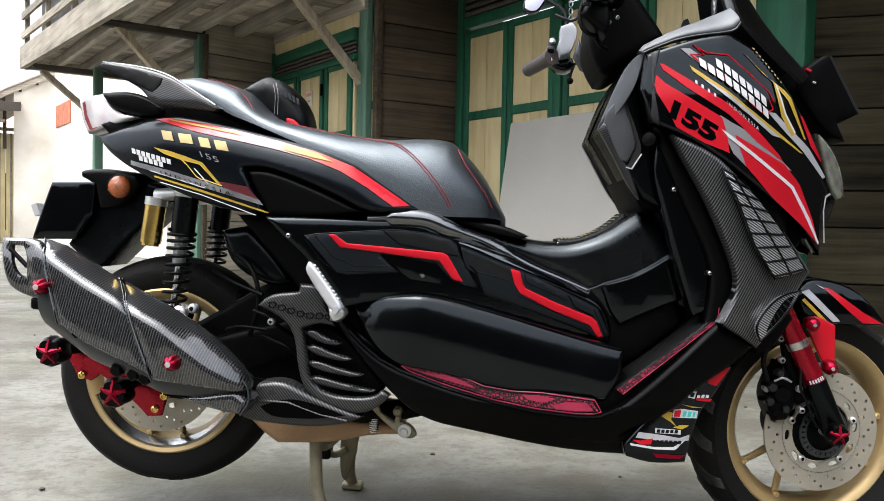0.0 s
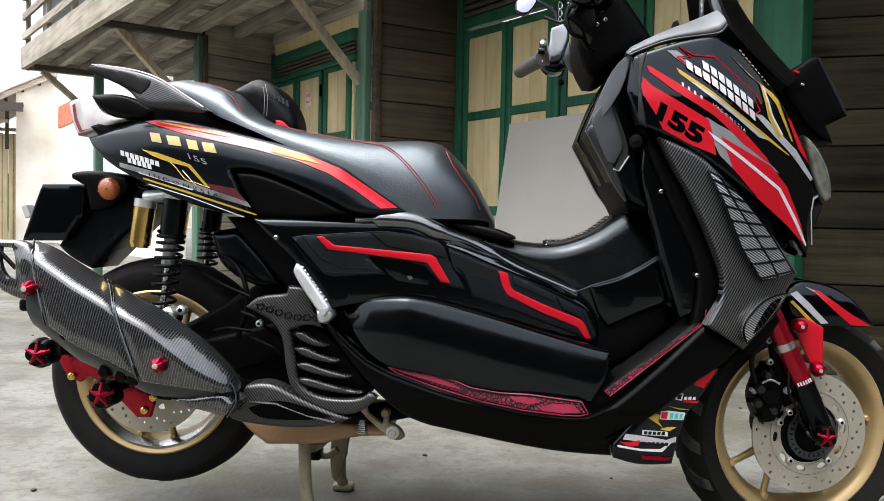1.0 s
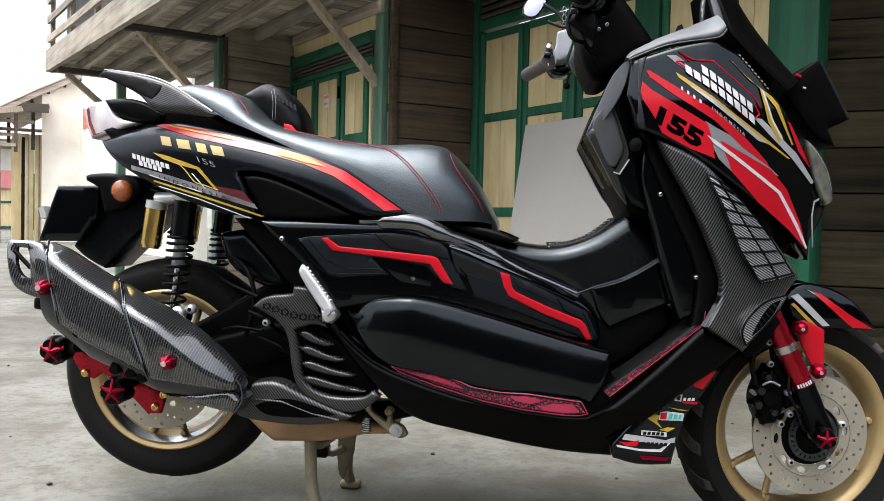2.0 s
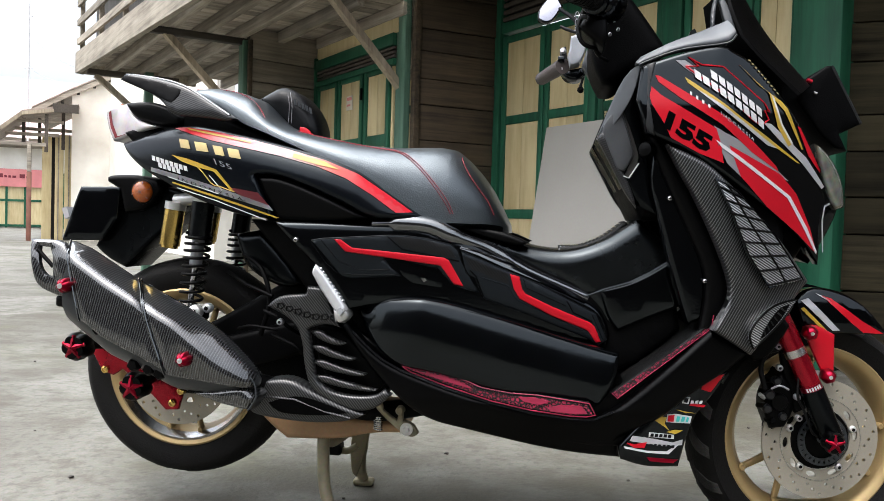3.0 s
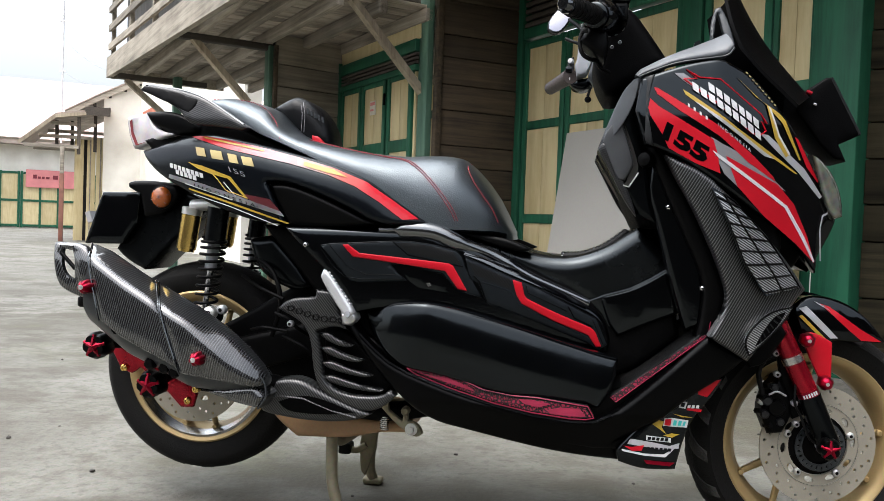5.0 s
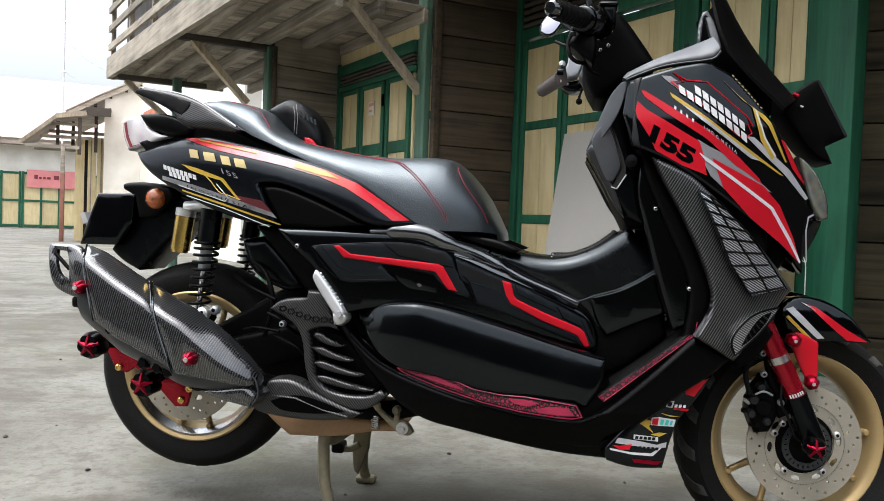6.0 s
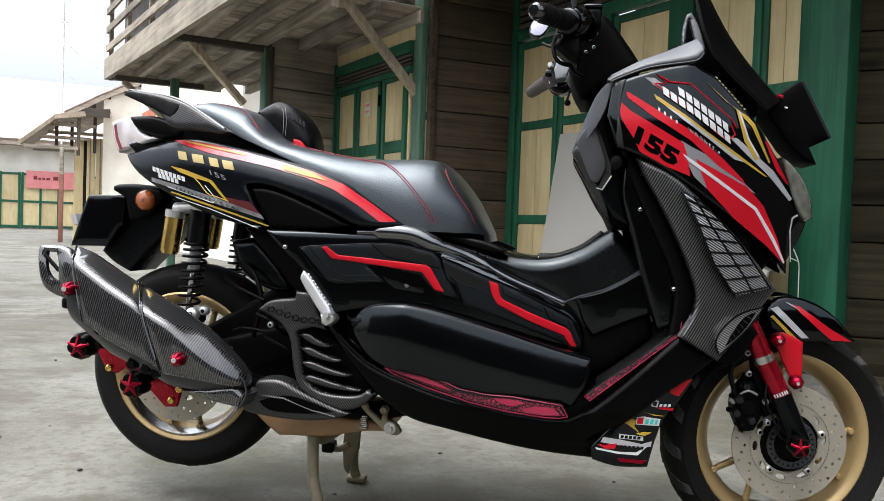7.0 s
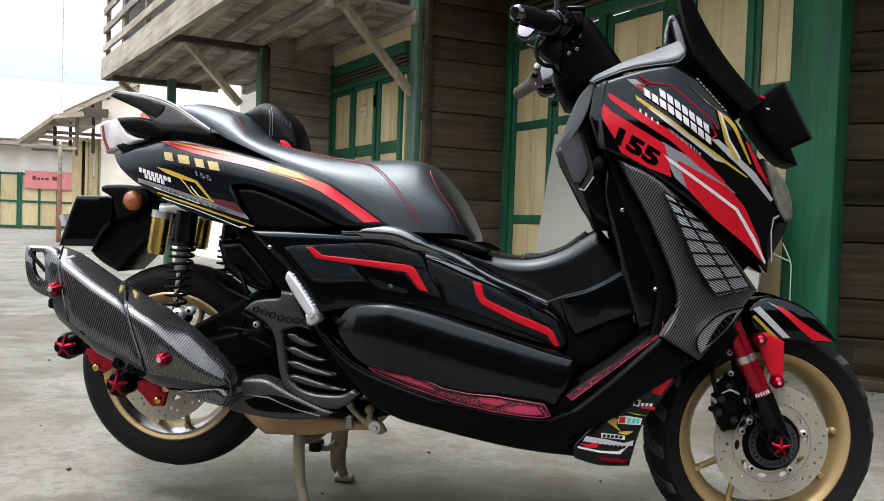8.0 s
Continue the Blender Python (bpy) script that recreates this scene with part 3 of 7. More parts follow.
for x in (-3.97, -1.61):
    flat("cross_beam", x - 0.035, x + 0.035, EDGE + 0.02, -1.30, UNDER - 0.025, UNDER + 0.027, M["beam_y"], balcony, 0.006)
def sagging(name, y0, y1, z0, z1, label=""):
    """A long board along the balcony's edge that sags away from its free corner."""
    xs_ = (-4.37, -3.5, -2.6, -1.7, -0.6, 0.6)
    zs_ = [-0.0435 * (x + 4.37) for x in xs_]
    return part(name, loft([[(x, y0, z0 + s), (x, y1, z0 + s), (x, y1, z1 + s), (x, y0, z1 + s)] for x, s in zip(xs_, zs_)]), M["plank_grey"], balcony, label)


sagging("fascia", EDGE - 0.03, EDGE + 0.015, 2.08, 2.29, "wide grey fascia board")
flat("end_fascia", -4.40, -4.372, EDGE - 0.03, -1.0, 2.08, 2.29, M["plank_grey"], balcony, 0.006)
for k in range(5):
    sagging("railing_board", EDGE - 0.02, EDGE + 0.005, 2.37 + k * 0.195, 2.435 + k * 0.195)
for i in range(4):
    x = -4.34 + i * 1.10
    flat("baluster", x - 0.025, x + 0.025, EDGE + 0.008, EDGE + 0.05, 2.07, 3.2, M["plank_grey"], balcony, 0.004)
for x, y0, y1, z1 in ((-0.2, -0.70, -1.28, 2.165), (-1.61, -1.55, -2.02, 2.06)):
    bm = tube([(x, y0, 1.585), (x, y1, z1)], 0.036, 4)
    part("brace", bm, M["brace"], balcony, "diagonal timber brace in a paler colour that stands for light")
bm = tube([(-3.90, -1.70, 1.65), (-3.97, EDGE + 0.1, UNDER - 0.03)], 0.036, 4)
part("brace", bm, M["brace"], balcony, "diagonal timber brace in a paler colour that stands for light")
# one flat grey sheet, added to darken the gaps between the rails
flat("railing_backing", -4.33, 0.6, EDGE + 0.16, EDGE + 0.19, UNDER + 0.16, 4.2, M["backing"], balcony, 0, "flat dark sheet added to darken the gaps in the railing")
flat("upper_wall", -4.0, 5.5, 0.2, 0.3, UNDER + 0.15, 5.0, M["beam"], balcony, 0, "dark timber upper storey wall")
# overlapping dark sheets painted in as the shade behind the railing
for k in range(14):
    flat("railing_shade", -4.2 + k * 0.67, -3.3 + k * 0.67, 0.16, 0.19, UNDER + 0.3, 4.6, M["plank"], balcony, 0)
flat("roof", -4.6, -0.1, EDGE - 0.5, 3.5, 5.0, 5.1, M["sheet"], balcony, 0, "rusty sheet roof")
# unseen roof, cut back on this side to let more sky light in
flat("roof", -0.098, 6.0, -1.2, 3.5, 5.0, 5.1, M["sheet"], balcony, 0, "rusty sheet roof")
# added out of view only to keep light off the right-hand doors
canopy = setting("canopy", "unseen weathered timber canopy added to shade the right-hand shop", "canopy")
x = -0.04
while x < 5.5:
    w_ = rnd.uniform(0.14, 0.2)
    part("canopy_board", box(x, x + w_ - 0.006, -1.45, 1.4, 2.47, 2.495, 0.002), M["plank_under"], canopy)
    x += w_
for y in (-1.4, -0.75, -0.15):
    flat("canopy_joist", -0.04, 5.5, y - 0.04, y + 0.04, 2.38, 2.468, M["beam"], canopy, 0.006)

# white board leaning on the doors
wb = thing("white_board", "large plain white board leaning on the doors", "board", F @ pose(0.76, -0.34, 0, -9, 0, 0))
part("sheet", loft([[(0, y, 0), (1.75, y, 0), (1.75, y, 0.80), (1.05, y, 1.30), (0, y, 1.29)] for y in (0, 0.012)]), M["board"], wb)

# unseen dark walls added to close the yard: they darken reflections and block light
hall = thing("unseen_rear_blocker", "unseen plain dark wall added behind the walk to darken reflections", "wall", kind="structure")
part("boarding", box(-8, 9, -3.4, -3.2, 0, 2.5), M["hall"], hall)
side = thing("unseen_end_blocker", "unseen plain dark wall added at the yard's end to block light", "wall", kind="structure")
part("boarding", box(5.0, 5.2, -3.2, 0.5, 0, 1.9), M["hall"], side)
part("boarding", box(5.0, 5.2, 0.502, 4.0, 0, 3.2), M["hall"], side)

# clutter in the dark corner by the wide post
wire = thing("hanging_wire", "pale thin wire tied to the green post", "wire", pose(0, 0, 0))
part("strand", tube(bend([(1.455, 3.86, 0.62), (1.475, 3.84, 0.565), (1.487, 3.83, 0.52), (1.489, 3.83, 0.42), (1.490, 3.83, 0.32)]), 0.0025, 6), M["paper"], wire)
part("strand", tube(bend([(1.40, 3.90, 0.585), (1.44, 3.87, 0.56), (1.485, 3.83, 0.535)]), 0.002, 6), M["paper"], wire)
drum = thing("storage_drum", "dull beige drum in the dark corner", "drum", pose(2.12, 4.42, 0))
part("shell", lathe([(0.0001, 0), (0.19, 0), (0.2, 0.01), (0.195, 0.12), (0.2, 0.125), (0.195, 0.24), (0.2, 0.31), (0.19, 0.32), (0.0001, 0.31)], (0, 0, 0), (0, 0, 1), 32), mat("beige_drum_paint", (0.30, 0.26, 0.16), 0.6, 0, 0.3, 5, 0.2, 60), drum)
sticks = thing("bamboo_sticks", "old bamboo sticks laid across a drum", "sticks", pose(0, 0, 0))
part("stick", tube([(1.82, 4.20, 0.325), (2.5, 4.50, 0.375)], 0.012, 8), M["khaki"], sticks)
part("stick", tube([(1.80, 4.22, 0.335), (2.5, 4.62, 0.36)], 0.010, 8), M["khaki"], sticks)
ledge = thing("low_timber_ledge", "low grey timber ledge along the wall", "ledge", F @ pose(2.95, -0.02, 0, 0, 0, 34), kind="structure")
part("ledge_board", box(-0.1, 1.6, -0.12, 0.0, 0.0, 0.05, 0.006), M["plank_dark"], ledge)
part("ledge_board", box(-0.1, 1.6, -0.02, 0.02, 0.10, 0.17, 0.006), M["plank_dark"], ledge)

# bits lying on the concrete
rnd = random.Random(21)
for k in range(46):
    x, y = rnd.uniform(-2.6, 2.2), rnd.uniform(0.6, 4.4)
    s_ = rnd.uniform(0.003, 0.009)
    bm = bmesh.new()
    bmesh.ops.create_icosphere(bm, subdivisions=1, radius=s_)
    for v in bm.verts:
        v.co *= rnd.uniform(0.7, 1.2)
        v.co.z = v.co.z * 0.6
    peb = finish("pebble", bm, M["hall"])
    peb.location = (x, y, s_ * 0.4 + noise.noise((x * 0.6, y * 0.6, 3)) * 0.004)
    tagged(peb, "small bit of grit lying on the concrete", "pebble", "grit on the yard")

# white house beyond
G = pose(-5.6, 13.6, 0, 0, 0, 126)  # x runs away from the yard, y to its near side
house = thing("white_house", "old white plastered house with a rusty sheet roof", "house", G, kind="structure")
bm = bmesh.new()
ring = [(-3.0, 0), (5.0, 0), (5.0, 3.86), (4.5, 4.05), (-3.0, 4.05)]
loft([[(x, 0.0, z) for x, z in ring], [(x, -0.25, z) for x, z in ring]], True, bm)
part("wall", bm, M["plaster"], house)
part("brick_patch", box(3.2, 4.6, 0.003, 0.02, 2.45, 2.9), M["brick"], house, "bare red brick patch")

# the gable end of the white house, its roof and the lean-to beside it
H = pose(-8.34, 17.68, -0.17, 0, 0, 26)
gable = thing("house_gable", "white plastered gable end with a rusty roof verge", "house", H, kind="structure")
bm = bmesh.new()
ring = [(-0.95, 0), (0.02, 0), (0.02, 3.86), (-0.95, 3.36)]
loft([[(x, 0.0, z) for x, z in ring], [(x, 0.2, z) for x, z in ring]], True, bm)
part("wall", bm, M["plaster"], gable)
VX, VZ = (-1.74, -0.98, 0.5), (2.99, 3.44, 4.22)
bm = bmesh.new()
loft([[(x, -0.08, z - 0.12) for x, z in zip(VX, VZ)], [(x, -0.08, z) for x, z in zip(VX, VZ)], [(x, -0.04, z) for x, z in zip(VX, VZ)], [(x, -0.04, z - 0.12) for x, z in zip(VX, VZ)], [(x, -0.08, z - 0.12) for x, z in zip(VX, VZ)]], False, bm, False)
part("verge_board", bm, M["beam"], gable, "weathered grey verge board")
bm = bmesh.new()
loft([[(x, -0.10, z + 0.01) for x, z in zip(VX, VZ)], [(x, 5.0, z + 0.01) for x, z in zip(VX, VZ)], [(x, 5.0, z + 0.04) for x, z in zip(VX, VZ)], [(x, -0.10, z + 0.04) for x, z in zip(VX, VZ)], [(x, -0.10, z + 0.01) for x, z in zip(VX, VZ)]], False, bm, False)
part("roof", bm, M["sheet"], gable)
for k in range(5):
    x = -1.5 + k * 0.32
    part("rafter_end", box(x, x + 0.06, -0.03, 0.3, float(np.interp(x, VX, VZ)) - 0.14, float(np.interp(x, VX, VZ)) - 0.06), M["beam_y"], gable)
for a, b in ((-1.55, -1.36), (-1.29, -1.12), (-1.10, -0.90)):
    part("boarding", box(a, b, 0.3, 0.34, 0, 2.50, 0.01), M["cream"], gable, "cream upright boarding")
for x in (-1.22, -1.01):
    part("batten", box(x - 0.012, x + 0.012, 0.28, 0.30, 0, 2.5), M["beam"], gable)
# a near-black sheet puts the gap's shade into colour
part("doorway", box(-1.36, -1.29, 0.36, 0.40, 0, 2.5), M["dark"], gable, "near-black sheet painted as the unlit gap between the boards")

awning = thing("awning", "pale sheet lean-to on thin timber posts", "awning", H)
part("sheet_roof", loft([[(-1.90, -0.5, 2.86), (-2.58, -0.5, 2.26), (-2.58, 1.2, 2.26), (-1.90, 1.2, 2.86)], [(-1.88, -0.5, 2.90), (-2.58, -0.5, 2.29), (-2.58, 1.2, 2.29), (-1.88, 1.2, 2.90)]]), M["sheet"], awning)
part("sheet_roof", loft([[(-1.90, -0.5, 2.86), (-0.80, -0.5, 3.06), (-0.80, 1.2, 3.06), (-1.90, 1.2, 2.86)], [(-1.90, -0.5, 2.90), (-0.80, -0.5, 3.10), (-0.80, 1.2, 3.10), (-1.90, 1.2, 2.90)]]), M["sheet"], awning)
part("verge_board", tube([(-2.58, -0.52, 2.23), (-1.88, -0.52, 2.83)], 0.045, 4), M["brace"], awning, "weathered timber verge board")
part("verge_board", tube([(-1.88, -0.52, 2.83), (-1.28, -0.52, 2.93)], 0.05, 4), M["brace"], awning, "weathered timber verge board")
part("brown_board", box(-1.30, -0.80, -0.54, -0.50, 2.90, 3.08), M["beam_y"], awning, "dark brown board")
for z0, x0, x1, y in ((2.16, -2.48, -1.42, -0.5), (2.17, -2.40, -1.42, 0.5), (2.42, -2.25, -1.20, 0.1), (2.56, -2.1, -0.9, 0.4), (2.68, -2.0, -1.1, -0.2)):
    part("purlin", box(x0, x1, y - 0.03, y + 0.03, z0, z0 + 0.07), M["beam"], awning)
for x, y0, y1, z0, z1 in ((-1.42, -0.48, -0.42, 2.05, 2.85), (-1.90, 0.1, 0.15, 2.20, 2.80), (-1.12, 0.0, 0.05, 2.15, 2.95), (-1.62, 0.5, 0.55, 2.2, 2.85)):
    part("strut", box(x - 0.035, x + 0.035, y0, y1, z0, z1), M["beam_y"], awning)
part("post", box(-1.78, -1.69, -0.55, -0.46, 0, 1.62, 0.01), M["rust"], awning, "reddish painted timber post")
part("post", box(-1.776, -1.694, -0.546, -0.464, 1.622, 2.2, 0.01), M["beam"], awning, "bare timber post head")

shop = thing("far_shop", "far shop front with cream doors in green frames", "shop", pose(-20.5, 26.4, 0, 0, 0, 32), kind="structure")
part("wall", box(-4, 9, 0.1, 0.3, 0, 3.0), M["plaster"], shop)
for k in range(9):
    x = -3.6 + k * 1.3
    for j in range(2):
        for lo, hi in ((0.12, 0.95), (1.03, 1.95)):
            part("panel", box(x + 0.08 + j * 0.6, x + 0.62 + j * 0.6, 0.03, 0.06, lo, hi), M["cream"], shop)
    for j in range(3):
        xx = x + j * 0.6
        part("stile", box(xx, xx + 0.08, 0.0, 0.05, 0, 2.05), M["green"], shop)
    for z in (0.04, 0.95, 1.95):
        part("rail", box(x + 0.081, x + 1.199, 0.005, 0.055, z, z + 0.08), M["green"], shop)
part("roof", box(-4.5, 9.5, -0.5, 3.0, 3.0, 3.12), M["sheet"], shop)
banner = thing("shop_banner", "faded pink cloth banner with dark script", "banner", pose(-20.5, 26.4, 0, 0, 0, 32))
part("cloth", box(3.06, 4.75, -0.06, -0.04, 1.48, 2.12), M["pink"], banner)
for k, (a, b) in enumerate(((3.3, 3.42), (3.46, 3.55), (3.59, 3.68), (3.72, 3.84), (3.95, 4.12), (4.16, 4.26))):
    part("script", box(a, b, -0.072, -0.064, 1.80, 1.88 + 0.06 * (k % 4 == 0)), M["ink"], banner)
mast = thing("radio_mast", "thin grey pole with small crossarms", "pole", pose(-18.35, 31, 0))
part("shaft", tube([(0, 0, 0), (0, 0, 9.6)], 0.035, 8), M["hazy"], mast)
for z in (6.2, 8.2):
    part("crossarm", box(-0.14, 0.14, -0.02, 0.02, z, z + 0.05), M["hazy"], mast)
for z0, z1, sag in ((6.25, 3.55, 0.3), (7.6, 3.70, 0.4)):
    cable = thing("overhead_cable", "thin dark cable strung from a mast to a house", "cable", group="overhead cables")
    a, b = Vector((-18.35, 31, z0)), Vector((-8.32, 17.74, z1))
    part("strand", tube([a.lerp(b, k / 12) - Vector((0, 0, sag * 4 * k / 12 * (1 - k / 12))) for k in range(13)], 0.007, 6), M["steel"], cable)
back_house = thing("back_house", "distant pale house with a faded red roof", "house", pose(-24, 38, 0, 0, 0, 30), kind="structure")
part("wall", box(-9, 12, 0, 6, 0, 4.2), M["plaster"], back_house)
bm = bmesh.new()
loft([[(-10, -1, 4.1), (13, -1, 4.1)], [(-10, 3, 7.5), (13, 3, 7.5)], [(-10, 7, 4.1), (13, 7, 4.1)]], False, bm, False)
part("roof", bm, mat("faded_roof_sheet", (0.62, 0.45, 0.42), 0.6, 0, 0.2, 0.4), back_house, "faded red sheet roof")

# ---- the scooter: x forward, y to its left, z up; it stands on its centre stand ----
bike = thing("motor_scooter", "black maxi scooter with red and gold trim on its stand", "scooter", pose(0, 1.675, 0, 0, 0, -4))


def W_tail(x, z):
    top = float(np.interp(x, (-0.667, -0.5, -0.367, -0.22, -0.148, -0.024), (0.80, 0.815, 0.795, 0.76, 0.735, 0.65)))
    return 0.232 - 0.9 * max(0, -0.38 - x) ** 2 - 8.0 * max(0, z - top + 0.062) ** 2 - 1.2 * min(0, z - top + 0.062) ** 2 - 0.12 * max(0, x + 0.2)


def W_cover(x, z):
    top = float(np.interp(x, (-0.3, -0.04, 0.085, 0.285), (0.632, 0.632, 0.592, 0.498)))
    return max(0.115, 0.238 - 0.2 * (x + 0.26)) - 4.0 * max(0, z - top + 0.036) ** 2


def W_front(x, z):
    return 0.24 - 0.88 * max(0, x - 0.5) ** 1.3 - 0.15 * max(0, z - 0.85)


def raised(w, by):
    return lambda x, z: w(x, z) + by


def both(name, outline, w, material, label="", parent=None, far=True, **kw):
    ob = part(name, plate(outline, w, -1, **kw), material, parent or bike, label)
    if far:
        part(name, plate(outline, w, 1, **kw), material, parent or bike, label)
    return ob


def slab(name, outline, w, material, label="", r=0.012, parent=None, **kw):
    """A solid part, as wide to the left as to the right."""
    return part(name, plate(outline, w, -1, thick=2 * w - 2 * r, r=r, **kw), material, parent or bike, label)


def cell_rubber():
    """Red rubber broken into small cells by black joints."""
    m = mat("red_cell_rubber", (0.24, 0.008, 0.04), 0.5, 0, 0.2, 20, 0.1, 300)
    nt = m.node_tree
    tc, vo, ramp, mx = [nt.nodes.new("ShaderNode" + k) for k in ("TexCoord", "TexVoronoi", "ValToRGB", "Mix")]
    vo.feature = 'DISTANCE_TO_EDGE'
    vo.inputs["Scale"].default_value = 150
    ramp.color_ramp.elements[0].position, ramp.color_ramp.elements[1].position = 0.10, 0.20
    mx.data_type = 'RGBA'
    mx.inputs[6].default_value = (0.002, 0.002, 0.002, 1)
    b = nt.nodes["Principled BSDF"]
    old = b.inputs["Base Color"].links[0].from_socket
    nt.links.new(tc.outputs["Object"], vo.inputs["Vector"])
    nt.links.new(vo.outputs["Distance"], ramp.inputs["Fac"])
    nt.links.new(ramp.outputs["Color"], mx.inputs[0])
    nt.links.new(old, mx.inputs[7])
    nt.links.new(mx.outputs[2], b.inputs["Base Color"])
    return m


M["redcell"] = cell_rubber()


def decal(name, outline, w, material, parent, lift=0.0009, label="", smooth=False, **kw):
    return part(name, plate(outline, raised(w, lift + 0.0006), -1, thick=0.0010, r=0.0, smooth=smooth, step=0.012, most=0.006, **kw), material, parent, label)


# -- inner core, hidden behind the panels
slab("tail_core", [(-0.66, 0.80), (-0.50, 0.86), (-0.36, 0.80), (-0.10, 0.72), (-0.02, 0.63), (-0.28, 0.60), (-0.44, 0.67), (-0.58, 0.72)], 0.155, M["deep"])
slab("tunnel_core", [(-0.30, 0.62), (0.05, 0.62), (0.30, 0.52), (0.46, 0.50), (0.47, 0.44), (0.33, 0.32), (0.0, 0.36), (-0.16, 0.44)], 0.11, M["deep"])
slab("floor_core", [(-0.15, 0.42), (0.0, 0.35), (0.30, 0.30), (0.50, 0.44), (0.52, 0.38), (0.42, 0.26), (0.35, 0.215), (0.10, 0.245), (-0.06, 0.30)], 0.19, M["plastic"])
slab("engine_block", [(-0.50, 0.40), (-0.30, 0.52), (-0.18, 0.46), (-0.08, 0.32), (-0.14, 0.24), (-0.40, 0.25), (-0.62, 0.26), (-0.64, 0.34)], 0.10, M["deep"], "dark engine casing")
slab("frame_spar", [(-0.38, 0.63), (-0.26, 0.63), (-0.15, 0.47), (-0.12, 0.40), (-0.20, 0.42), (-0.28, 0.52)], 0.17, M["deep"])

# -- seat
SEAT = ((-0.555, 0.890, 0.872, 0.10), (-0.53, 0.899, 0.868, 0.13), (-0.48, 0.902, 0.862, 0.155), (-0.43, 0.893, 0.838, 0.172), (-0.385, 0.876, 0.815, 0.183),
        (-0.36, 0.852, 0.806, 0.187), (-0.335, 0.828, 0.796, 0.19), (-0.30, 0.812, 0.782, 0.194), (-0.24, 0.800, 0.757, 0.2), (-0.17, 0.789, 0.726, 0.2),
        (-0.10, 0.785, 0.69, 0.195), (-0.05, 0.788, 0.655, 0.188), (-0.01, 0.789, 0.638, 0.18), (0.020, 0.784, 0.634, 0.172), (0.042, 0.766, 0.634, 0.163),
        (0.067, 0.740, 0.634, 0.150), (0.091, 0.708, 0.634, 0.133), (0.110, 0.674, 0.632, 0.112), (0.123, 0.648, 0.629, 0.090), (0.130, 0.635, 0.626, 0.065))


def seat_at(x):
    k = [s[0] for s in SEAT]
    return [float(np.interp(x, k, [s[i] for s in SEAT])) for i in (1, 2, 3)]


def seat_ring(x, grow=0.0, n=28):
    top, bot, w = seat_at(x)
    ring = []
    for i in range(n + 1):
        a = math.pi * i / n
        c, s = math.cos(a), math.sin(a)
        ring.append((x, -math.copysign(abs(c) ** 0.62, c) * (w + grow), bot + (top - bot + grow) * abs(s) ** 0.62))
    return ring


def seat_mesh():
    xs = [SEAT[0][0] + (SEAT[-1][0] - SEAT[0][0]) * i / 70 for i in range(71)]
    return loft([seat_ring(x) + [(x, 0.09, seat_at(x)[1] - 0.01), (x, -0.09, seat_at(x)[1] - 0.01)] for x in xs])


seat = part("seat", seat_mesh(), M["leather"], bike, "stepped black leather seat with red stitching")


def on_seat(x, a):
    """A point of the seat's skin at x; a runs from 0 at the near edge to 1 on the crest."""
    top, bot, w = seat_at(x)
    t = a * math.pi / 2
    return Vector((x, -(w + 0.001) * abs(math.cos(t)) ** 0.62, bot + (top - bot + 0.001) * abs(math.sin(t)) ** 0.62))


def stitch(points, name="seam"):
    """A row of short threads along the seat's skin."""
    path = bend([on_seat(x, a) for x, a in points], 10)
    bm = bmesh.new()
    for p, q in zip(path, path[1:]):
        n = max(1, round((q - p).length / 0.0058))
        for k in range(n):
            tube([p.lerp(q, k / n), p.lerp(q, (k + 0.66) / n)], 0.0010, 5, bm)
    part(name, bm, M["thread"], seat, "red stitched seam")


stitch([(-0.52, 0.5), (-0.45, 0.62), (-0.40, 0.62), (-0.36, 0.45), (-0.338, 0.05)])
stitch([(-0.30, 0.72), (-0.25, 0.70), (-0.19, 0.66), (-0.13, 0.60), (-0.09, 0.56), (-0.06, 0.42), (-0.025, 0.24), (0.01, 0.08), (0.024, 0.02)])
stitch([(-0.30, 0.735), (-0.25, 0.715), (-0.19, 0.675), (-0.13, 0.615), (-0.085, 0.575), (-0.055, 0.435), (-0.02, 0.25), (0.015, 0.09), (0.029, 0.02)])
stitch([(0.030, 1.0), (0.036, 0.7), (0.052, 0.5), (0.072, 0.38), (0.092, 0.28), (0.104, 0.12)])

# passenger's back pad on the seat's step
PAD = [(-0.415, 0.887), (-0.389, 0.902), (-0.364, 0.915), (-0.343, 0.910), (-0.316, 0.895), (-0.291, 0.868), (-0.274, 0.832), (-0.272, 0.800), (-0.321, 0.800), (-0.348, 0.815), (-0.374, 0.841), (-0.396, 0.867)]
pad = slab("back_pad", PAD, 0.058, M["pad"], "black leather back pad with grey embroidery", 0.030, step=0.008)
part("pad_stripe", plate([(-0.317, 0.829), (-0.297, 0.825), (-0.281, 0.800), (-0.314, 0.800)], 0.0595, -1, 0.012, 0.004), M["redvinyl"], pad, "red lower corner")
for dx in (0.0, 0.006):
    part("seam", tube(bend([(-0.353 + dx, -0.034, 0.908), (-0.345 + dx, -0.052, 0.895), (-0.339 + dx, -0.0590, 0.871), (-0.340 + dx, -0.0590, 0.834)]), 0.0007, 5), M["grey"], pad, "pale double stitching")
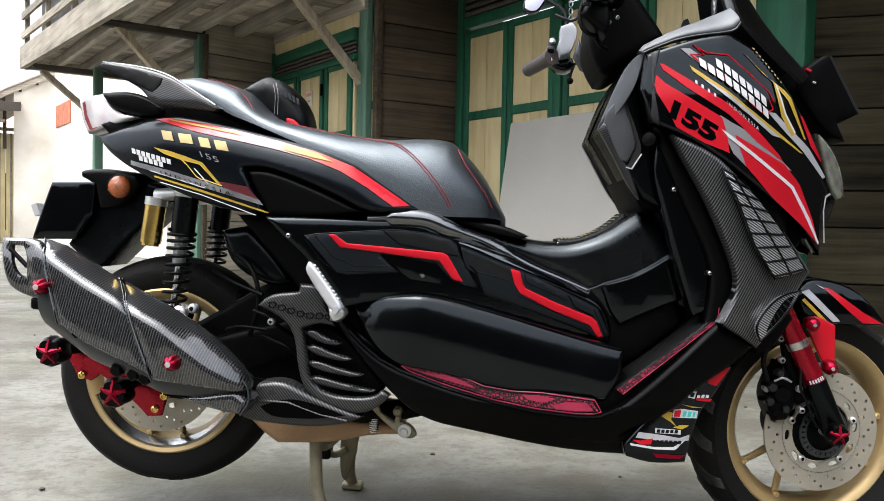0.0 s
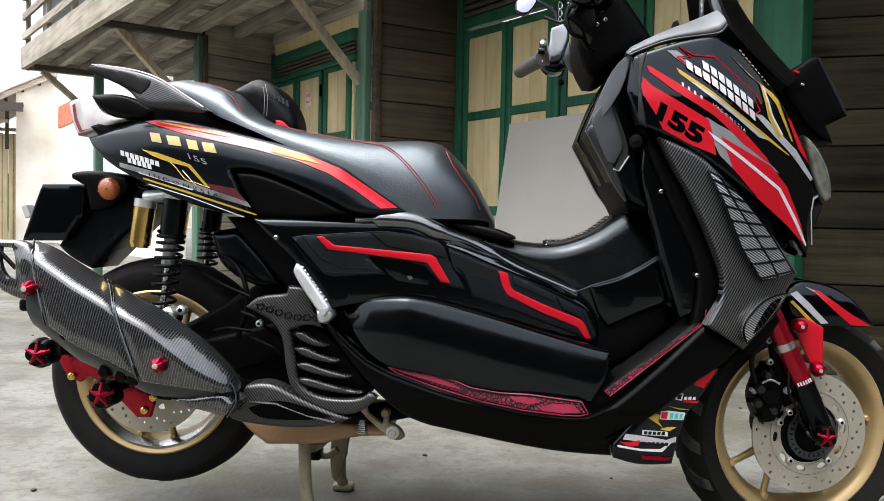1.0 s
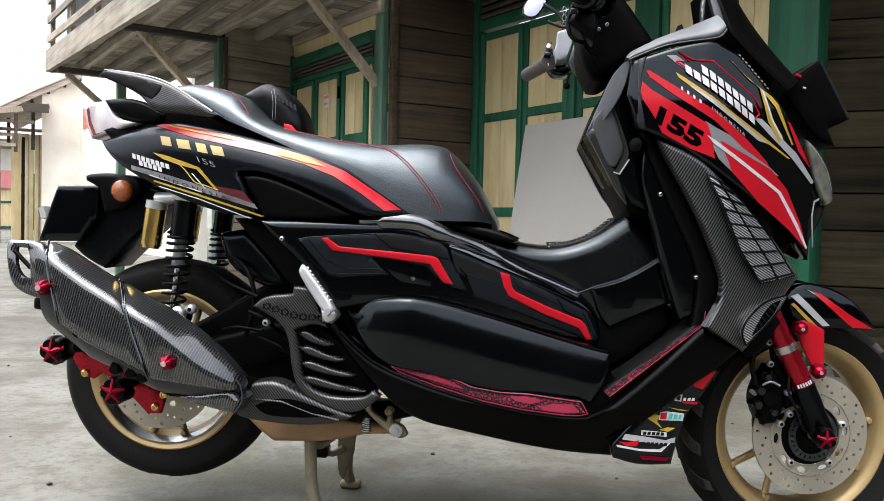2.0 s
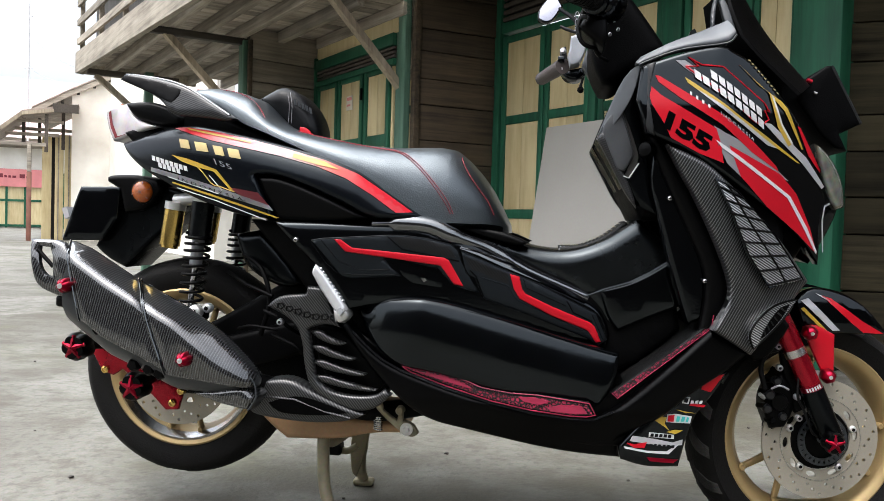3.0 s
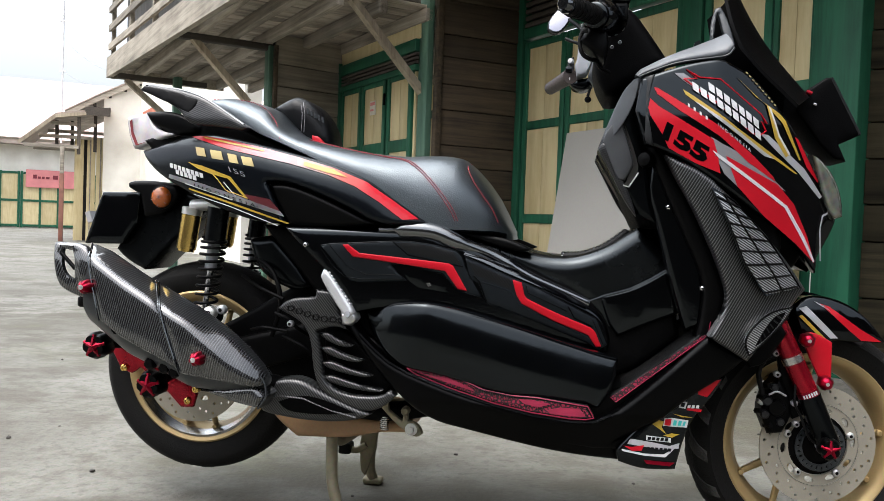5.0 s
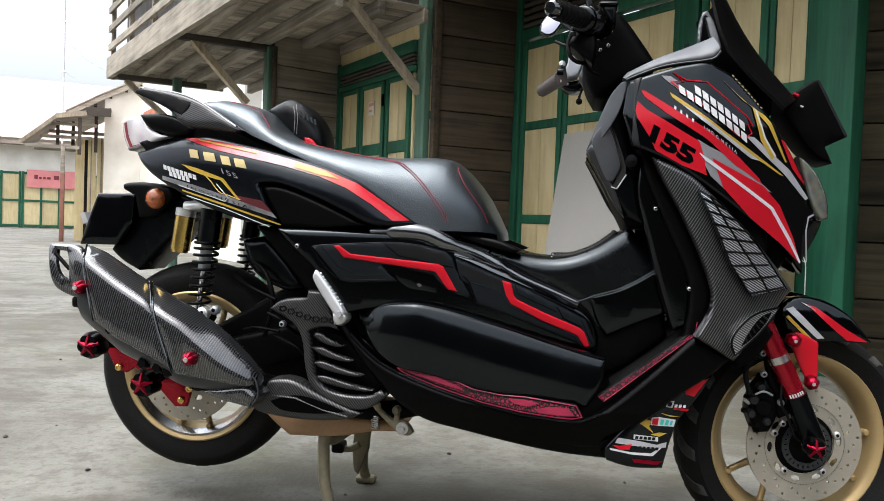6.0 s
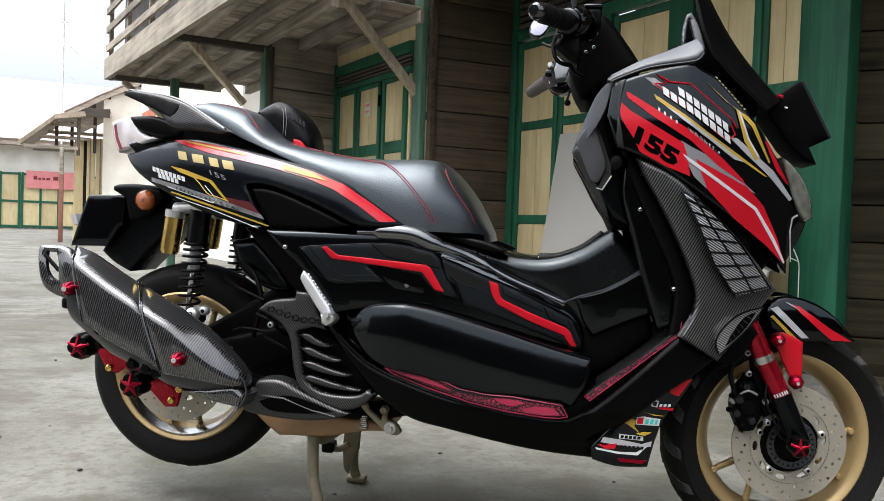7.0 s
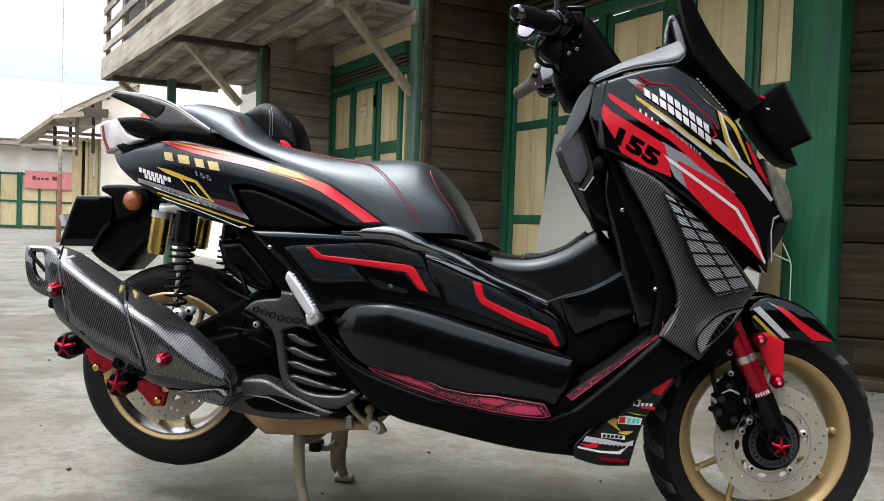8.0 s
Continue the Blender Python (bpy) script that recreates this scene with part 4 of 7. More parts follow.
for k in range(5):
    part("embroidery", plate([(-0.330 + k * 0.0085, 0.886 - k * 0.0045), (-0.325 + k * 0.0085, 0.884 - k * 0.0045), (-0.323 + k * 0.0085, 0.872 - k * 0.0045), (-0.328 + k * 0.0085, 0.874 - k * 0.0045)], 0.0590, -1, 0.002, 0.0, smooth=False), M["satingrey"], pad, "grey embroidered sign")

# -- tail
TAIL = [(-0.667, 0.779), (-0.609, 0.791), (-0.555, 0.808), (-0.501, 0.813), (-0.445, 0.806), (-0.367, 0.79), (-0.305, 0.776), (-0.22, 0.755), (-0.148, 0.729),
        (-0.079, 0.682), (-0.024, 0.644), (-0.073, 0.64), (-0.123, 0.639), (-0.185, 0.672), (-0.266, 0.705), (-0.314, 0.718), (-0.349, 0.715), (-0.331, 0.671),
        (-0.311, 0.633), (-0.371, 0.635), (-0.437, 0.654), (-0.495, 0.676), (-0.564, 0.707), (-0.608, 0.73), (-0.639, 0.753)]
tail = both("tail_panel", TAIL, W_tail, M["darkgrey"], "dark grey tail panel with racing stripes", thick=0.02, r=0.010, step=0.009)
POCKET = [(-0.345, 0.711), (-0.314, 0.714), (-0.267, 0.701), (-0.187, 0.668), (-0.128, 0.639), (-0.201, 0.630), (-0.286, 0.627), (-0.307, 0.633), (-0.328, 0.67)]
both("pocket_panel", POCKET, raised(W_tail, -0.008), M["plastic"], "grained black triangular cover", r=0.01)
lamp_w = lambda x, z: 0.11 + 0.5 * max(0, x + 0.68) + 0.02
lamp = both("tail_lamp", [(-0.713, 0.849), (-0.696, 0.858), (-0.651, 0.861), (-0.639, 0.833), (-0.606, 0.818), (-0.572, 0.811), (-0.637, 0.796), (-0.695, 0.784), (-0.707, 0.812)],
            lamp_w, M["lens"], "clear tail lamp lens with red inner edge", thick=0.05, r=0.008)
decal("red_edge", [(-0.703, 0.842), (-0.698, 0.846), (-0.694, 0.82), (-0.683, 0.794), (-0.66, 0.797), (-0.688, 0.790), (-0.698, 0.812)], lamp_w, M["redlens"], lamp, 0.001)
both("tail_cover", [(-0.652, 0.859), (-0.601, 0.863), (-0.558, 0.852), (-0.525, 0.831), (-0.528, 0.813), (-0.569, 0.81), (-0.604, 0.82), (-0.636, 0.833)], 0.165, M["plastic"], "black tail cover", thick=0.05, r=0.012)
slab("tail_end", [(-0.69, 0.843), (-0.64, 0.856), (-0.56, 0.85), (-0.56, 0.80), (-0.65, 0.785), (-0.683, 0.795)], 0.11, M["redlens"], "red rear lamp lens", 0.02)
GRAB = [(-0.631, 0.901), (-0.616, 0.910), (-0.547, 0.899), (-0.494, 0.884), (-0.457, 0.862), (-0.394, 0.823), (-0.407, 0.817), (-0.470, 0.825), (-0.513, 0.827), (-0.529, 0.836), (-0.536, 0.846), (-0.551, 0.861), (-0.609, 0.890)]
grab = both("grab_rail", GRAB, lambda x, z: 0.222 - 0.2 * max(0, z - 0.84), M["carbon_up"], "carbon patterned wing-shaped grab rail", thick=0.02, r=0.006, keep=30, step=0.012)
part("rail_edge", tube(bend([(-0.628, -0.200, 0.9085), (-0.552, -0.203, 0.8985), (-0.503, -0.208, 0.885), (-0.463, -0.212, 0.8635), (-0.405, -0.217, 0.827)], 5), [0.002] + [0.0035] * 18 + [0.0045] * 2, 8), M["coat"], grab, "polished black upper edge")
part("rail_blade", plate([(-0.634, 0.897), (-0.626, 0.906), (-0.560, 0.896), (-0.505, 0.878), (-0.508, 0.864), (-0.523, 0.850), (-0.562, 0.868)], lambda x, z: 0.2232 - 0.2 * max(0, z - 0.84), -1, 0.004, 0.002, 0.012), M["plastic"], grab, "plain black blade end")
slab("grab_bridge", [(-0.630, 0.898), (-0.612, 0.905), (-0.555, 0.896), (-0.52, 0.875), (-0.56, 0.865)], 0.16, M["plastic"], "black rear carrier bridge")

# stripes on the tail; the broad one fades from red to pale pink and back
def fading():
    m = mat("fading_red_vinyl", (0.36, 0.003, 0.011), 0.3, 0, 0.05, 6, spec=0.3)
    nt = m.node_tree
    tc, sep, mr, ramp = [nt.nodes.new("ShaderNode" + k) for k in ("TexCoord", "SeparateXYZ", "MapRange", "ValToRGB")]
    mr.inputs["From Min"].default_value, mr.inputs["From Max"].default_value = -0.53, -0.03
    nt.links.new(tc.outputs["Object"], sep.inputs[0])
    nt.links.new(sep.outputs["X"], mr.inputs["Value"])
    nt.links.new(mr.outputs["Result"], ramp.inputs["Fac"])
    els = ramp.color_ramp.elements
    els[0].position, els[0].color = 0.16, (0.36, 0.003, 0.011, 1)
    els[1].position, els[1].color = 1.0, (0.30, 0.004, 0.012, 1)
    for at, col in ((0.28, (0.40, 0.10, 0.12)), (0.42, (0.27, 0.17, 0.185)), (0.56, (0.27, 0.15, 0.13)), (0.66, (0.36, 0.06, 0.045)), (0.78, (0.36, 0.012, 0.02))):
        e = els.new(at)
        e.color = (*col, 1)
    nt.links.new(ramp.outputs["Color"], nt.nodes["Principled BSDF"].inputs["Base Color"])
    return m


M["fading"] = fading()
M["bandfade"] = mat("brushed_silver_vinyl", (0.16, 0.16, 0.17), 0.3, 0.3, 0.45, 18, 0.02, 200)
decal("red_stripe", [(-0.53, 0.806), (-0.50, 0.807), (-0.43, 0.797), (-0.36, 0.783), (-0.29, 0.767), (-0.215, 0.747), (-0.15, 0.722), (-0.095, 0.686), (-0.045, 0.652), (-0.075, 0.65),
                    (-0.12, 0.682), (-0.17, 0.712), (-0.225, 0.733), (-0.30, 0.752), (-0.37, 0.766), (-0.44, 0.78), (-0.50, 0.797)], W_tail, M["fading"], tail)
decal("yellow_stripe", [(-0.50, 0.8055), (-0.44, 0.795), (-0.36, 0.779), (-0.36, 0.776), (-0.44, 0.791), (-0.49, 0.801)], W_tail, M["yellow"], tail, 0.0024)
decal("yellow_flash", [(-0.275, 0.758), (-0.215, 0.744), (-0.185, 0.729), (-0.225, 0.737), (-0.275, 0.75)], W_tail, M["yellow"], tail, 0.0026)
for x, z, wide in ((-0.509, 0.783, 0.028), (-0.474, 0.777, 0.034), (-0.434, 0.770, 0.026), (-0.404, 0.765, 0.030)):
    # gold emblem, drawn as plain slanted blocks
    decal("emblem_block", [(x, z), (x + wide * 0.76, z - 0.003), (x + wide * 0.76 + 0.008, z - 0.021), (x + 0.008, z - 0.018)], W_tail, M["emblem"], tail, 0.002)
for x, z, n in ((-0.570, 0.750, 8), (-0.554, 0.7365, 5)):
    for k in range(n):
        a = x + k * 0.0108
        b = z - k * 0.0028
        decal("sign_bar", [(a, b), (a + 0.0080, b - 0.0020), (a + 0.0095, b - 0.0115), (a + 0.0015, b - 0.0095)], W_tail, M["white"], tail, 0.002)
decal("yellow_flash", [(-0.522, 0.751), (-0.488, 0.744), (-0.459, 0.735), (-0.423, 0.723), (-0.386, 0.681), (-0.391, 0.681), (-0.428, 0.719), (-0.464, 0.727), (-0.498, 0.738)], W_tail, M["yellow"], tail, 0.002)
decal("red_fade", [(-0.397, 0.69), (-0.34, 0.681), (-0.317, 0.656), (-0.374, 0.672)], W_tail, mat("dark_red_vinyl", (0.075, 0.006, 0.010), 0.4), tail, 0.0012)
decal("silver_band", [(-0.572, 0.727), (-0.488, 0.708), (-0.412, 0.687), (-0.317, 0.657), (-0.31, 0.647), (-0.412, 0.675), (-0.488, 0.697), (-0.572, 0.719)], W_tail, M["bandfade"], tail, 0.0016)
decal("yellow_line", [(-0.52, 0.699), (-0.43, 0.675), (-0.299, 0.635), (-0.303, 0.633), (-0.432, 0.671), (-0.521, 0.696)], W_tail, M["yellow"], tail, 0.0022)


def lettering(text, size, origin, along, up, w, material, parent, name, label="", bold=0.0):
    """Raised vinyl letters that follow a panel: origin, and the directions along and up the line, in x and z."""
    cu = bpy.data.curves.new(name, 'FONT')
    cu.body = text
    cu.size = size
    cu.resolution_u = 2
    cu.offset = bold
    tmp = new("letters", cu)
    me = bpy.data.meshes.new_from_object(tmp.evaluated_get(bpy.context.evaluated_depsgraph_get()))
    bpy.data.objects.remove(tmp)
    bm = bmesh.new()
    bm.from_mesh(me)
    bpy.data.meshes.remove(me)
    bmesh.ops.triangulate(bm, faces=bm.faces[:])
    for v in bm.verts:
        x = origin[0] + v.co.x * along[0] + v.co.y * up[0]
        z = origin[1] + v.co.x * along[1] + v.co.y * up[1]
        v.co = (x, -(w(x, z)), z)
    return part(name, bm, material, parent, label)


TW = raised(W_tail, 0.0026)
for o, m_, r_ in (([(-0.469, 0.733), (-0.452, 0.718), (-0.435, 0.698), (-0.427, 0.693), (-0.416, 0.691), (-0.386, 0.681)], "yellow", 0.0011), ([(-0.438, 0.712), (-0.412, 0.684), (-0.42, 0.677), (-0.443, 0.684), (-0.529, 0.708)], "white", 0.0010), ([(-0.509, 0.687), (-0.425, 0.664), (-0.324, 0.629)], "silvervinyl", 0.0009)):
    part("pin_line", tube([(x, -TW(x, z), z) for x, z in o], r_, 5), M[m_], tail)
lettering("155", 0.023, (-0.430, 0.735), (1.22, -0.38), (-0.30, 0.66), raised(W_tail, 0.0022), M["grey"], tail, "number_mark", "grey 155 lettering")
lettering("I N D O N E S I A", 0.0098, (-0.508, 0.7025), (1.9, -0.53), (-0.15, 0.9), raised(W_tail, 0.0030), M["gloss"], tail, "word_mark", "dark INDONESIA lettering")

# -- side cover with red line stickers
COVER = [(-0.305, 0.628), (-0.217, 0.629), (-0.123, 0.628), (-0.039, 0.63), (0.028, 0.611), (0.085, 0.591), (0.176, 0.542), (0.285, 0.496), (0.319, 0.474), (0.338, 0.429),
         (0.331, 0.40), (0.248, 0.405), (0.157, 0.435), (0.066, 0.46), (-0.012, 0.478), (-0.057, 0.48), (-0.124, 0.472), (-0.162, 0.462), (-0.181, 0.486), (-0.225, 0.547), (-0.271, 0.591)]
cover = both("side_cover", COVER, W_cover, M["gloss"], "gloss black side cover", thick=0.03, r=0.010, step=0.012, most=0.004)
ST1 = [(-0.231, 0.594), (-0.211, 0.598), (-0.093, 0.607), (-0.061, 0.608), (-0.016, 0.603), (0.028, 0.593), (0.041, 0.582), (0.049, 0.56), (0.083, 0.502), (0.054, 0.510), (0.033, 0.518),
       (0.006, 0.546), (-0.068, 0.563), (-0.096, 0.562), (-0.08, 0.545), (-0.063, 0.53), (-0.155, 0.524), (-0.174, 0.528)]
ST2 = [(0.047, 0.582), (0.056, 0.578), (0.125, 0.550), (0.191, 0.524), (0.274, 0.483), (0.308, 0.467), (0.331, 0.417), (0.314, 0.405), (0.291, 0.420), (0.177, 0.463), (0.094, 0.491), (0.085, 0.508), (0.075, 0.53), (0.058, 0.539)]
pad1 = part("protector_pad", plate(ST1, raised(W_cover, 0.0035), -1, 0.004, 0.002, 0.012, smooth=False), M["padskin"], cover, "black protector pad with bevelled edges")
pad2 = part("protector_pad", plate(ST2, raised(W_cover, 0.0035), -1, 0.004, 0.002, 0.012, smooth=False), M["padskin"], cover, "black protector pad with bevelled edges")
part("ribbed_field", plate([(-0.085, 0.604), (-0.061, 0.6055), (-0.018, 0.600), (0.025, 0.590), (0.039, 0.567), (-0.061, 0.586)], raised(W_cover, 0.0046), -1, 0.002, 0.001, 0.012, smooth=False), M["carbon_low"], pad1, "ribbed upper field")
part("ribbed_field", plate([(0.053, 0.572), (0.137, 0.540), (0.139, 0.521), (0.068, 0.547)], raised(W_cover, 0.0046), -1, 0.002, 0.001, 0.012, smooth=False), M["carbon_low"], pad2, "ribbed upper field")
part("recess", plate([(-0.075, 0.553), (-0.027, 0.549), (0.010, 0.530), (0.026, 0.511), (0.007, 0.511), (-0.042, 0.518), (-0.06, 0.531)], raised(W_cover, 0.0022), -1, 0.002, 0.001, 0.012, smooth=False), M["gloss"], cover, "gloss black recess")
part("recess_clip", plate([(-0.026, 0.527), (-0.019, 0.528), (-0.015, 0.523), (-0.021, 0.52)], raised(W_cover, 0.0045), -1, 0.002, 0.001, smooth=False), M["silver"], cover)
part("red_line", plate([(-0.189, 0.597), (-0.178, 0.598), (-0.156, 0.582), (-0.092, 0.577), (0.016, 0.568), (0.025, 0.563), (0.054, 0.514), (0.036, 0.517), (0.010, 0.552), (-0.092, 0.565), (-0.168, 0.574)],
     raised(W_cover, 0.0058), -1, 0.002, 0.0018, 0.012, smooth=False, most=0.004), M["redvinyl"], cover, "bright red line")
part("red_line", plate([(0.141, 0.540), (0.159, 0.535), (0.165, 0.511), (0.171, 0.503), (0.226, 0.478), (0.297, 0.45), (0.306, 0.442), (0.319, 0.413), (0.309, 0.411), (0.293, 0.434), (0.221, 0.462), (0.16, 0.493), (0.149, 0.511)],
     raised(W_cover, 0.0058), -1, 0.002, 0.0018, 0.012, smooth=False, most=0.004), M["redvinyl"], cover, "bright red line")


def line(name, pts, w, material, parent, r=0.0009):
    path = [(x, -w(x, z), z) for x, z in pts]
    return part(name, tube(path, r, 5), material, parent)


# polished chamfer along the upper edge of the front pad
CH_LO = [(0.045, 0.586), (0.08, 0.574), (0.124, 0.555), (0.191, 0.529), (0.235, 0.511), (0.288, 0.488)]
CH_HI = [(0.049, 0.592), (0.085, 0.583), (0.129, 0.566), (0.19, 0.540), (0.235, 0.520), (0.270, 0.505)]
part("edge_chamfer", loft([[(a, -W_cover(a, b) - 0.006, b), ((a + c) / 2, -W_cover(a, b) - 0.002, (b + d) / 2 + 0.001), (c, -W_cover(a, b) + 0.005, d), (c, -W_cover(a, b) + 0.020, d - 0.004), (a, -W_cover(a, b) + 0.010, b)] for (a, b), (c, d) in zip(CH_LO, CH_HI)]), M["coat"], cover, "polished upper edge")
WP = raised(W_cover, 0.0036)
for pts in ([(-0.213, 0.595), (-0.18, 0.556), (-0.139, 0.54), (-0.084, 0.542)], [(-0.231, 0.59), (-0.204, 0.553), (-0.182, 0.534), (-0.155, 0.531), (-0.069, 0.533)],
            [(0.08, 0.534), (0.139, 0.517), (0.153, 0.493), (0.171, 0.484), (0.287, 0.433)], [(0.167, 0.531), (0.172, 0.514), (0.249, 0.481)], [(0.300, 0.465), (0.322, 0.418)], ST1 + ST1[:1], ST2 + ST2[:1]):
    line("raised_edge", pts, WP, M["satin"], cover, 0.0008)
for pts in ([(-0.093, 0.607), (-0.063, 0.582), (0.044, 0.562)], [(0.065, 0.545), (0.077, 0.534), (0.092, 0.496)], [(0.251, 0.491), (0.264, 0.468), (0.3, 0.452)]):
    line("groove", pts, WP, M["matte"], cover, 0.0014)

# -- lower bulge and floor fairing
LOW = [(-0.153, 0.465), (-0.116, 0.483), (-0.048, 0.492), (-0.003, 0.491), (0.076, 0.474), (0.165, 0.449), (0.253, 0.424), (0.313, 0.407), (0.351, 0.399), (0.343, 0.343),
       (0.317, 0.305), (0.257, 0.308), (0.147, 0.315), (0.069, 0.338), (0.001, 0.356), (-0.056, 0.361), (-0.096, 0.383), (-0.128, 0.419)]


def W_bulge(x, z):
    top = float(np.interp(x, (-0.153, -0.085, -0.019, 0.068, 0.175, 0.351), (0.465, 0.488, 0.488, 0.464, 0.433, 0.390)))
    lean = 2.6 * max(0, z - top + 0.068) ** 2 + 1.9 * max(0, 0.0 - x) ** 2
    return 0.236 - 0.10 * max(0, x + 0.02) - lean - 0.06 * max(0, top - 0.085 - z)


both("lower_panel", LOW, W_bulge, M["bulge"], "satin black bulged lower panel", thick=0.03, r=0.010, step=0.009, most=0.004)
FAIR = [(-0.166, 0.445), (-0.151, 0.423), (-0.125, 0.398), (-0.093, 0.372), (-0.053, 0.352), (0.031, 0.324), (0.118, 0.301), (0.193, 0.285), (0.267, 0.278), (0.308, 0.28), (0.34, 0.298), (0.397, 0.346),
        (0.508, 0.455), (0.578, 0.415), (0.544, 0.383), (0.479, 0.339), (0.429, 0.292), (0.352, 0.238), (0.359, 0.201), (0.273, 0.204), (0.185, 0.216), (0.072, 0.24), (-0.008, 0.256),
        (-0.068, 0.306), (-0.128, 0.37), (-0.174, 0.433)]


def W_fair(x, z):
    return 0.222 - 0.5 * max(0, 0.30 - z - 0.12 * max(0, -x)) - 0.15 * max(0, x - 0.45)


fairing = both("floor_fairing", FAIR, W_fair, M["lower"], "black plastic floor fairing", thick=0.05, r=0.012, step=0.012, most=0.004)
line("fairing_lip", FAIR[1:11], raised(W_fair, -0.0035), M["coat"], fairing, 0.0032)
MATR = [(-0.053, 0.362), (0.03, 0.353), (0.073, 0.34), (0.098, 0.33), (0.149, 0.323), (0.202, 0.322), (0.296, 0.312), (0.308, 0.291), (0.292, 0.287), (0.261, 0.287), (0.193, 0.293), (0.118, 0.306), (0.03, 0.330), (-0.036, 0.352)]
MATF = [(0.336, 0.330), (0.502, 0.459), (0.514, 0.486), (0.512, 0.458), (0.347, 0.318)]
rear_mat = both("floor_mat", MATR, 0.2215, M["ribbed"], "black rubber floor mat with red pattern", thick=0.1, r=0.003, smooth=False)
MW = lambda x, z: 0.2215
part("red_web", plate([(-0.046, 0.360), (0.03, 0.351), (0.072, 0.338), (0.092, 0.327), (0.150, 0.318), (0.200, 0.318), (0.292, 0.309), (0.303, 0.292), (0.262, 0.2895), (0.193, 0.296), (0.118, 0.309), (0.03, 0.334), (-0.03, 0.354)], raised(MW, 0.0012), -1, 0.001, 0.0, smooth=False), M["redcell"], rear_mat, "red and black cellular rubber")
for o in ([(-0.030, 0.355), (0.03, 0.348), (0.066, 0.337), (0.081, 0.326), (0.043, 0.335), (0.0, 0.346)], [(0.166, 0.317), (0.192, 0.318), (0.226, 0.312), (0.205, 0.304), (0.177, 0.309)],
          [(0.220, 0.300), (0.245, 0.307), (0.282, 0.307), (0.293, 0.293), (0.261, 0.2915), (0.226, 0.294)]):
    part("red_field", plate(o, raised(MW, 0.0024), -1, 0.001, 0.0, smooth=False), M["redrub"], rear_mat, "smooth red field")
line("red_edge", MATR + MATR[:1], raised(MW, 0.0006), M["redrub"], rear_mat, 0.0012)
for k in range(16):
    x = 0.088 + k * 0.0044
    zc = float(np.interp(x, (0.088, 0.149, 0.16), (0.330, 0.3215, 0.321)))
    part("rib", box(x, x + 0.0022, -0.2245, -0.2205, zc - 0.005, zc + 0.002), M["smoke"], rear_mat)
for a, b, n in (((-0.028, 0.352), (0.083, 0.323), 26), ((0.205, 0.3025), (0.232, 0.310), 7), ((0.178, 0.306), (0.21, 0.300), 8), ((0.284, 0.308), (0.296, 0.294), 5), ((0.096, 0.316), (0.176, 0.3005), 18), ((0.035, 0.349), (0.084, 0.332), 11), ((0.23, 0.3155), (0.285, 0.3105), 12)):
    bm = bmesh.new()
    for k in range(n):
        c = Vector(a).lerp(Vector(b), k / (n - 1))
        lathe([(0.0001, 0.0012), (0.0013, 0.0008), (0.0016, -0.0005)], (c.x, -0.2245, c.y + 0.0012 * (-1) ** k), (0, -1, 0), 7, bm)
    part("bead_row", bm, M["ribbed"], rear_mat)
fore_mat = both("floor_mat", MATF, 0.2, M["ribbed"], "black rubber floor mat with red pattern", thick=0.1, r=0.004)
line("red_edge", [(0.338, 0.329), (0.348, 0.320), (0.51, 0.457), (0.513, 0.482)], lambda x, z: 0.201, M["redrub"], fore_mat, 0.0010)
part("red_web", plate([(0.340, 0.330), (0.501, 0.456), (0.508, 0.458), (0.348, 0.322)], lambda x, z: 0.2012, -1, 0.001, 0.0, smooth=False), M["redcell"], fore_mat, "red and black cellular rubber")

# sticker flap before the front wheel
FLAP = [(0.352, 0.232), (0.398, 0.288), (0.46, 0.349), (0.501, 0.372), (0.547, 0.379), (0.518, 0.332), (0.483, 0.291), (0.461, 0.201), (0.402, 0.196), (0.357, 0.208)]


def W_flap(x, z):
    return 0.205 - 0.15 * max(0, x - 0.45)


flap = both("wheel_side_flap", FLAP, W_flap, M["gloss"], "gloss black flap with sponsor stickers", thick=0.02, r=0.006)
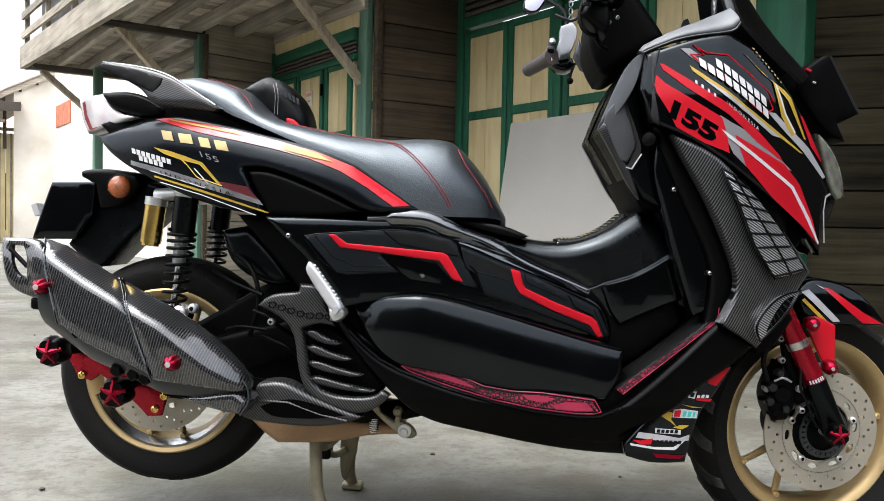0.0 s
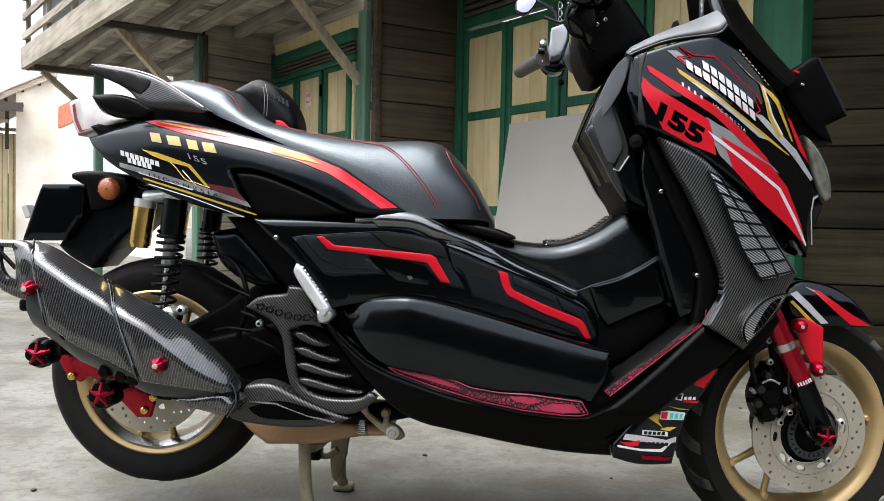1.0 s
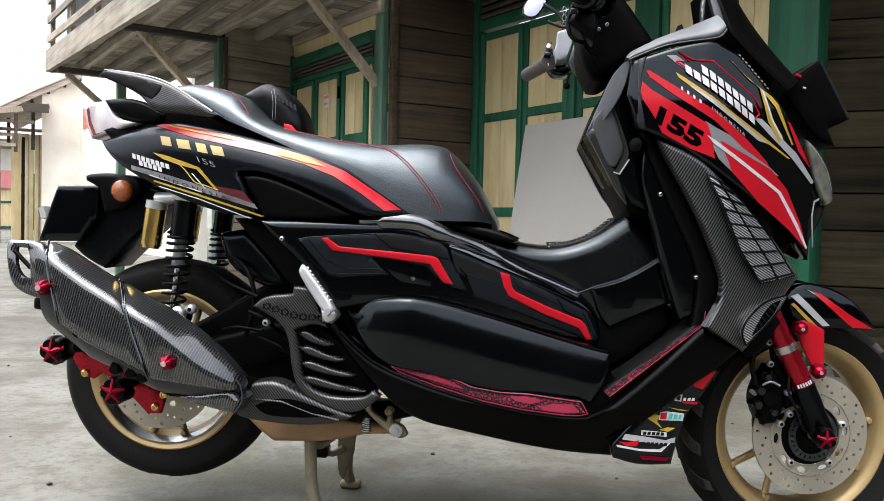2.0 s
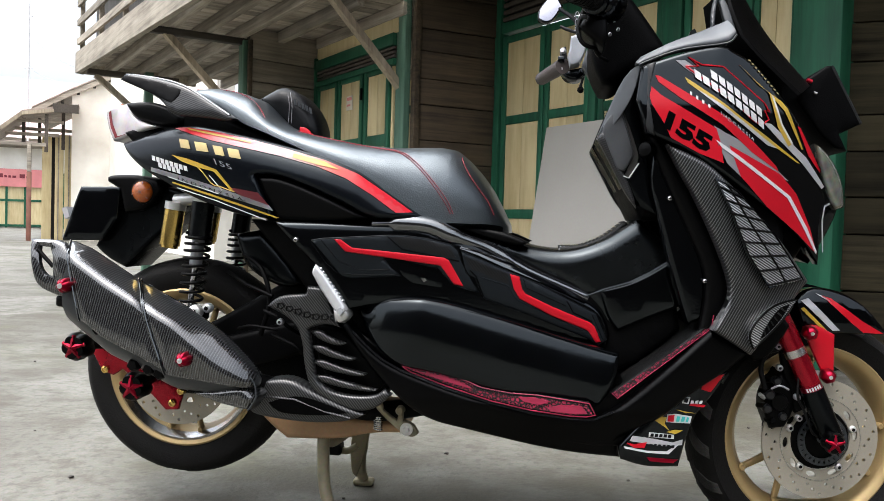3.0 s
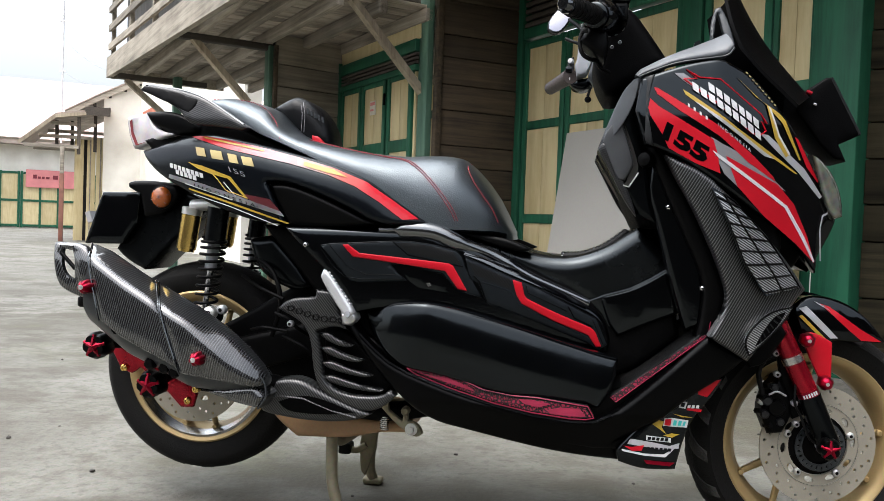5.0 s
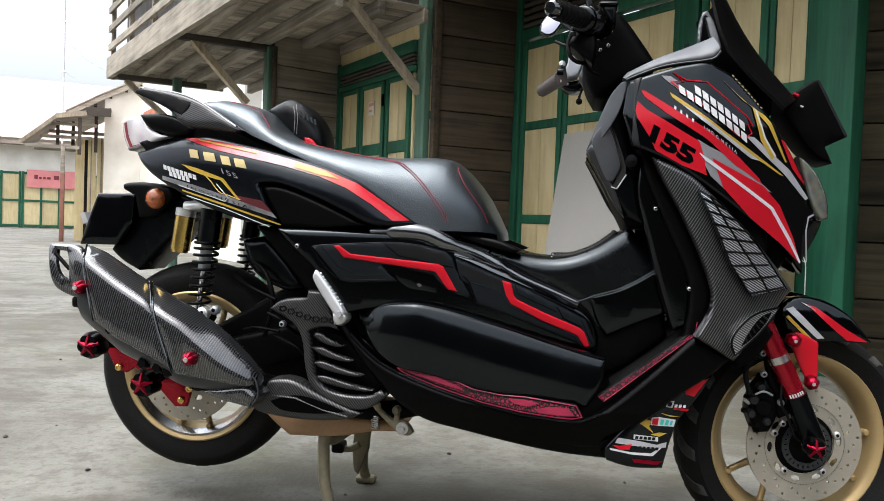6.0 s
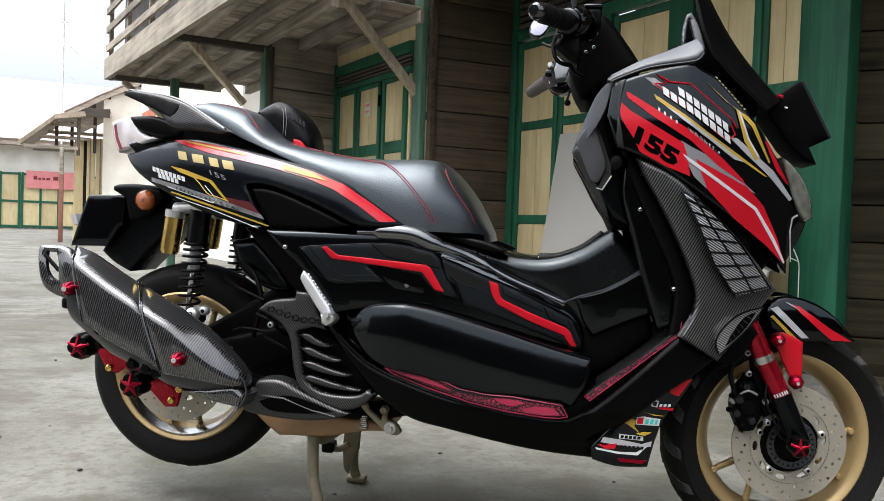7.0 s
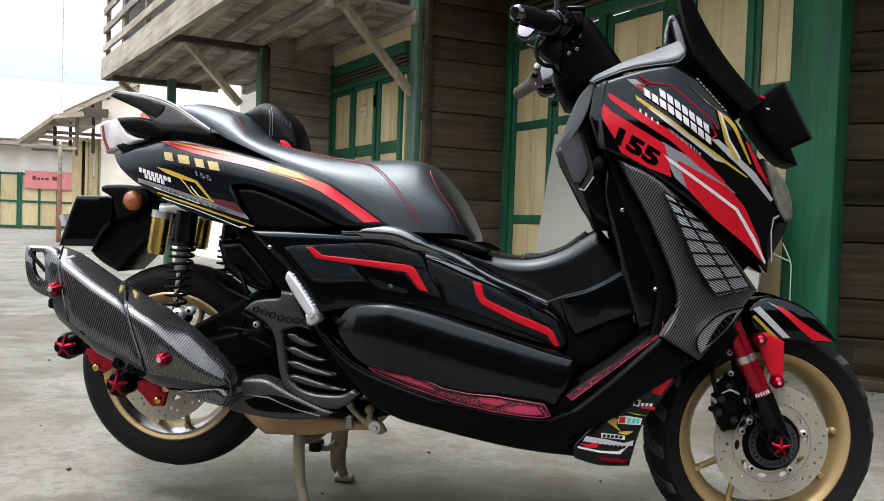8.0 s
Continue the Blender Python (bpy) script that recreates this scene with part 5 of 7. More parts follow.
for o, m_ in (([(0.498, 0.366), (0.538, 0.374), (0.514, 0.340), (0.497, 0.345)], "redvinyl"),
              ([(0.377, 0.254), (0.413, 0.251), (0.449, 0.246), (0.467, 0.252), (0.466, 0.242), (0.434, 0.238), (0.372, 0.244)], "silvervinyl"),
              ([(0.362, 0.2335), (0.404, 0.228), (0.439, 0.229), (0.467, 0.25), (0.442, 0.224), (0.404, 0.224), (0.364, 0.2295)], "white"),
              ([(0.366, 0.240), (0.381, 0.239), (0.403, 0.244), (0.399, 0.233), (0.381, 0.232)], "redvinyl2"),
              ([(0.404, 0.216), (0.460, 0.215), (0.451, 0.208), (0.409, 0.209)], "darkred"),
              ([(0.437, 0.265), (0.451, 0.270), (0.466, 0.269), (0.453, 0.262)], "yellow2"),
              ([(0.414, 0.286), (0.427, 0.293), (0.437, 0.291), (0.4335, 0.280), (0.443, 0.267), (0.430, 0.276)], "yellow"),
              ([(0.452, 0.307), (0.470, 0.301), (0.489, 0.301), (0.470, 0.3035)], "yellow"),
              ([(0.438, 0.297), (0.451, 0.299), (0.482, 0.295), (0.479, 0.282), (0.436, 0.283)], "white"),
              ([(0.4395, 0.2955), (0.4505, 0.297), (0.449, 0.2845), (0.438, 0.2845)], "redvinyl2"),
              ([(0.455, 0.295), (0.461, 0.2945), (0.459, 0.285), (0.453, 0.285)], "teal2"),
              ([(0.464, 0.2942), (0.470, 0.2938), (0.468, 0.285), (0.462, 0.285)], "teal2"),
              ([(0.473, 0.2935), (0.477, 0.293), (0.475, 0.285), (0.471, 0.285)], "teal2"),
              ([(0.464, 0.331), (0.478, 0.330), (0.475, 0.317), (0.463, 0.319)], "white"),
              ([(0.467, 0.3285), (0.4745, 0.328), (0.4725, 0.320), (0.4665, 0.321)], "darkgrey2"),
              ([(0.478, 0.319), (0.506, 0.3165), (0.503, 0.312), (0.477, 0.3145)], "redvinyl"),
              ([(0.406, 0.2625), (0.451, 0.2605), (0.451, 0.2525), (0.406, 0.2535)], "white")):
    decal("sponsor_sticker", o, W_flap, M[m_.rstrip("2")], flap, 0.0020 if m_.endswith("2") else 0.001)
for x0, z0, n, m_ in ((0.408, 0.2415, 6, "darkgrey"), (0.4095, 0.2605, 5, "darkgrey"), (0.479, 0.3245, 3, "white")):
    for k in range(n):
        decal("sign_bar", [(x0 + k * 0.0078, z0), (x0 + 0.0055 + k * 0.0078, z0), (x0 + 0.0045 + k * 0.0078, z0 - 0.0055), (x0 - 0.001 + k * 0.0078, z0 - 0.0055)], W_flap, M[m_], flap, 0.0028)

# -- leg shield, tunnel and front
slab("leg_shield_core", [(0.37, 0.93), (0.52, 0.96), (0.60, 0.80), (0.66, 0.60), (0.56, 0.44), (0.50, 0.46), (0.50, 0.56), (0.44, 0.68), (0.38, 0.80)], 0.165, M["deep"], r=0.02)
slab("front_core", [(0.52, 0.95), (0.58, 0.92), (0.66, 0.82), (0.72, 0.72), (0.70, 0.60), (0.62, 0.52), (0.56, 0.50), (0.54, 0.70)], 0.10, M["deep"], r=0.02)
COLUMN = [(0.359, 0.928), (0.385, 0.926), (0.401, 0.809), (0.417, 0.788), (0.438, 0.747), (0.477, 0.684), (0.534, 0.558), (0.541, 0.516), (0.51, 0.452), (0.487, 0.448), (0.496, 0.492),
          (0.498, 0.557), (0.458, 0.641), (0.418, 0.725), (0.386, 0.8), (0.369, 0.875)]
both("shield_edge", COLUMN, 0.2, M["plastic"], "black leg shield edge", thick=0.04, r=0.012)
both("shield_inner", [(0.40, 0.80), (0.43, 0.73), (0.47, 0.65), (0.505, 0.56), (0.50, 0.47), (0.47, 0.46), (0.44, 0.55), (0.41, 0.66), (0.39, 0.72)], 0.185, M["gloss"], "gloss black inner leg shield", thick=0.03, r=0.01)
CARBON = [(0.415, 0.786), (0.481, 0.759), (0.523, 0.722), (0.591, 0.662), (0.651, 0.599), (0.695, 0.545), (0.678, 0.529), (0.645, 0.484), (0.581, 0.411), (0.506, 0.457),
          (0.538, 0.513), (0.531, 0.56), (0.474, 0.683), (0.436, 0.745)]
carbon = both("carbon_side_panel", CARBON, W_front, M["carbon"], "carbon patterned front side panel", thick=0.03, r=0.01)
VENT = [(0.497, 0.726), (0.54, 0.705), (0.615, 0.631), (0.679, 0.549), (0.606, 0.536), (0.563, 0.592), (0.525, 0.675)]


def W_vent(x, z):
    return W_front(x, z) + 0.0135 - 0.32 * max(0, (x - 0.54) * 0.72 + (z - 0.70) * 0.70 + 0.034)


vent = part("vent_panel", plate(VENT, W_vent, -1, 0.004, 0.002, 0.012), M["carbon_vent"], carbon, "ribbed side vent with glints painted into its pale weave")
for k in range(8):
    t = (k + 0.5) / 7.5
    a = (float(np.interp(t, (0, 0.3, 0.7, 1), (0.500, 0.524, 0.560, 0.603))), float(np.interp(t, (0, 0.3, 0.7, 1), (0.722, 0.672, 0.597, 0.540))))
    b = (float(np.interp(t, (0, 0.4, 1), (0.542, 0.600, 0.672))), float(np.interp(t, (0, 0.4, 1), (0.703, 0.645, 0.552))))
    line("vent_rib", [a, ((a[0] + b[0]) / 2, (a[1] + b[1]) / 2), b], raised(W_vent, 0.001), M["plastic"], vent, 0.0020)
line("vent_rib", [(0.520, 0.716), (0.552, 0.668), (0.585, 0.622), (0.62, 0.575), (0.64, 0.543)], raised(W_vent, 0.001), M["plastic"], vent, 0.0020)
line("vent_edge", VENT + VENT[:1], raised(W_vent, 0.0), M["gloss"], vent, 0.002)
DUCT = [(0.568, 0.451), (0.584, 0.478), (0.618, 0.506), (0.663, 0.514), (0.64, 0.481), (0.601, 0.444), (0.579, 0.427)]
DUCT = [tuple(p) for p in chaikin(DUCT, 100)]
duct = both("air_duct", DUCT, raised(W_front, 0.016), M["carbon_vent"], "carbon patterned brake duct", thick=0.02, r=0.0, step=0.01)
line("duct_edge", DUCT + DUCT[:1], raised(W_front, 0.016), M["plastic"], duct, 0.0020)
# no opening here: a black plate stands for the mouth's shade
part("duct_mouth", plate([(0.590, 0.443), (0.605, 0.452), (0.634, 0.481), (0.648, 0.505), (0.628, 0.500), (0.606, 0.474)], raised(W_front, 0.018), -1, 0.002, 0.0, 0.01), M["matte"], duct, "flat black plate painted as the dark duct mouth")
for k in range(6):
    t = (k + 0.5) / 6
    line("mouth_rib", [(0.597 + 0.046 * t, 0.447 + 0.050 * t), (0.594 + 0.040 * t, 0.457 + 0.045 * t)], raised(W_front, 0.0185), M["smoke"], duct, 0.0015)

COWL = [(0.359, 0.864), (0.367, 0.924), (0.443, 0.951), (0.499, 0.961), (0.515, 0.960), (0.531, 0.952), (0.569, 0.935), (0.627, 0.876), (0.682, 0.8), (0.705, 0.759), (0.736, 0.7), (0.715, 0.65),
        (0.714, 0.576), (0.673, 0.627), (0.59, 0.683), (0.523, 0.727), (0.45, 0.776), (0.413, 0.791), (0.378, 0.805)]
cowl = both("front_cowl", COWL, W_front, M["gloss"], "gloss black front cowl with red and yellow graphics", thick=0.03, r=0.007, step=0.016, keep=22)
both("cowl_frame", [(0.369, 0.925), (0.391, 0.932), (0.382, 0.892), (0.380, 0.864), (0.393, 0.799), (0.380, 0.805), (0.362, 0.864)], lambda x, z: W_front(x, z) + 0.004 - 0.5 * max(0, 0.385 - x), M["smoke"], "dark grey cowl frame", thick=0.01, r=0.003, step=0.012, smooth=False)
RIM_LO = [(0.364, 0.930), (0.372, 0.934), (0.393, 0.943), (0.420, 0.953), (0.445, 0.959), (0.472, 0.963), (0.497, 0.966), (0.520, 0.971), (0.531, 0.984)]
RIM_HI = [(0.357, 0.934), (0.366, 0.945), (0.390, 0.958), (0.413, 0.970), (0.440, 0.982), (0.465, 0.992), (0.490, 1.004), (0.508, 1.012), (0.520, 1.016)]
for s in (-1, 1):
    rows = []
    for (a, b), (c, d) in zip(RIM_LO, RIM_HI):
        face = [(a + (c - a) * v, s * (0.214 - 0.052 * v ** 1.6 * (d - b) / 0.05 - 0.006 * (1 - v) ** 8), b + (d - b) * v) for v in (0, 0.06, 0.15, 0.3, 0.45, 0.6, 0.75, 0.88, 0.96, 1.0)]
        rows.append(face + [(face[-1][0], face[-1][1] - s * 0.02, face[-1][2] - 0.002), (face[0][0], face[0][1] - s * 0.03, face[0][2])])
    rim = part("upper_rim", loft(rows), M["rimgrey"], bike, "satin grey upper cowl rim")
    part("rim_bead", tube(bend([(a, s * 0.2125, b - 0.001) for a, b in RIM_LO], 4), 0.0018, 8), M["satingrey"], rim)
# the paler rim grey stands for the highlight along this lip
both("shield_lip", [(0.355, 0.928), (0.370, 0.932), (0.363, 0.902), (0.353, 0.869), (0.331, 0.831), (0.300, 0.796), (0.295, 0.802), (0.316, 0.858), (0.336, 0.906)], lambda x, z: 0.205 - 0.8 * max(0, 0.36 - x), M["rimgrey"], "leg shield lip in a grey that imitates light on it", thick=0.01, r=0.003, step=0.012)
both("head_lamp", [(0.690, 0.800), (0.705, 0.795), (0.737, 0.768), (0.760, 0.727), (0.765, 0.686), (0.745, 0.680), (0.725, 0.706), (0.708, 0.752)], lambda x, z: 0.155 - 0.75 * max(0, x - 0.69), M["headlens"], "clear slanted head lamp", thick=0.03, r=0.012)
slab("nose", [(0.60, 0.91), (0.665, 0.85), (0.72, 0.785), (0.765, 0.70), (0.758, 0.66), (0.715, 0.575), (0.66, 0.60), (0.62, 0.75)], 0.085, M["gloss"], "gloss black nose", 0.03)


def screen_mesh():
    rows = []
    for i in range(13):
        v = i / 12
        c = Vector((0.708 - 0.147 * v - 0.012 * math.sin(math.pi * v), 0, 0.925 + 0.216 * v))
        w = 0.150 - 0.05 * v
        ez = 0.89 + 0.225 * v
        e = Vector((float(np.interp(ez, (0.886, 0.956, 1.003, 1.049, 1.115), (0.665, 0.598, 0.561, 0.543, 0.528))), 0, ez))
        row = []
        for j in range(17):
            u = -1 + j / 8
            p = c.lerp(e, abs(u) ** 2.2)
            row.append((p.x, u * w, p.z))
        rows.append(row + [(x - 0.005, y * 0.985, z - 0.003) for x, y, z in reversed(row)])
    return loft(rows)


part("wind_screen", screen_mesh(), M["plastic"], bike, "dark tinted wind screen")
both("glove_box", [(0.296, 0.803), (0.321, 0.867), (0.354, 0.931), (0.373, 0.879), (0.385, 0.803), (0.397, 0.726), (0.416, 0.655), (0.37, 0.672), (0.331, 0.746)], 0.17, M["satin"], "satin black glove box front", thick=0.12, r=0.014)
both("glove_trim", [(0.296, 0.80), (0.306, 0.815), (0.335, 0.76), (0.365, 0.70), (0.372, 0.672), (0.35, 0.70), (0.325, 0.748)], 0.1735, M["carbon_up"], "carbon patterned trim", thick=0.02, r=0.004)
slab("shield_rear", [(0.30, 0.80), (0.345, 0.92), (0.40, 0.92), (0.42, 0.65), (0.38, 0.65), (0.33, 0.75)], 0.16, M["matte"], "black inner leg shield", 0.02)
BOOT = [(0.009, 0.625), (0.084, 0.62), (0.168, 0.594), (0.21, 0.587), (0.262, 0.588), (0.319, 0.609), (0.358, 0.636), (0.388, 0.656), (0.427, 0.616), (0.467, 0.583),
        (0.491, 0.55), (0.471, 0.48), (0.326, 0.426), (0.283, 0.494), (0.171, 0.538), (0.073, 0.589)]
slab("centre_tunnel", BOOT, 0.112, M["tunnel"], "satin black centre tunnel", 0.030, step=0.009)
tunnel_pad = slab("tunnel_pad", [(0.231, 0.5935), (0.272, 0.595), (0.319, 0.614), (0.352, 0.640), (0.361, 0.648), (0.372, 0.640), (0.33, 0.60), (0.28, 0.575), (0.235, 0.575)], 0.066, M["ribbed"], "ribbed rubber tunnel pad", 0.006)
for k in range(16):
    x = 0.236 + k * 0.0078
    z = float(np.interp(x, (0.231, 0.272, 0.319, 0.352, 0.361), (0.5935, 0.595, 0.614, 0.640, 0.648)))
    part("pad_rib", tube([(x - 0.003, -0.064, z - 0.010), (x, -0.060, z - 0.002), (x + 0.002, -0.045, z + 0.0012), (x + 0.003, 0.0, z + 0.0015), (x + 0.002, 0.045, z + 0.0012)], 0.0022, 6), M["coat"], tunnel_pad)
side_panel = both("tunnel_side_panel", [(0.313, 0.514), (0.368, 0.529), (0.407, 0.55), (0.444, 0.576), (0.458, 0.575), (0.49, 0.522), (0.475, 0.488), (0.416, 0.465), (0.35, 0.433), (0.329, 0.46)], 0.121, M["gloss"], "gloss black tunnel side panel", thick=0.02, r=0.008)
line("panel_crease", [(0.285, 0.499), (0.324, 0.515), (0.368, 0.529), (0.407, 0.55), (0.447, 0.576)], lambda x, z: 0.1205, M["gloss"], side_panel, 0.0016)
ridge = [(-0.123, 0.628), (-0.071, 0.630), (-0.015, 0.626), (0.03, 0.608), (0.087, 0.587), (0.132, 0.565), (0.178, 0.541), (0.234, 0.518), (0.290, 0.495)]
part("cover_ridge", tube(bend([(x, -W_cover(x, z) + (0.006 if x < 0.04 else 0.022), z) for x, z in ridge], 5), [0.006] * 4 + [0.018] * 12 + [0.015] * 10 + [0.012] * 15, 16), M["ridge"], cover, "gloss black raised ridge")
both("seat_lip", [(0.011, 0.628), (0.038, 0.634), (0.086, 0.626), (0.134, 0.617), (0.175, 0.600), (0.155, 0.592), (0.087, 0.607)], 0.128, M["plastic"], "black plastic lip under the seat", thick=0.03, r=0.006)

# the lid's lit look is painted in with a paler grey
part("glove_lid", plate([(0.335, 0.862), (0.311, 0.835), (0.304, 0.818), (0.308, 0.802), (0.334, 0.742), (0.348, 0.740), (0.362, 0.766), (0.363, 0.778), (0.349, 0.821)], lambda x, z: 0.1765 - 0.10 * max(0, 0.335 - x), -1, 0.003, 0.003), M["lidgrey"], bike, "glove box lid in a grey that stands for light on it")
part("lid_slot", plate([(0.337, 0.856), (0.342, 0.854), (0.371, 0.778), (0.373, 0.756), (0.356, 0.728), (0.346, 0.732), (0.352, 0.738), (0.363, 0.78)], 0.1722, -1, 0.003, 0.001), M["dark"], bike)
line("lid_edge", [(0.373, 0.755), (0.356, 0.7275), (0.3455, 0.731)], lambda x, z: 0.174, M["alu"], bike, 0.0016)
part("bag_hook", lathe([(0.0001, 0.02), (0.012, 0.018), (0.016, 0.006), (0.012, -0.01)], (0.387, -0.195, 0.778), (-0.5, -1, 0), 16), M["plastic"], bike, "black bag hook")

# graphics on the front cowl
for o, m_, lift, nm in (
        ([(0.384, 0.887), (0.4, 0.872), (0.488, 0.819), (0.497, 0.813), (0.506, 0.786), (0.512, 0.753), (0.470, 0.769), (0.42, 0.796), (0.407, 0.822), (0.385, 0.855), (0.381, 0.869)], "redvinyl", 0.001, "red_field"),
        ([(0.390, 0.907), (0.397, 0.906), (0.519, 0.83), (0.574, 0.787), (0.614, 0.752), (0.618, 0.744), (0.564, 0.775), (0.509, 0.819), (0.436, 0.865), (0.396, 0.895)], "redvinyl", 0.001, "red_stripe"),
        ([(0.521, 0.785), (0.569, 0.763), (0.623, 0.739), (0.658, 0.705), (0.690, 0.645), (0.708, 0.596), (0.700, 0.602), (0.665, 0.632), (0.598, 0.680), (0.545, 0.731)], "redvinyl", 0.001, "red_field"),
        ([(0.493, 0.818), (0.512, 0.807), (0.569, 0.782), (0.64, 0.728), (0.609, 0.738), (0.544, 0.769), (0.526, 0.777), (0.545, 0.731), (0.519, 0.753), (0.496, 0.794)], "grey", 0.0006, "grey_field"),
        ([(0.496, 0.794), (0.513, 0.784), (0.644, 0.701), (0.684, 0.644), (0.708, 0.600), (0.705, 0.597), (0.680, 0.637), (0.639, 0.697), (0.508, 0.78)], "white", 0.0018, "white_line"),
        ([(0.441, 0.904), (0.455, 0.895), (0.542, 0.835), (0.663, 0.761), (0.656, 0.762), (0.533, 0.829), (0.446, 0.894)], "yellow", 0.001, "yellow_band"),
        ([(0.462, 0.882), (0.475, 0.875), (0.587, 0.801), (0.614, 0.785), (0.594, 0.789), (0.5, 0.852)], "silvervinyl", 0.0012, "pale_band"),
        ([(0.425, 0.934), (0.441, 0.934), (0.506, 0.889), (0.586, 0.829), (0.576, 0.828), (0.494, 0.883), (0.441, 0.92)], "grey", 0.0012, "grey_band"),
        ([(0.583, 0.829), (0.599, 0.828), (0.676, 0.772), (0.718, 0.722), (0.712, 0.718), (0.663, 0.765), (0.62, 0.798)], "silvervinyl", 0.0014, "silver_sweep"),
        ([(0.537, 0.928), (0.574, 0.895), (0.619, 0.870), (0.632, 0.858), (0.668, 0.787), (0.664, 0.787), (0.626, 0.852), (0.593, 0.883), (0.565, 0.904)], "yellow", 0.0016, "yellow_flash"),
        ([(0.593, 0.885), (0.600, 0.879), (0.619, 0.827), (0.642, 0.794), (0.636, 0.790), (0.612, 0.824)], "yellow", 0.002, "yellow_line"),
        ([(0.597, 0.882), (0.603, 0.877), (0.622, 0.829), (0.645, 0.797), (0.642, 0.794), (0.619, 0.827)], "white", 0.0022, "white_line"),
        ([(0.653, 0.829), (0.660, 0.826), (0.708, 0.751), (0.706, 0.748), (0.68, 0.776)], "redvinyl", 0.001, "red_edge"),
        ([(0.450, 0.921), (0.506, 0.921), (0.582, 0.864), (0.590, 0.846), (0.580, 0.826), (0.566, 0.832)], "gloss", 0.0016, "dark_backing")):
    decal(nm, o, W_front, M[m_], cowl, lift)
# red outline, and two rows of plain white bars for the sponsor's name
line("red_outline", [(0.442, 0.923), (0.465, 0.923), (0.446, 0.940), (0.470, 0.926), (0.506, 0.923), (0.545, 0.893), (0.584, 0.864), (0.595, 0.848), (0.584, 0.851), (0.594, 0.835), (0.581, 0.824), (0.566, 0.830), (0.500, 0.880), (0.442, 0.923)], raised(W_front, 0.0020), M["redvinyl"], cowl, 0.0016)
for (x0, z0), (x1, z1), n in (((0.484, 0.917), (0.581, 0.850), 7), ((0.456, 0.918), (0.586, 0.829), 9)):
    step_ = Vector((x1 - x0, z1 - z0)) / n
    d = Vector((0.0022, -0.0150))
    for k in range(n):
        a, b = Vector((x0, z0)) + step_ * k, Vector((x0, z0)) + step_ * (k + 0.78)
        decal("sign_bar", [a, b, b + d, a + d], W_front, M["white"], cowl, 0.0040)
lettering("155", 0.052, (0.398, 0.822), (1.12, -0.665), (0.22, 0.70), raised(W_front, 0.0022), M["gloss"], cowl, "number_mark", "black 155 lettering", 0.0028)
lettering("I N D O N E S I A", 0.0085, (0.503, 0.8375), (1.0, -0.68), (0.0, 1.0), raised(W_front, 0.0026), M["white"], cowl, "word_mark", "white INDONESIA lettering")
for k in range(4):
    decal("sign_bar", [(0.450 + k * 0.0105, 0.8785 - k * 0.0075), (0.4535 + k * 0.0105, 0.876 - k * 0.0075), (0.4535 + k * 0.0105, 0.870 - k * 0.0075), (0.450 + k * 0.0105, 0.8725 - k * 0.0075)], W_front, M["white"], cowl, 0.0026)
for k in range(10):
    x, z = 0.553 + k * 0.0062, 0.9405 - k * 0.0060
    decal("script_bar", [(x, z), (x + 0.0042, z - 0.0018), (x + 0.0040, z - 0.0046), (x - 0.0002, z - 0.0028)], W_front, M["emblem"], cowl, 0.0016)
decal("lamp_line", [(0.733, 0.690), (0.722, 0.684), (0.718, 0.66), (0.722, 0.60), (0.7195, 0.60), (0.715, 0.66), (0.7195, 0.687), (0.731, 0.693)], W_front, M["silvervinyl"], cowl, 0.002)


def bolt(parent, x, y, z, r=0.007, material="silver", h=0.006, axis=(0, -1, 0), name="bolt"):
    ob = part(name, lathe([(0.0001, h), (r * 0.55, h), (r * 0.9, h * 0.7), (r, h * 0.2), (r, -h)], (x, y, z), axis, 16), M[material], parent)
    part("socket", lathe([(0.0001, h * 1.02), (r * 0.45, h * 1.02), (r * 0.45, h * 0.4)], (x, y, z), axis, 6), M["deep"], ob)
    return ob


for x, z, w in ((-0.259, 0.594, 0.240), (0.429, 0.691, 0.192), (0.497, 0.542, 0.19)):
    bolt(bike, x, -w, z, 0.005)


# -- wheels
def wheel_ring(profile, n=72):
    return lathe(profile, (0, 0, 0), (0, 1, 0), n, closed=True)


def tyre_mesh(R, half, rim):
    prof = [(rim - 0.004, -half * 0.72), (rim + 0.012, -half * 0.86), (rim + (R - rim) * 0.55, -half), (R - 0.022, -half * 0.93), (R - 0.010, -half * 0.72), (R - 0.002, -half * 0.36), (R, 0),
            (R - 0.002, half * 0.36), (R - 0.010, half * 0.72), (R - 0.022, half * 0.93), (rim + (R - rim) * 0.55, half), (rim + 0.012, half * 0.86), (rim - 0.004, half * 0.72)]
    return wheel_ring(prof)


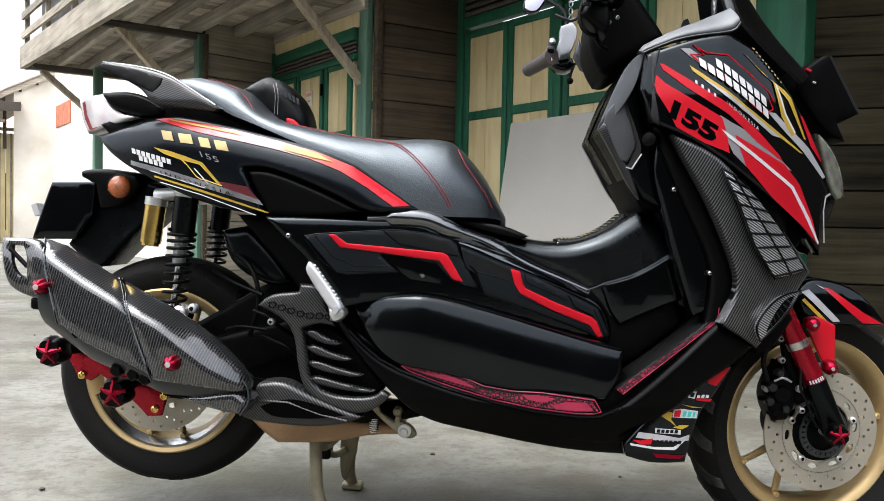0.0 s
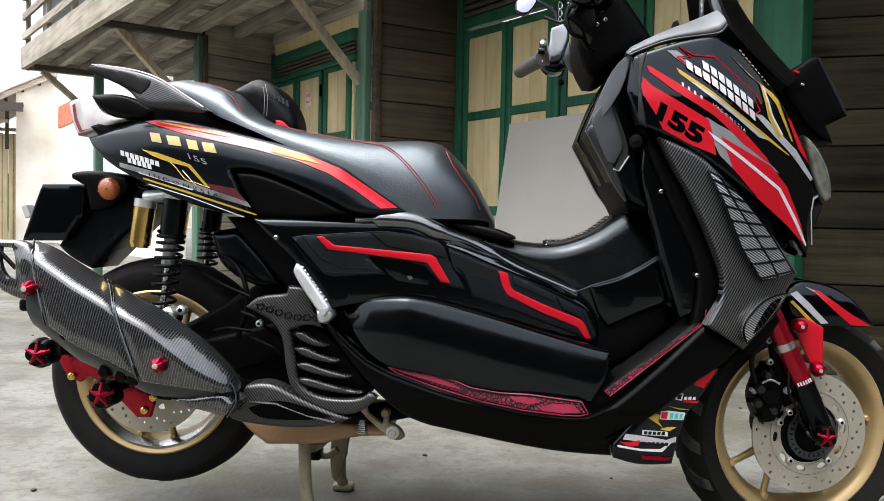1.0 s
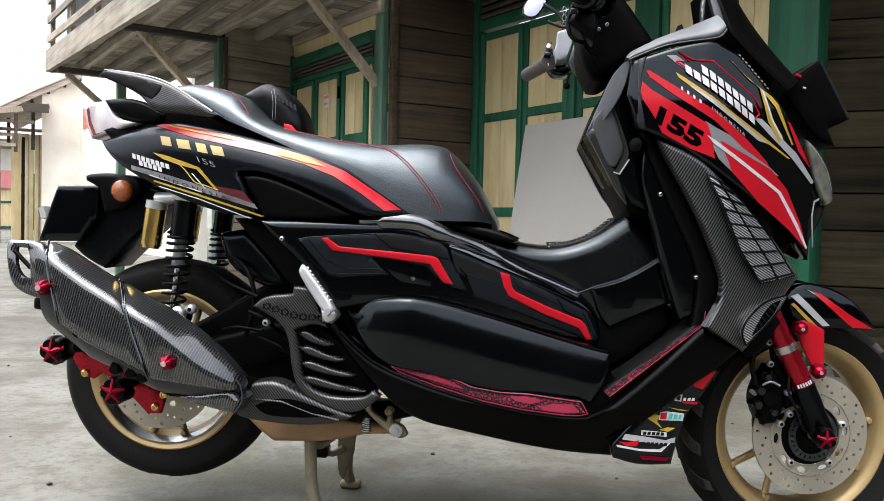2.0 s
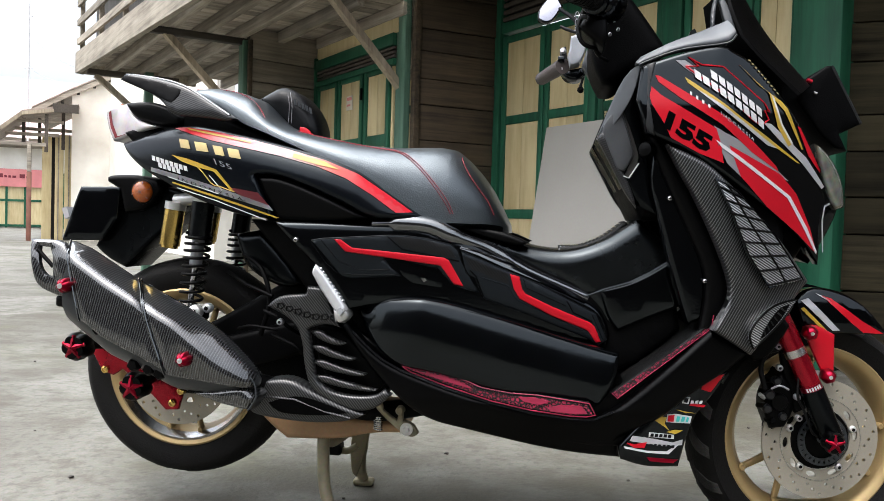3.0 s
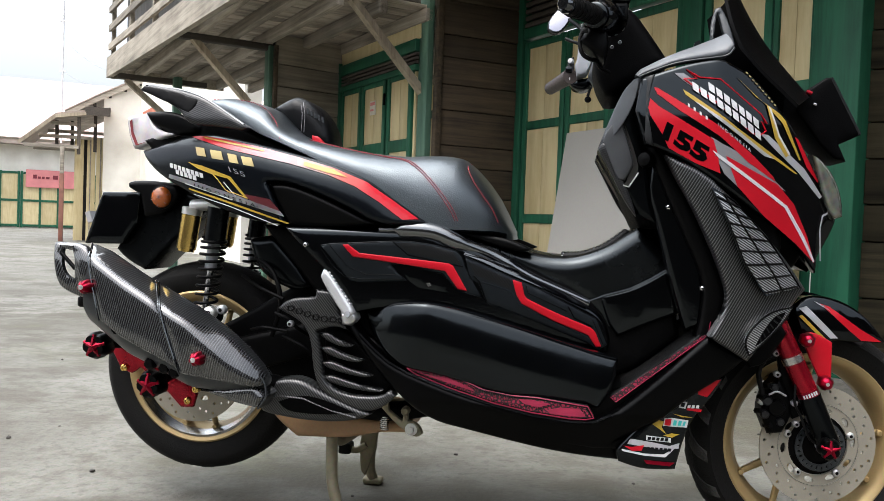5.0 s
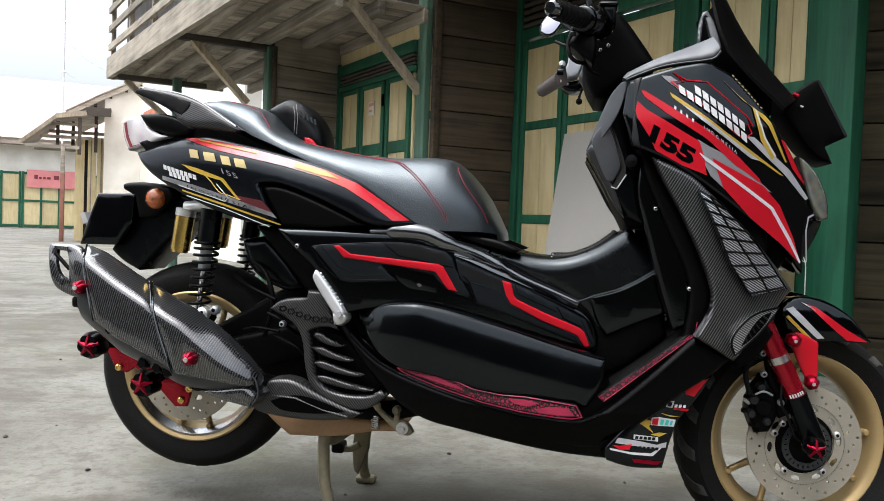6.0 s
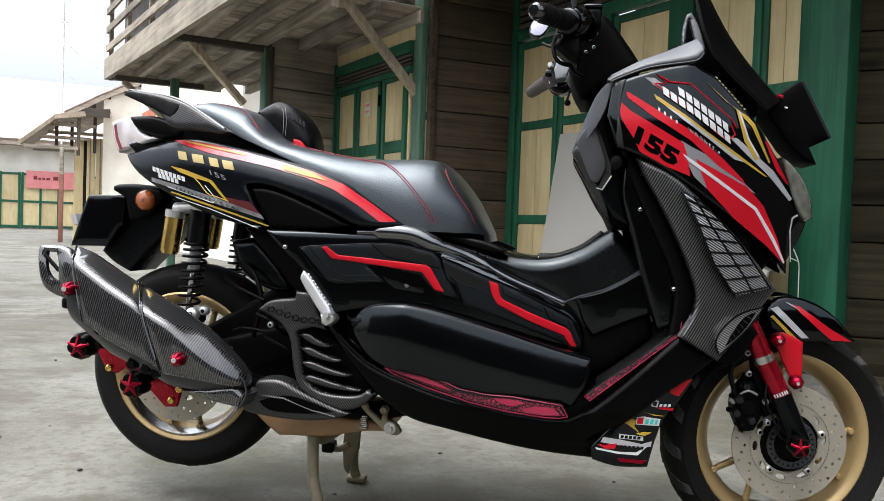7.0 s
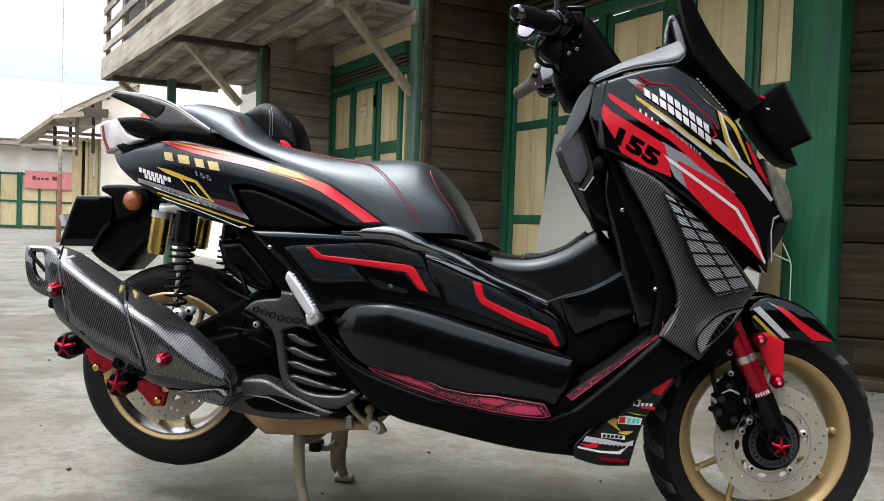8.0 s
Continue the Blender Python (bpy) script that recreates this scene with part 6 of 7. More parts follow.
def tread(R, half, parent, n=22, dusty=False):
    """Raised tread blocks in slanted pairs."""
    for k in range(n):
        for s in (-1, 1):
            bm = bmesh.new()
            a0 = 2 * math.pi * (k + (0.5 if s > 0 else 0)) / n
            rows = []
            for t in range(5):
                u = t / 4
                y = s * half * (0.12 + 0.8 * u)
                a = a0 + 0.16 * u
                rr = R + (-0.0004 if dusty else -0.0022) - 0.022 * max(0, (abs(y) / half - 0.36) / 0.6) ** 2
                wid = 0.072 - 0.02 * u
                rows.append([(math.cos(a - wid) * rr, y, math.sin(a - wid) * rr), (math.cos(a + wid) * rr, y, math.sin(a + wid) * rr),
                             (math.cos(a + wid) * (rr - 0.006), y, math.sin(a + wid) * (rr - 0.006)), (math.cos(a - wid) * (rr - 0.006), y, math.sin(a - wid) * (rr - 0.006))])
            loft(rows, True, bm)
            part("tread_block", bm, M["tread"] if dusty else M["tyre"], parent)


def rim_mesh(r, half):
    prof = [(r, -half), (r - 0.004, -half - 0.003), (r - 0.016, -half + 0.002), (r - 0.022, -half + 0.012), (r - 0.034, -0.012), (r - 0.034, 0.012), (r - 0.022, half - 0.012),
            (r - 0.016, half - 0.002), (r - 0.004, half + 0.003), (r, half), (r - 0.008, half - 0.01), (r - 0.026, 0), (r - 0.008, -half + 0.01)]
    return wheel_ring(prof)


def spokes(wheel, r, n, turn=0.0, spread=0.25, material="gold"):
    for k in range(n):
        for s in (-1, 1):
            a = turn + 2 * math.pi * k / n
            b = a + s * spread
            p0 = Vector((math.cos(a) * 0.03, 0, math.sin(a) * 0.03))
            m_ = a + s * spread * 0.8
            p1 = Vector((math.cos(m_) * r * 0.55, -0.01, math.sin(m_) * r * 0.55))
            p2 = Vector((math.cos(b) * (r - 0.024), -0.018, math.sin(b) * (r - 0.024)))
            part("spoke", tube(bend([p0, p1, p2], 5), [0.0105, 0.010, 0.0095, 0.009, 0.0085, 0.008, 0.0076, 0.0072, 0.007, 0.0068, 0.0068], 8), M[material], wheel)
            part("lug", lathe([(0.0001, 0.005), (0.0045, 0.005), (0.007, 0.002), (0.0075, -0.010)], p2 * 0.965 + Vector((0, -0.006, 0)), (0, -1, 0), 16), M[material], wheel)


def disc_mesh(R, r0, thick, holes):
    o = circle(0, 0, R, 56)
    hs = [circle(0, 0, r0, 36)]
    for rad, n, size, sx, ph in holes:
        for k in range(n):
            a = ph + 2 * math.pi * k / n
            hs.append(circle(math.cos(a) * rad, math.sin(a) * rad, size, 10, sx, a + 1.42))
    return plate(o, thick / 2, -1, thick, 0.0, 0.05, hs, False)


HOLES = ((0.099, 15, 0.0031, 1.0, 0.0), (0.108, 15, 0.0031, 1.0, 0.14), (0.0905, 15, 0.0031, 1.0, 0.28), (0.0700, 10, 0.0056, 1.9, 0.1))

# rear wheel, hanging clear of the ground
REAR = pose(-0.566, 0, 0.303)
rear = part("rear_wheel", rim_mesh(0.172, 0.050), M["gold"], bike, "gold cast rear wheel with a polished lip")
part("tyre", tyre_mesh(0.238, 0.060, 0.170), M["tyre"], rear, "dusty black rear tyre")
spokes(rear, 0.172, 5, 0.9)
lip = wheel_ring([(0.160, -0.05), (0.154, -0.054), (0.143, -0.02), (0.1405, 0.03), (0.145, 0.032), (0.150, -0.015)])
# upper faces are cut so only the arc that catches light is bright
bmesh.ops.delete(lip, geom=[f for f in lip.faces if f.calc_center_median().z > -0.05], context='FACES')
part("polished_lip", lip, M["silver"], rear, "polished inner rim face, cut to the arc that looks lit")
part("brake_disc", disc_mesh(0.118, 0.05, 0.004, HOLES), M["disc"], rear, "drilled steel brake disc").matrix_local = pose(0, -0.075, 0)
part("hub", lathe([(0.0001, -0.09), (0.03, -0.09), (0.045, -0.05), (0.045, 0.05), (0.03, 0.07)], (0, 0, 0), (0, 1, 0), 24), M["deep"], rear)
tread(0.238, 0.060, rear, 20)
rear.matrix_local = REAR

# front wheel, fork and mudguard turn together
STEER = pose(0.733, 0, 0.236, 0, 0, 12)
front = part("front_wheel", rim_mesh(0.180, 0.042), M["gold"], bike, "gold cast front wheel")
part("tyre", tyre_mesh(0.237, 0.056, 0.178), M["tyre"], front, "black front tyre with chunky tread")
spokes(front, 0.180, 3, 3.96, 0.33)
part("brake_disc", disc_mesh(0.117, 0.060, 0.0045, HOLES), M["disc"], front, "drilled steel brake disc").matrix_local = pose(0, -0.068, 0)
part("hub", lathe([(0.0001, -0.075), (0.036, -0.075), (0.0595, -0.066), (0.0595, 0.05), (0.03, 0.07)], (0, 0, 0), (0, 1, 0), 40), M["deep"], front)
part("disc_carrier", lathe([(0.0805, 0.0715), (0.0815, 0.0715), (0.0815, 0.066), (0.0805, 0.066)], (0, 0, 0), (0, -1, 0), 56, None, 0, 0, True), M["silver"], front, "bright carrier ring")
part("sensor_ring", disc_mesh(0.05, 0.036, 0.003, ((0.043, 26, 0.0035, 0.5, 0.0),)), M["satingrey"], front, "slotted dark sensor ring").matrix_local = pose(0, -0.078, 0)
for k in range(5):
    a = 0.3 + 2 * math.pi * k / 5
    bolt(front, math.cos(a) * 0.0665, -0.072, math.sin(a) * 0.0665, 0.0075, "alu", 0.004)
tread(0.237, 0.056, front, 18, True)
front.matrix_local = STEER

# -- fork
for s in (-1, 1):
    y = s * 0.112
    leg = part("fork_tube", tube([(0.642, y, 0.492), (0.716, y, 0.338)], 0.0195, 24), M["red"], bike, "red anodised fork tube")
    part("collar", tube([(0.678, y, 0.416), (0.684, y, 0.403)], 0.0205, 24), M["silver"], leg, "bright collar")
    part("fork_slider", tube(bend([(0.715, y, 0.340), (0.736, y, 0.29), (0.756, y * 0.98, 0.245), (0.757, y * 0.96, 0.225)], 4), [0.0215, 0.0215, 0.022, 0.022, 0.022, 0.022, 0.022, 0.022, 0.021, 0.02, 0.019, 0.018, 0.016], 20), M["satin"], leg, "black fork slider")
    part("fork_stem", tube([(0.655, y, 0.48), (0.60, y * 0.9, 0.60)], 0.018, 16), M["deep"], leg)
tag = part("fork_label", tube([(0.7095, -0.113, 0.3505), (0.7155, -0.113, 0.3385)], 0.0202, 24), M["darkred"], bike, "red label band with white bars")
for k in range(6):
    u = -0.62 + k * 0.25
    c = Vector((0.7125, -0.113, 0.3445))
    e = Vector((0.9, 0, 0.43)) * math.sin(u) * 0.0204 + Vector((0, -1, 0)) * math.cos(u) * 0.0204
    part("label_bar", box(-0.0014, 0.0014, -0.0006, 0.0006, -0.0035, 0.0035, 0, None, Matrix.Translation(c + e) @ Matrix.Rotation(-0.45, 4, 'Y')), M["white"], tag)


def star_knob(parent, x, y, z, r=0.02, label="black and red star knob", depth=0.03):
    kb = part("axle_slider", lathe([(0.0001, -depth * 0.6), (r * 0.7, -depth * 0.6), (r, -depth * 0.2), (r, depth * 0.5), (r * 0.8, depth), (0.0001, depth)], (x, y, z), (0, -1, 0), 40, None, 5, 0.16), M["plastic"], parent, label)
    for k in range(5):
        a = 2 * math.pi * k / 5 + 0.3
        p = Vector((x, y - depth - 0.001, z))
        q = p + Vector((math.cos(a), 0.25, math.sin(a))) * r * 0.82
        part("star_arm", tube([p, q], [r * 0.20, r * 0.15], 6), M["darkred"], kb)
    part("star_cap", lathe([(0.0001, 0.004), (r * 0.2, 0.003), (r * 0.24, -0.002)], (x, y - depth, z), (0, -1, 0), 12), M["alu"], kb)
    return kb


star_knob(bike, 0.743, -0.15, 0.251, 0.021, "clear red star axle slider", 0.018)
part("axle", tube([(0.748, -0.15, 0.24), (0.748, 0.14, 0.234)], 0.009, 12), M["steel"], bike)

# mudguard over the front wheel
arc = []
for i in range(21):
    deg = 57 + i * 95 / 20
    a = radians(deg)
    rr = float(np.interp(deg, (57, 62, 71, 81, 90, 110, 152), (0.243, 0.254, 0.272, 0.288, 0.290, 0.28, 0.265)))
    wid = float(np.interp(deg, (57, 64, 80, 152), (0.018, 0.046, 0.07, 0.072)))
    ring = []
    for j in range(13):
        u = -1 + 2 * j / 12
        q = rr - 0.022 * abs(u) ** 2.5
        ring.append((math.cos(a) * q, u * wid, math.sin(a) * q))
    arc.append(ring + [(x * 0.985, y * 0.96, z * 0.985) for x, y, z in reversed(ring)])
guard = part("front_mudguard", loft(arc), M["gloss"], bike, "gloss black front mudguard with red and yellow stripes")
guard.matrix_local = STEER
FEND = [(0.686, 0.506), (0.707, 0.527), (0.739, 0.532), (0.787, 0.52), (0.83, 0.489), (0.865, 0.444), (0.821, 0.443), (0.769, 0.445), (0.739, 0.44), (0.703, 0.45)]
W_fend = lambda x, z: 0.08 - 0.12 * (x - 0.74) - 0.3 * max(0, z - 0.49)
fs = both("mudguard_side", FEND, W_fend, M["gloss"], "gloss black mudguard side", thick=0.012, r=0.006)
for o, m_, nm in (([(0.697, 0.505), (0.711, 0.510), (0.772, 0.450), (0.758, 0.449)], "silvervinyl", "silver_stripe"), ([(0.696, 0.490), (0.702, 0.493), (0.748, 0.449), (0.741, 0.447)], "yellow", "yellow_stripe"),
                  ([(0.725, 0.520), (0.745, 0.512), (0.757, 0.502), (0.738, 0.512)], "silvervinyl", "silver_stripe"),
                  ([(0.736, 0.516), (0.754, 0.511), (0.814, 0.469), (0.855, 0.446), (0.816, 0.447), (0.79, 0.468)], "redvinyl", "red_stripe")):
    decal(nm, o, W_fend, M[m_], fs, 0.001)
both("mudguard_stay", [(0.699, 0.455), (0.722, 0.463), (0.758, 0.443), (0.76, 0.354), (0.747, 0.353), (0.722, 0.40)], 0.093, M["redvinyl"], "red mudguard stay", thick=0.004, r=0.003)
for x, y, z in ((0.707, -0.112, 0.447), (0.746, -0.103, 0.365)):
    b_ = part("stay_bolt", lathe([(0.0001, 0.016), (0.005, 0.016), (0.0115, 0.011), (0.0145, 0.003), (0.0145, -0.01)], (x, y, z), (0, -1, 0), 20, None, 6, 0.12), M["darkred"], bike, "dark red anodised bolt")
    part("washer", lathe([(0.0001, 0.017), (0.0035, 0.017), (0.0035, 0.01)], (x, y, z), (0, -1, 0), 12), M["alu"], b_)

# brake caliper and hose
cal = part("brake_caliper", plate([(0.628, 0.30), (0.642, 0.345), (0.66, 0.37), (0.683, 0.345), (0.69, 0.30), (0.672, 0.262), (0.645, 0.258)], 0.108, -1, 0.055, 0.012), M["deep"], bike, "black brake caliper")
part("piston_cap", lathe([(0.0001, 0.008), (0.014, 0.008), (0.017, 0.002), (0.017, -0.01)], (0.657, -0.108, 0.312), (0, -1, 0), 24), M["plastic"], cal)
part("caliper_bracket", plate([(0.655, 0.42), (0.672, 0.425), (0.69, 0.36), (0.71, 0.30), (0.69, 0.29), (0.668, 0.35)], 0.102, -1, 0.012, 0.004), M["deep"], cal)
for x, z in ((0.652, 0.418), (0.656, 0.377), (0.69, 0.323), (0.695, 0.283)):
    bolt(cal, x, -0.108, z, 0.0065, "steel", 0.006)
for x, z in ((0.632, 0.33), (0.628, 0.302), (0.645, 0.275), (0.64, 0.352)):
    part("fitting", lathe([(0.0001, 0.012), (0.005, 0.012), (0.006, -0.012)], (x, -0.1, z), (0.3, -1, 0.2), 8), M["deep"], cal)
for x, z, r in ((0.640, 0.325, 0.010), (0.636, 0.298, 0.009), (0.652, 0.352, 0.008), (0.665, 0.285, 0.008)):
    part("pin", lathe([(0.0001, 0.010), (r * 0.7, 0.010), (r, 0.006), (r, -0.01)], (x, -0.106, z), (0, -1, 0), 14), M["smoke"], cal)
part("bleed_nipple", tube([(0.630, -0.108, 0.318), (0.620, -0.116, 0.326)], 0.004, 10), M["alu"], cal)
part("pad_spring", tube(bend([(0.640, -0.118, 0.338), (0.655, -0.120, 0.345), (0.672, -0.118, 0.338)]), 0.0022, 6), M["steel"], cal)
part("brake_hose", tube(bend([(0.632, -0.105, 0.335), (0.622, -0.108, 0.375), (0.632, -0.11, 0.405), (0.66, -0.1, 0.42), (0.65, -0.08, 0.47), (0.63, -0.05, 0.55)]), 0.005, 8), M["ribbed"], bike)
part("sensor_wire", tube(bend([(0.69, -0.118, 0.385), (0.686, -0.125, 0.33), (0.70, -0.122, 0.30), (0.716, -0.118, 0.262), (0.73, -0.11, 0.25)]), 0.0025, 6), M["ribbed"], bike)
part("lower_bracket", plate([(0.58, 0.42), (0.60, 0.45), (0.65, 0.48), (0.665, 0.46), (0.63, 0.40), (0.60, 0.39)], 0.14, -1, 0.24, 0.01), M["deep"], bike)

# -- exhaust
EX = ((-0.745, 0.470, 0.575, 0.030), (-0.716, 0.444, 0.581, 0.045), (-0.67, 0.411, 0.566, 0.054), (-0.60, 0.362, 0.524, 0.060), (-0.54, 0.338, 0.491, 0.062), (-0.47, 0.306, 0.456, 0.062), (-0.40, 0.300, 0.413, 0.054),
      (-0.355, 0.304, 0.374, 0.042), (-0.332, 0.310, 0.350, 0.03), (-0.318, 0.318, 0.336, 0.015))


def ex_at(x):
    k = [s[0] for s in EX]
    return [float(np.interp(x, k, [s[i] for s in EX])) for i in (1, 2, 3)]


def ex_point(x, a, grow=0.0):
    """A point on the muffler's skin; a is 0 at the outer side, 90 degrees on top. A crease runs along the outer shoulder and sinks towards the front."""
    lo, hi, d = ex_at(x)
    crease = float(np.interp(x, (-0.70, -0.46, -0.417, -0.379, -0.33), (42, 38, 22, 4, -8)))
    p = float(np.interp(x, (-0.50, -0.36), (13, 8)))
    total = 0.0
    for face, far in ((0, 1.0), (90, 1.0), (180, 1.0), (-90, 1.0), (crease - 34, 0.95), (crease + 34, 0.95), (125, 1.02), (-48, 1.04), (-135, 1.05)):
        total += max(0.0, math.cos(a - radians(face)) / far) ** p
    r = total ** (-1 / p)
    c, s = r * math.cos(a), r * math.sin(a)
    return (x, -0.262 - c * (d + grow), (lo + hi) / 2 + s * ((hi - lo) / 2 + grow))


xs = [-0.688 + i * (0.370 / 30) for i in range(31)]
muffler = part("muffler", loft([[ex_point(x, 2 * math.pi * k / 72) for k in range(72)] for x in xs]), M["muffler"], bike, "satin grey muffler body")


def shield(name, x0, x1, a0, a1, grow, material, label, skew0=0.0, skew1=0.0, nx=16, na=48):
    rows = []
    for i in range(nx + 1):
        row = []
        for j in range(na + 1):
            v = j / na
            a = radians(a0 + (a1 - a0) * v)
            x = (x0 + skew0 * v) + ((x1 + skew1 * v) - (x0 + skew0 * v)) * i / nx
            edge = min(i, nx - i, j, na - j)
            g = grow if edge else grow - 0.003
            row.append(Vector(ex_point(min(-0.318, max(-0.742, x)), a, g)))
        rows.append(row)
    bm = bmesh.new()
    top = [[bm.verts.new(p) for p in row] for row in rows]
    for a, b in zip(top, top[1:]):
        for j in range(na):
            bm.faces.new((a[j], a[j + 1], b[j + 1], b[j]))
    rimv = top[0] + [r[-1] for r in top[1:]] + top[-1][-2::-1] + [r[0] for r in top[-2:0:-1]]
    low = [bm.verts.new(v.co + Vector((0, 0.006, 0))) for v in rimv]
    n = len(rimv)
    for k in range(n):
        bm.faces.new((rimv[k], rimv[(k + 1) % n], low[(k + 1) % n], low[k]))
    return part(name, bm, material, muffler, label)


M["carbon_ex"] = weave("lacquered_carbon_cloth_upright", 14, 0.0046, light=(0.034, 0.036, 0.039), coat=1.0, start=0.62, ior=1.8)
M["worn_grip"] = mat("worn_brown_rubber", (0.032, 0.022, 0.020), 0.5, 0, 0.3, 20, 0.3, 300)
M["pale_grey"] = mat("pale_grey_plastic", (0.22, 0.23, 0.25), 0.4, 0, 0.1, 9, 0.05, 200)
shield("rear_shield", -0.6466, -0.4776, -28, 150, 0.005, M["carbon_ex"], "carbon patterned heat shield", -0.0834, -0.1224)
shield("front_shield", -0.474, -0.319, -30, 150, 0.007, M["carbon_ex"], "carbon patterned heat shield", -0.119, 0.0)
for x0, sk, g, a0 in ((-0.6466, -0.0834, 0.0055, -28), (-0.4776, -0.1224, 0.0055, -28), (-0.474, -0.119, 0.0075, -30)):
    part("shield_lip", tube([ex_point(x0 + sk * j / 48, radians(a0 + (150 - a0) * j / 48), g) for j in range(49)], 0.0016, 6), M["coat"], muffler, "polished shield edge")
CAPO = [(-0.764, 0.580), (-0.706, 0.580), (-0.686, 0.568), (-0.665, 0.523), (-0.655, 0.463), (-0.700, 0.473), (-0.734, 0.486), (-0.749, 0.504)]
CAPH = [(-0.745, 0.568), (-0.722, 0.566), (-0.712, 0.546), (-0.711, 0.508), (-0.729, 0.514), (-0.741, 0.535)]
part("end_cap", plate(CAPO, lambda x, z: 0.308 - 4 * (z - 0.52) ** 2, -1, 0.010, 0.005, 0.012, [[tuple(p) for p in chaikin(CAPH)]], keep=40), M["carbon_ex"], muffler, "carbon patterned end cap with an opening")
part("cap_bar", tube([(-0.746, -0.296, 0.560), (-0.714, -0.298, 0.530)], 0.004, 8), M["plastic"], muffler)
part("rear_foot", box(-0.715, -0.690, -0.29, -0.24, 0.452, 0.475, 0.006), M["plastic"], muffler)
for x, z, y in ((-0.676, 0.497, -0.322), (-0.437, 0.372, -0.330)):
    b_ = part("shield_bolt", lathe([(0.0001, 0.014), (0.006, 0.014), (0.012, 0.008), (0.0145, 0.0), (0.0145, -0.012)], (x, y, z), (0, -1, 0), 36, None, 6, 0.2), M["darkred"], muffler, "red anodised bolt")
    part("bolt_head", lathe([(0.0001, 0.0155), (0.005, 0.015), (0.005, 0.01)], (x, y, z), (0, -1, 0), 12), M["alu"], b_)
part("exhaust_pipe", tube(bend([(-0.345, -0.22, 0.315), (-0.31, -0.19, 0.30), (-0.24, -0.15, 0.27), (-0.12, -0.12, 0.25), (0.0, -0.06, 0.26)]), 0.02, 16), M["deep"], bike)
part("tail_shell", plate([(-0.455, 0.304), (-0.400, 0.312), (-0.349, 0.322), (-0.335, 0.320), (-0.314, 0.299), (-0.328, 0.274), (-0.380, 0.282)], 0.29, -1, 0.05, 0.016), M["carbon_ex"], muffler, "carbon patterned lower shell")
part("exit_lip", tube(bend([(-0.333, -0.285, 0.345), (-0.318, -0.285, 0.325), (-0.315, -0.285, 0.30), (-0.330, -0.285, 0.275)]), 0.0018, 8), M["satingrey"], muffler)

# -- red swing-arm plates with sliders
plt = part("swingarm_plate", plate([(-0.738, 0.364), (-0.717, 0.374), (-0.64, 0.335), (-0.60, 0.305), (-0.559, 0.303), (-0.528, 0.261), (-0.536, 0.232), (-0.563, 0.230), (-0.609, 0.275), (-0.66, 0.31), (-0.68, 0.296), (-0.705, 0.304)], 0.14, -1, 0.008, 0.003, keep=30), M["red"], bike, "red anodised swing-arm plate")
for x, z in ((-0.695, 0.308), (-0.546, 0.246), (-0.528, 0.272)):
    part("bush", lathe([(0.0001, 0.006), (0.003, 0.006), (0.004, 0.008), (0.0075, 0.006), (0.0085, -0.004)], (x, -0.14, z), (0, -1, 0), 20), M["goldpol"], plt)
star_knob(bike, -0.712, -0.205, 0.366, 0.029, "black and red star slider")
star_knob(bike, -0.578, -0.225, 0.298, 0.029, "black and red star slider")
for p0, p1 in (((-0.712, -0.19, 0.366), (-0.70, -0.13, 0.36)), ((-0.578, -0.2, 0.298), (-0.59, -0.1, 0.302))):
    part("slider_rod", tube([p0, p1], 0.011, 12), M["deep"], bike)
for x, z in ((-0.614, 0.416), (-0.594, 0.405), (-0.544, 0.353), (-0.513, 0.347), (-0.492, 0.34)):
    part("cooling_boss", lathe([(0.0001, 0.01), (0.009, 0.01), (0.0125, 0.004), (0.0125, -0.13)], (x, -0.305, z), (0, -1, 0), 20, None, 5, 0.18), M["plastic"], bike)
part("swing_arm", plate([(-0.62, 0.34), (-0.50, 0.37), (-0.32, 0.42), (-0.24, 0.44), (-0.24, 0.37), (-0.36, 0.33), (-0.50, 0.29), (-0.62, 0.28)], 0.13, -1, 0.03, 0.012), M["deep"], bike)

